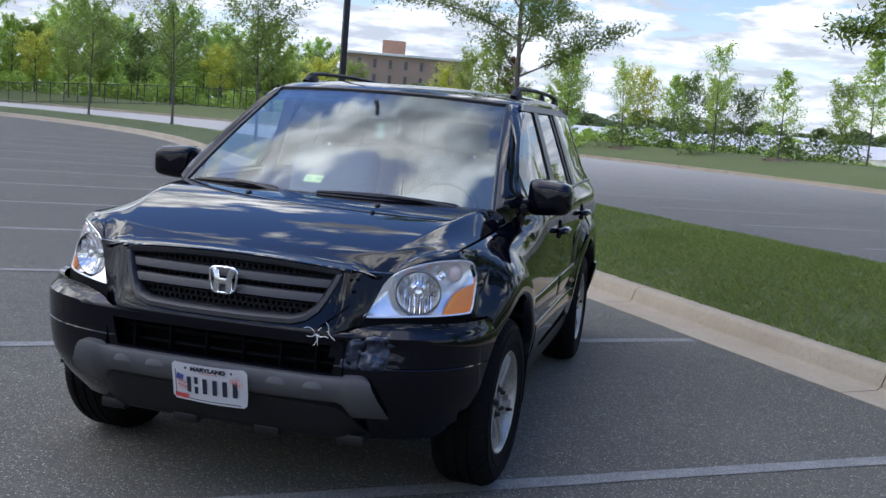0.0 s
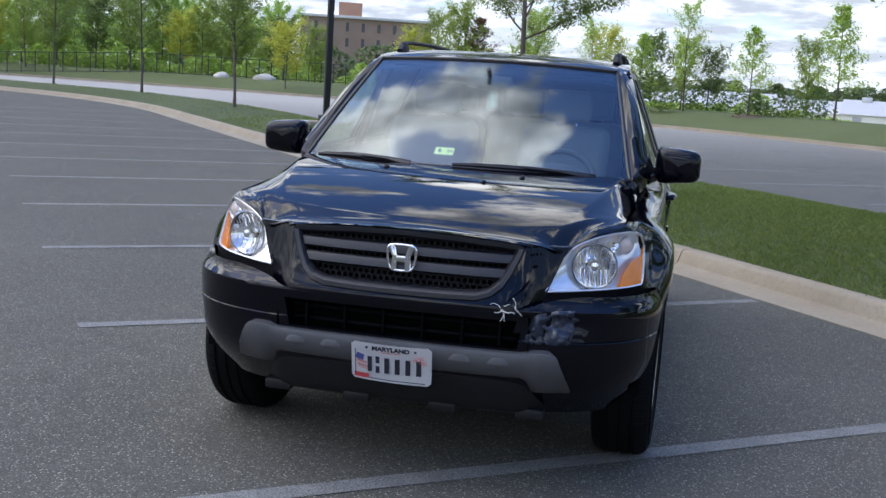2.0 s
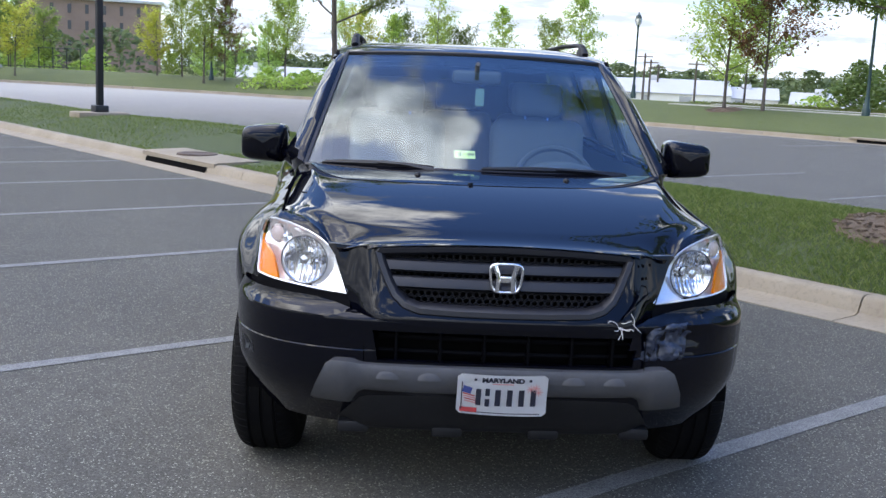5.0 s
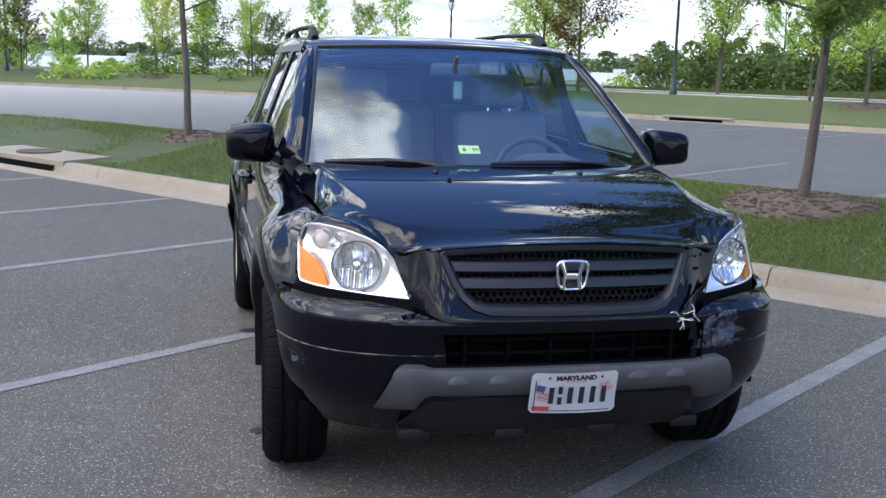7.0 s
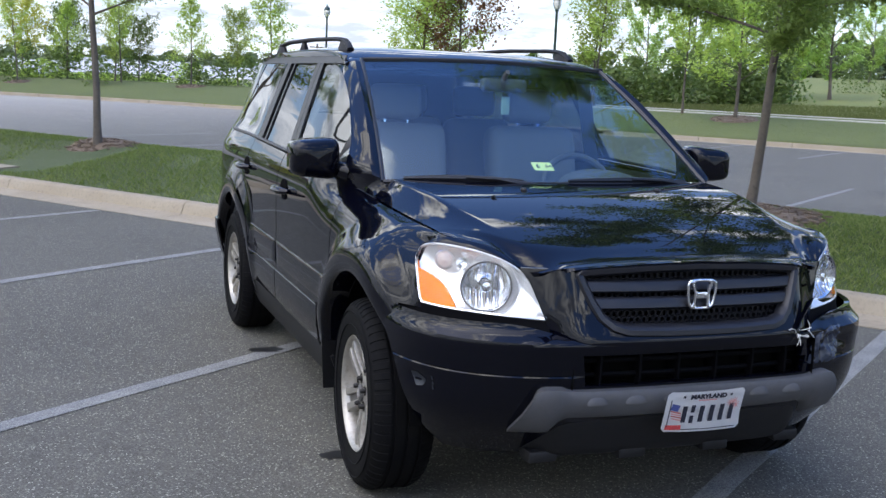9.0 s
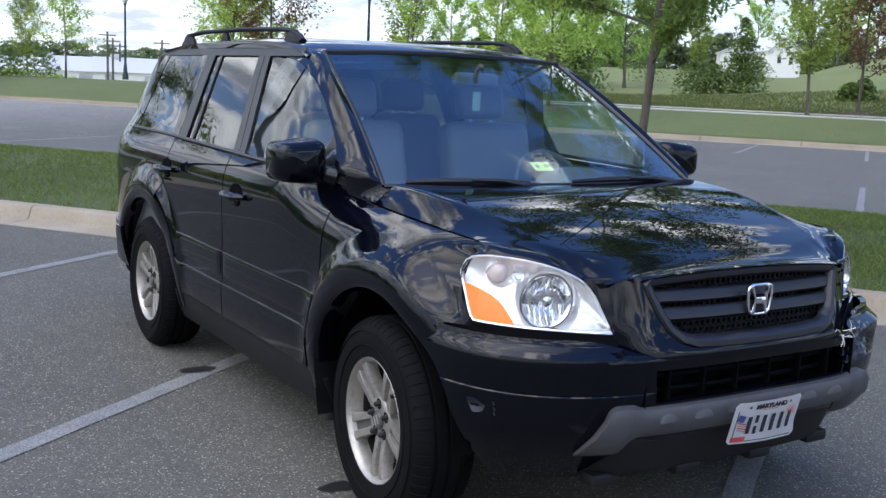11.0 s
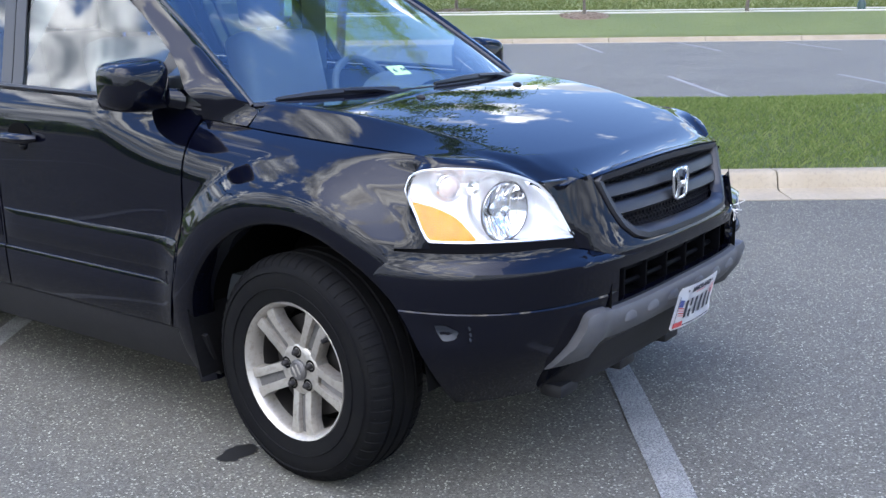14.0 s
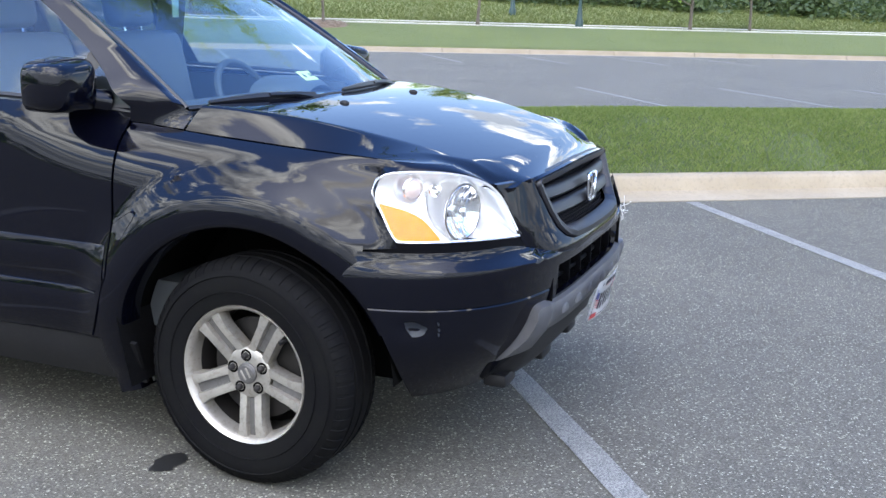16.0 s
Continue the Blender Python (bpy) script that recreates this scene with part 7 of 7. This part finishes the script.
        for i in range(111):
            t = lerp(25.3, 67.35, i / 110)
            row = []
            for j in range(43):
                f = j / 42
                d = 0.012 + 0.055 * max(0.0, math.sin(math.pi * f)) ** 0.6 * max(0.0, math.sin(math.pi * (t - 25.3) / 42.05)) ** 0.6
                z = lerp(lamp_low(t), lamp_top(t), f)
                for well, ax, r0, deep in ((P(43.2, 0.892, 0.030), Vector((side * 0.28, -0.96, 0.0)).normalized(), 0.088, 0.042), (P(57.2, 0.966, 0.016), Vector((side * 0.55, -0.83, 0.0)).normalized(), 0.036, 0.03), (P(51.2, 0.962, 0.016), Vector((side * 0.50, -0.86, 0.0)).normalized(), 0.021, 0.025)):
                    o = P(t, z, 0.02) - well
                    d += deep * (1 - ease((o - ax * o.dot(ax)).length, r0 - 0.006, r0 + 0.012))
                row.append(P(t, z, d))
            rows.append(row)
        skin("housing", rows, HOUSING, lens, "silver lamp housing", 0)
        # main reflector
        c = P(43.2, 0.892, 0.030)
        fwd = Vector((side * 0.28, -0.96, 0.0)).normalized()
        rt = fwd.cross(Vector((0, 0, 1))).normalized()

        def disc(bm, c, prof, seg=32):
            rws = []
            for r, h in prof:
                rws.append([c + rt * (r * math.cos(2 * math.pi * k / seg)) + Vector((0, 0, 1)) * (r * math.sin(2 * math.pi * k / seg)) + fwd * h for k in range(seg)])
            add_grid(bm, rws, closed_v=True)

        bm = bmesh.new()
        disc(bm, c, ((0.086, 0.002), (0.082, 0.006), (0.077, 0.0), (0.064, -0.020), (0.044, -0.036), (0.022, -0.044), (0.001, -0.046)))
        big = part("reflector", bm, REFLECTOR, lens, "round fluted main reflector")
        # flutes across the bowl and a dark line round it
        for k in range(13):
            x = -0.060 + 0.010 * k
            h = math.sqrt(max(0.0, 0.078 ** 2 - x * x))
            for lo, hi in ((-1.0, -0.22), (0.30, 1.0)):
                bm = bmesh.new()
                add_tube(bm, [c + rt * x + Vector((0, 0, v * h)) + fwd * (0.003 - 0.040 * (1 - (x * x + v * v * h * h) / 0.0066)) for v in (lo, lerp(lo, hi, 0.5), hi)], 0.0016, 5)
                # chrome and alloy alternate: the fluting's bright and dark put into the material
                part("flute", bm, CHROME if k % 2 else ALLOY, big)
        bm = bmesh.new()
        add_tube(bm, [c + rt * (0.0855 * math.cos(2 * math.pi * k / 40)) + Vector((0, 0, 0.0855 * math.sin(2 * math.pi * k / 40))) + fwd * 0.004 for k in range(41)], 0.0028, 6, False)
        part("ring", bm, ALLOY_DULL, big)
        bm = bmesh.new()
        disc(bm, c + fwd * -0.03, ((0.020, -0.01), (0.020, 0.03), (0.016, 0.038), (0.001, 0.042)), 16)
        part("bulb_shield", bm, CHROME, big)
        # smaller turn lamp
        c2 = P(57.2, 0.966, 0.016)
        fwd = Vector((side * 0.55, -0.83, 0.0)).normalized()
        rt = fwd.cross(Vector((0, 0, 1))).normalized()
        bm = bmesh.new()
        disc(bm, c2, ((0.036, 0.0), (0.033, 0.006), (0.029, 0.002), (0.027, -0.008)), 24)
        sm = part("turn_lamp", bm, REFLECTOR, lens)
        bm = bmesh.new()
        disc(bm, c2, ((0.028, 0.002), (0.023, 0.009), (0.012, 0.012), (0.001, 0.014)), 20)
        part("bulb_cover", bm, AMBER_DIM, sm, "smoky amber bulb cover")
        # a second small bowl beside it
        bm = bmesh.new()
        disc(bm, P(51.2, 0.962, 0.016), ((0.021, 0.0), (0.019, 0.004), (0.015, -0.006), (0.008, -0.013), (0.001, -0.015)), 24)
        part("side_bowl", bm, REFLECTOR, lens)
        # amber corner
        rows = []
        for i in range(17):
            f = i / 16
            t = lerp(50.8, 67.0, f)
            lo = lamp_low(t) + 0.006
            hi = max(lo + 0.004, hermite([50.8, 52.5, 55.5, 59.5, 63, 67], [0.824, 0.850, 0.885, 0.908, 0.920, 0.930], t))
            hi = min(hi, lamp_top(t) - 0.008)
            rows.append([P(t, lerp(lo, hi, j / 8), 0.006) for j in range(9)])
        skin("amber_corner", rows, AMBER, lens, "orange corner reflector", 0.01)


build_headlights()


def text_mesh(body, size, extrude=0.0005):
    cu = bpy.data.curves.new("letters", "FONT")
    cu.offset = 0.0012 if size < 0.025 else 0.0
    cu.body, cu.size, cu.extrude, cu.align_x, cu.align_y = body, size, extrude, "CENTER", "CENTER"
    ob = bpy.data.objects.new("letters", cu)
    scene.collection.objects.link(ob)
    bpy.context.view_layer.update()
    me = bpy.data.meshes.new_from_object(ob.evaluated_get(bpy.context.evaluated_depsgraph_get()))
    bpy.data.objects.remove(ob)
    return me


def build_plate():
    # bent slightly, leaning back at its foot
    m = Matrix.Translation((0.0, -0.902, 0.508)) @ Euler((radians(90 + 14), 0, radians(0))).to_matrix().to_4x4()

    def bend(x, y):
        return 0.010 * (x / 0.15) ** 2 * -1 - 0.010 * ease(y, -0.02, -0.075) * (1 + x / 0.15) * 0.5 * -1

    bm = bmesh.new()
    rows = []
    for i in range(25):
        x = -0.152 + 0.304 * i / 24
        cr = max(0.0, abs(x) - 0.140)
        h = 0.076 - (0.012 - math.sqrt(max(0.0, 0.012 ** 2 - cr * cr)))
        rows.append([m @ Vector((x, -h + 2 * h * j / 10, bend(x, -h + 2 * h * j / 10))) for j in range(11)])
    add_grid(bm, rows)
    bmesh.ops.solidify(bm, geom=bm.faces, thickness=0.002)
    bmesh.ops.recalc_face_normals(bm, faces=bm.faces)
    plate = part("licence_plate", bm, PLATE_WHITE, car, "white licence plate with dark characters and a small flag")

    def bar(name, x, y, w, h, mat, rot=0.0):
        bm = bmesh.new()
        c, s = math.cos(rot), math.sin(rot)
        rws = []
        for i in range(3):
            a = -w / 2 + w * i / 2
            rws.append([m @ Vector((x + a * c - b * s, y + a * s + b * c, bend(x + a * c, y + b) + 0.003)) for b in (-h / 2, 0, h / 2)])
        add_grid(bm, rws)
        part(name, bm, mat, plate)

    # number as plain bars
    for x, w in ((-0.080, 0.024), (-0.015, 0.026), (0.025, 0.026), (0.065, 0.026), (0.105, 0.026)):
        bar("character_bar", x, -0.008, w * 0.72, 0.062, PLATE_INK)
    for y in (0.012, -0.028):
        bar("character_bar", -0.050, y, 0.015, 0.028, PLATE_INK)
    me = text_mesh("MARYLAND", 0.0225)
    me.materials.append(PLATE_INK)
    t = new("lettering", me)
    t.parent = plate
    t.matrix_basis = m @ Matrix.Translation((0, 0.058, 0.0035)) @ Matrix.Diagonal((1.18, 1, 1, 1))
    bar("small_print", 0.0, 0.044, 0.072, 0.004, PLATE_PINK)
    for x in (-0.092, 0.092):
        bar("bolt", x, 0.058, 0.009, 0.009, PLATE_INK)
    bar("flag_blue", -0.118, 0.018, 0.030, 0.024, PLATE_BLUE, -0.25)
    for k in range(4):
        bar("flag_stripe", -0.112 + 0.002 * k, 0.000 - 0.009 * k, 0.040, 0.004, PLATE_RED if k % 2 == 0 else PLATE_PINK, -0.22)
    bar("red_corner", -0.112, -0.058, 0.058, 0.018, PLATE_RED)
    bar("flag_staff", -0.136, -0.006, 0.0035, 0.105, PLATE_INK)
    bar("foot_line", 0.01, -0.066, 0.24, 0.003, PLATE_INK)
    for x, y in ((0.112, 0.030), (0.122, 0.014), (0.095, 0.026)):
        for k in range(4):
            bar("firework", x, y, 0.030, 0.0025, PLATE_PINK, k * 0.785)


build_plate()


def build_wheel(name):
    """One wheel, its outer face towards -x, turning round the x axis."""
    w = new(name)
    tyre_prof = [(0.222, -0.100), (0.226, -0.112), (0.250, -0.117), (0.290, -0.122), (0.318, -0.119), (0.336, -0.112), (0.350, -0.100), (0.3595, -0.082), (0.366, -0.055), (0.359, -0.053), (0.359, -0.043), (0.366, -0.041), (0.366, -0.006), (0.359, -0.004), (0.359, 0.006), (0.366, 0.008), (0.366, 0.043), (0.359, 0.045), (0.359, 0.053), (0.366, 0.055), (0.3595, 0.082), (0.350, 0.100), (0.336, 0.112), (0.318, 0.119), (0.29, 0.122), (0.25, 0.117), (0.222, 0.100)]
    bm = bmesh.new()
    add_lathe(bm, tyre_prof, 72, "x")
    bmesh.ops.recalc_face_normals(bm, faces=bm.faces)
    tyre = part("tyre", bm, RUBBER, w, "worn black rubber tyre", 28)
    # shoulder blocks
    for sx in (-1, 1):
        bm = bmesh.new()
        for k in range(60):
            a = 2 * math.pi * k / 60
            m = Matrix.Rotation(a, 4, "X")
            rows = []
            for q in (-1, -0.8, 0.8, 1):
                lift = 0.002 if abs(q) < 0.9 else -0.002
                row = []
                for r, x in ((0.3355, 0.1125), (0.3495, 0.1005), (0.3595, 0.082), (0.3655, 0.060)):
                    v = Vector((0, r + lift, 0))
                    v.rotate(Euler((q * 0.040, 0, 0)))
                    row.append(m @ Vector((sx * (x + (lift * 0.6)), v.y, v.z)))
                rows.append(row)
            add_grid(bm, rows)
        part("tread", bm, RUBBER, tyre)
    # moulded rings on the wall
    for r in (0.268, 0.318):
        bm = bmesh.new()
        add_lathe(bm, [(r - 0.002, -0.1195), (r, -0.1235), (r + 0.002, -0.1205)], 72, "x")
        part("wall_ring", bm, RUBBER, tyre)
    bm = bmesh.new()
    add_lathe(bm, [(0.200, -0.050), (0.203, -0.068), (0.206, -0.088), (0.2105, -0.101), (0.217, -0.109), (0.2215, -0.1115), (0.2235, -0.108), (0.2225, -0.098)], 60, "x")
    bmesh.ops.recalc_face_normals(bm, faces=bm.faces)
    rim = part("rim", bm, ALLOY, w, "silver five-spoke alloy rim, scuffed at its edge", 32)
    # barrel in dark iron colour, so shade between the spokes is painted in
    bm = bmesh.new()
    add_lathe(bm, [(0.224, 0.10), (0.20, 0.09), (0.197, 0.0), (0.200, -0.052)], 48, "x")
    part("barrel", bm, BRAKE, rim, "dark inner barrel of the rim")
    bm = bmesh.new()
    add_lathe(bm, [(0.0, -0.018), (0.165, -0.018), (0.165, -0.004), (0.0, -0.004)], 36, "x")
    part("brake_disc", bm, BRAKE, w)
    # near-black disc added behind the spokes to keep the gaps dark
    bm = bmesh.new()
    add_lathe(bm, [(0.0, 0.03), (0.195, 0.03)], 30, "x")
    part("back_plate", bm, DARK, w)
    for k in range(5):
        m = Matrix.Rotation(2 * math.pi * k / 5 + 1.40, 4, "X")
        # a pair of ribs with a sunken web between
        for sgn in (-1, 1):
            bm = bmesh.new()
            rows = []
            for f in (0.0, 0.12, 0.3, 0.5, 0.7, 0.86, 1.0):
                r = lerp(0.060, 0.207, f)
                cw = sgn * (lerp(0.0265, 0.0300, f) + 0.020 * max(0.0, f - 0.75))
                hw = lerp(0.0135, 0.0125, f) + 0.020 * max(0.0, f - 0.7)
                x = lerp(-0.078, -0.096, ease(f, 0, 1)) - 0.004 * math.sin(math.pi * f)
                row = [Vector((x + dx, r, cw + dz * hw)) for dx, dz in ((0.045, -1.12), (0.007, -1.06), (0.001, -0.94), (0.0, 0.0), (0.001, 0.94), (0.007, 1.06), (0.045, 1.12))]
                rows.append([m @ p for p in row])
            add_grid(bm, rows)
            bmesh.ops.recalc_face_normals(bm, faces=bm.faces)
            part("spoke", bm, ALLOY, rim, "", 45)
        bm = bmesh.new()
        rows = []
        for f in (0.18, 0.5, 1.0):
            r = lerp(0.060, 0.205, f)
            x = lerp(-0.066, -0.080, f)
            rows.append([m @ Vector((x, r, z)) for z in (-0.024, 0.0, 0.024)])
        add_grid(bm, rows)
        part("web", bm, ALLOY_DULL, rim, "dull grey web between two ribs")
        bm = bmesh.new()
        add_lathe(bm, [(0.0, -0.100), (0.006, -0.100), (0.0095, -0.096), (0.0105, -0.080), (0.013, -0.078), (0.013, -0.07)], 10, "x")
        bmesh.ops.translate(bm, vec=(0, 0.057, 0), verts=bm.verts)
        bmesh.ops.transform(bm, matrix=Matrix.Rotation(2 * math.pi * (k + 0.5) / 5 + 1.40, 4, "X"), verts=bm.verts)
        part("wheel_nut", bm, BRAKE, rim, "dark wheel nut")
        # flat dark ring round the nut: the well's shade as colour
        bm = bmesh.new()
        add_lathe(bm, [(0.0125, -0.0815), (0.0180, -0.0825), (0.0195, -0.0815)], 16, "x")
        bmesh.ops.translate(bm, vec=(0, 0.057, 0), verts=bm.verts)
        bmesh.ops.transform(bm, matrix=Matrix.Rotation(2 * math.pi * (k + 0.5) / 5 + 1.40, 4, "X"), verts=bm.verts)
        part("nut_well", bm, DARK, rim)
    bm = bmesh.new()
    add_lathe(bm, [(0.0, -0.081), (0.045, -0.081), (0.074, -0.081), (0.081, -0.076), (0.083, -0.03)], 40, "x")
    part("hub_face", bm, ALLOY, rim)
    bm = bmesh.new()
    add_lathe(bm, [(0.0, -0.0935), (0.026, -0.0935), (0.0285, -0.0915), (0.0285, -0.0905), (0.031, -0.0905), (0.034, -0.088), (0.034, -0.078)], 28, "x")
    cap = part("hub_cap", bm, ALLOY_DULL, rim, "grey hub cap")
    for q in (-1, 1):
        bm = bmesh.new()
        add_box(bm, (-0.0945, q * 0.010, 0), (0.004, 0.006, 0.034), None, 0.001)
        part("mark", bm, ALLOY, cap)
    bm = bmesh.new()
    add_tube(bm, [(-0.085, -0.160 - 0.03, 0.035), (-0.108, -0.158 - 0.022, 0.035)], 0.0075, 8)
    part("valve", bm, BLACKPL, rim)
    return w


def copy_part(ob, m, parent):
    made = {}
    for o in (ob, *ob.children_recursive):
        made[o] = o.copy()
        scene.collection.objects.link(made[o])
        made[o].parent = made.get(o.parent, parent)
    made[ob].matrix_basis = m
    return made[ob]


def build_wheels():
    w = build_wheel("wheel")
    w.parent = car
    w.matrix_basis = pose(-0.848, 0, HUB_Z + 0.010, 0, 0, -3) @ pose(0, 0, 0, -32, 0, 0)
    for x, y, rz, turn in ((-0.848, WHEELBASE, 0, 20), (0.848, 0, 177, 35), (0.848, WHEELBASE, 180, 10)):
        copy_part(w, pose(x, y, HUB_Z + 0.010, 0, 0, rz) @ pose(0, 0, 0, turn, 0, 0), car)


build_wheels()


def build_inside():
    # tub and underside; the underbody is a dark box added to block light
    bm = bmesh.new()
    add_box(bm, (0, 1.7, 0.50), (1.60, 3.5, 0.16))
    part("floor_pan", bm, CABIN, car)
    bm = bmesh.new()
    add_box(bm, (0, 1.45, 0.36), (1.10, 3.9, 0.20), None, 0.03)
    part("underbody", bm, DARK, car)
    # plain filler box; the engine bay's shade is put into its near-black
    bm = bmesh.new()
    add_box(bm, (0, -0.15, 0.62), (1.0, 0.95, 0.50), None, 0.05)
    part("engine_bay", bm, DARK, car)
    # dashboard
    rows = []
    for y, z in ((0.20, 1.13), (0.35, 1.125), (0.55, 1.13), (0.68, 1.12), (0.74, 1.08), (0.75, 0.98), (0.70, 0.80), (0.62, 0.60)):
        rows.append([Vector((0.78 * g, y + 0.05 * g * g * (1 if y < 0.6 else 0), z - 0.03 * abs(g) ** 3)) for g in [-1 + 2 * k / 16 for k in range(17)]])
    skin("dashboard", rows, CABIN, car, "dark grey dashboard", 0)
    bm = bmesh.new()
    rows = [[Vector((0.40 + 0.20 * math.cos(a) * k, y, 1.10 + 0.085 * math.sin(a) * k)) for a in [math.pi * q / 12 for q in range(13)]] for y, k in ((0.46, 0.6), (0.52, 0.95), (0.62, 1.0), (0.70, 0.95))]
    add_grid(bm, rows)
    part("instrument_hood", bm, CABIN, car)
    # steering wheel
    m = Matrix.Translation((0.40, 0.82, 1.06)) @ Matrix.Rotation(radians(62), 4, "X")
    bm = bmesh.new()
    path = [m @ Vector((0.19 * math.cos(a), 0.19 * math.sin(a), 0)) for a in [2 * math.pi * k / 36 for k in range(37)]]
    add_tube(bm, path, 0.016, 8, False)
    sw = part("steering_wheel", bm, CABIN, car, "dark steering wheel")
    bm = bmesh.new()
    add_box(bm, m @ Vector((0, -0.02, -0.02)), (0.17, 0.13, 0.05), m.to_3x3().to_4x4(), 0.02)
    part("hub", bm, CABIN, sw)
    for a in (0.1, 3.04):
        bm = bmesh.new()
        add_tube(bm, [m @ Vector((0.06 * math.cos(a), 0.06 * math.sin(a), -0.01)), m @ Vector((0.19 * math.cos(a), 0.19 * math.sin(a), 0))], 0.016, 6)
        part("spoke", bm, CABIN, sw)

    def seat(x, y, wdt, name="front_seat"):
        bm = bmesh.new()
        add_box(bm, (x, y + 0.02, 0.68), (wdt, 0.52, 0.20), None, 0.06, 3)
        s = part(name, bm, SEAT, car, "grey leather seat")
        bm = bmesh.new()
        add_box(bm, (x, y + 0.33, 1.04), (wdt * 0.96, 0.17, 0.62), Matrix.Rotation(radians(-14), 4, "X"), 0.06, 3)
        part("backrest", bm, SEAT, s)
        bm = bmesh.new()
        add_box(bm, (x, y + 0.44, 1.45), (0.27, 0.10, 0.18), Matrix.Rotation(radians(-10), 4, "X"), 0.04, 3)
        part("headrest", bm, SEAT, s)
        for sx in (-0.06, 0.06):
            bm = bmesh.new()
            add_tube(bm, [(x + sx, y + 0.40, 1.30), (x + sx, y + 0.43, 1.40)], 0.007, 6)
            part("headrest_rod", bm, CHROME, s)

    seat(-0.37, 0.98, 0.52)
    seat(0.37, 0.98, 0.52)
    for x in (-0.45, 0.0, 0.45):
        seat(x, 1.92, 0.44, "rear_seat")
    # pillars and lining inside
    for side in (-1, 1):
        bm = bmesh.new()
        rows = [[Vector((side * (side_x(y, z) - 0.035), y, z)) for y in (1.50 - 0.4 * (z - 1.15), 1.66 - 0.4 * (z - 1.15))] for z in (0.7, 1.0, 1.15, 1.3, 1.45, 1.62)]
        add_grid(bm, rows)
        bmesh.ops.solidify(bm, geom=bm.faces, thickness=0.02)
        part("pillar_lining", bm, CABIN_LIGHT, car)
        bm = bmesh.new()
        rows = [[Vector((side * (side_x(y, z) - 0.05), y, z)) for y in (0.55, 1.0, 1.5, 2.0, 2.6, 3.2)] for z in (0.5, 0.8, 1.05, 1.14)]
        add_grid(bm, rows)
        part("door_lining", bm, CABIN, car)
    bm = bmesh.new()
    add_grid(bm, [[Vector((x, y, 1.66 - 0.03 * (x / 0.6) ** 2 + (0.0 if 1.2 < y < 3.2 else -0.03))) for x in (-0.62, -0.3, 0, 0.3, 0.62)] for y in (1.10, 1.25, 2.0, 3.2, 3.4)])
    part("roof_lining", bm, CABIN_LIGHT, car)
    bm = bmesh.new()
    add_box(bm, (0.0, 0.90, 1.555), (0.24, 0.035, 0.065), None, 0.02, 3)
    mirror = part("rear_view_mirror", bm, CABIN, car)
    bm = bmesh.new()
    add_tube(bm, [(0, 0.90, 1.56), (0, 0.89, 1.60), (0, 0.86, 1.62)], 0.012, 6)
    part("mirror_stalk", bm, CABIN, mirror)
    for x in (-0.36, 0.36):
        bm = bmesh.new()
        add_box(bm, (x, 1.22, 1.620), (0.42, 0.15, 0.02), Matrix.Rotation(radians(4), 4, "X"), 0.008)
        part("sun_visor", bm, CABIN, car)
    # paper tag hanging from the mirror
    bm = bmesh.new()
    add_box(bm, (0.02, 0.915, 1.46), (0.042, 0.004, 0.085), None, 0.001)
    tag = part("hanging_tag", bm, Mat("pale_green_paper", (0.25, 0.38, 0.29), 0.7).m, car, "pale green paper tag")
    # inspection sticker behind the glass
    def on_glass(x, f, off):
        p = ws_point(x / ws_edge(f).x, f)
        a = ws_point((x + 0.02) / ws_edge(f).x, f) - p
        b = ws_point(x / ws_edge(f + 0.02).x, f + 0.02) - p
        n = a.cross(b).normalized()
        if n.y > 0:
            n = -n
        return p + n * off

    bm = bmesh.new()
    add_grid(bm, [[on_glass(x, f, -0.004) for f in (0.105, 0.135, 0.165)] for x in (-0.130, -0.085, -0.040)])
    st = part("inspection_sticker", bm, STICKER, car, "yellow inspection sticker with black digits")
    p = on_glass(-0.085, 0.135, 0.0)
    ax = (on_glass(-0.06, 0.135, 0.0) - p).normalized()
    up = (on_glass(-0.085, 0.16, 0.0) - p).normalized()
    nz = ax.cross(up).normalized()
    base = Matrix((ax, up, nz)).transposed().to_4x4()
    for body, dx, sz in (("6", -0.022, 0.038), ("04", 0.026, 0.028)):
        me = text_mesh(body, sz)
        me.materials.append(PLATE_INK)
        o = new("digits", me)
        o.parent = st
        o.matrix_basis = Matrix.Translation(p + ax * dx + nz * (-0.0025 if nz.y < 0 else 0.0025)) @ base


build_inside()


def build_spots():
    for x, y, r in ((-0.93, 0.31, 0.060), (-0.88, 2.06, 0.075)):
        bm = bmesh.new()
        n = 30
        vs = [bm.verts.new((x + math.cos(2 * math.pi * k / n) * r * (1.25 + 0.5 * noise.noise(Vector((k * 0.5, x, 3)))), y + math.sin(2 * math.pi * k / n) * r * (0.8 + 0.5 * noise.noise(Vector((k * 0.5, y, 7)))), 0.0045)) for k in range(n)]
        bm.faces.new(vs)
        tagged(new("stain", finish(bm, "stain", OIL)), "dark damp drip stain on the asphalt", "stain", kind="structure")


build_spots()
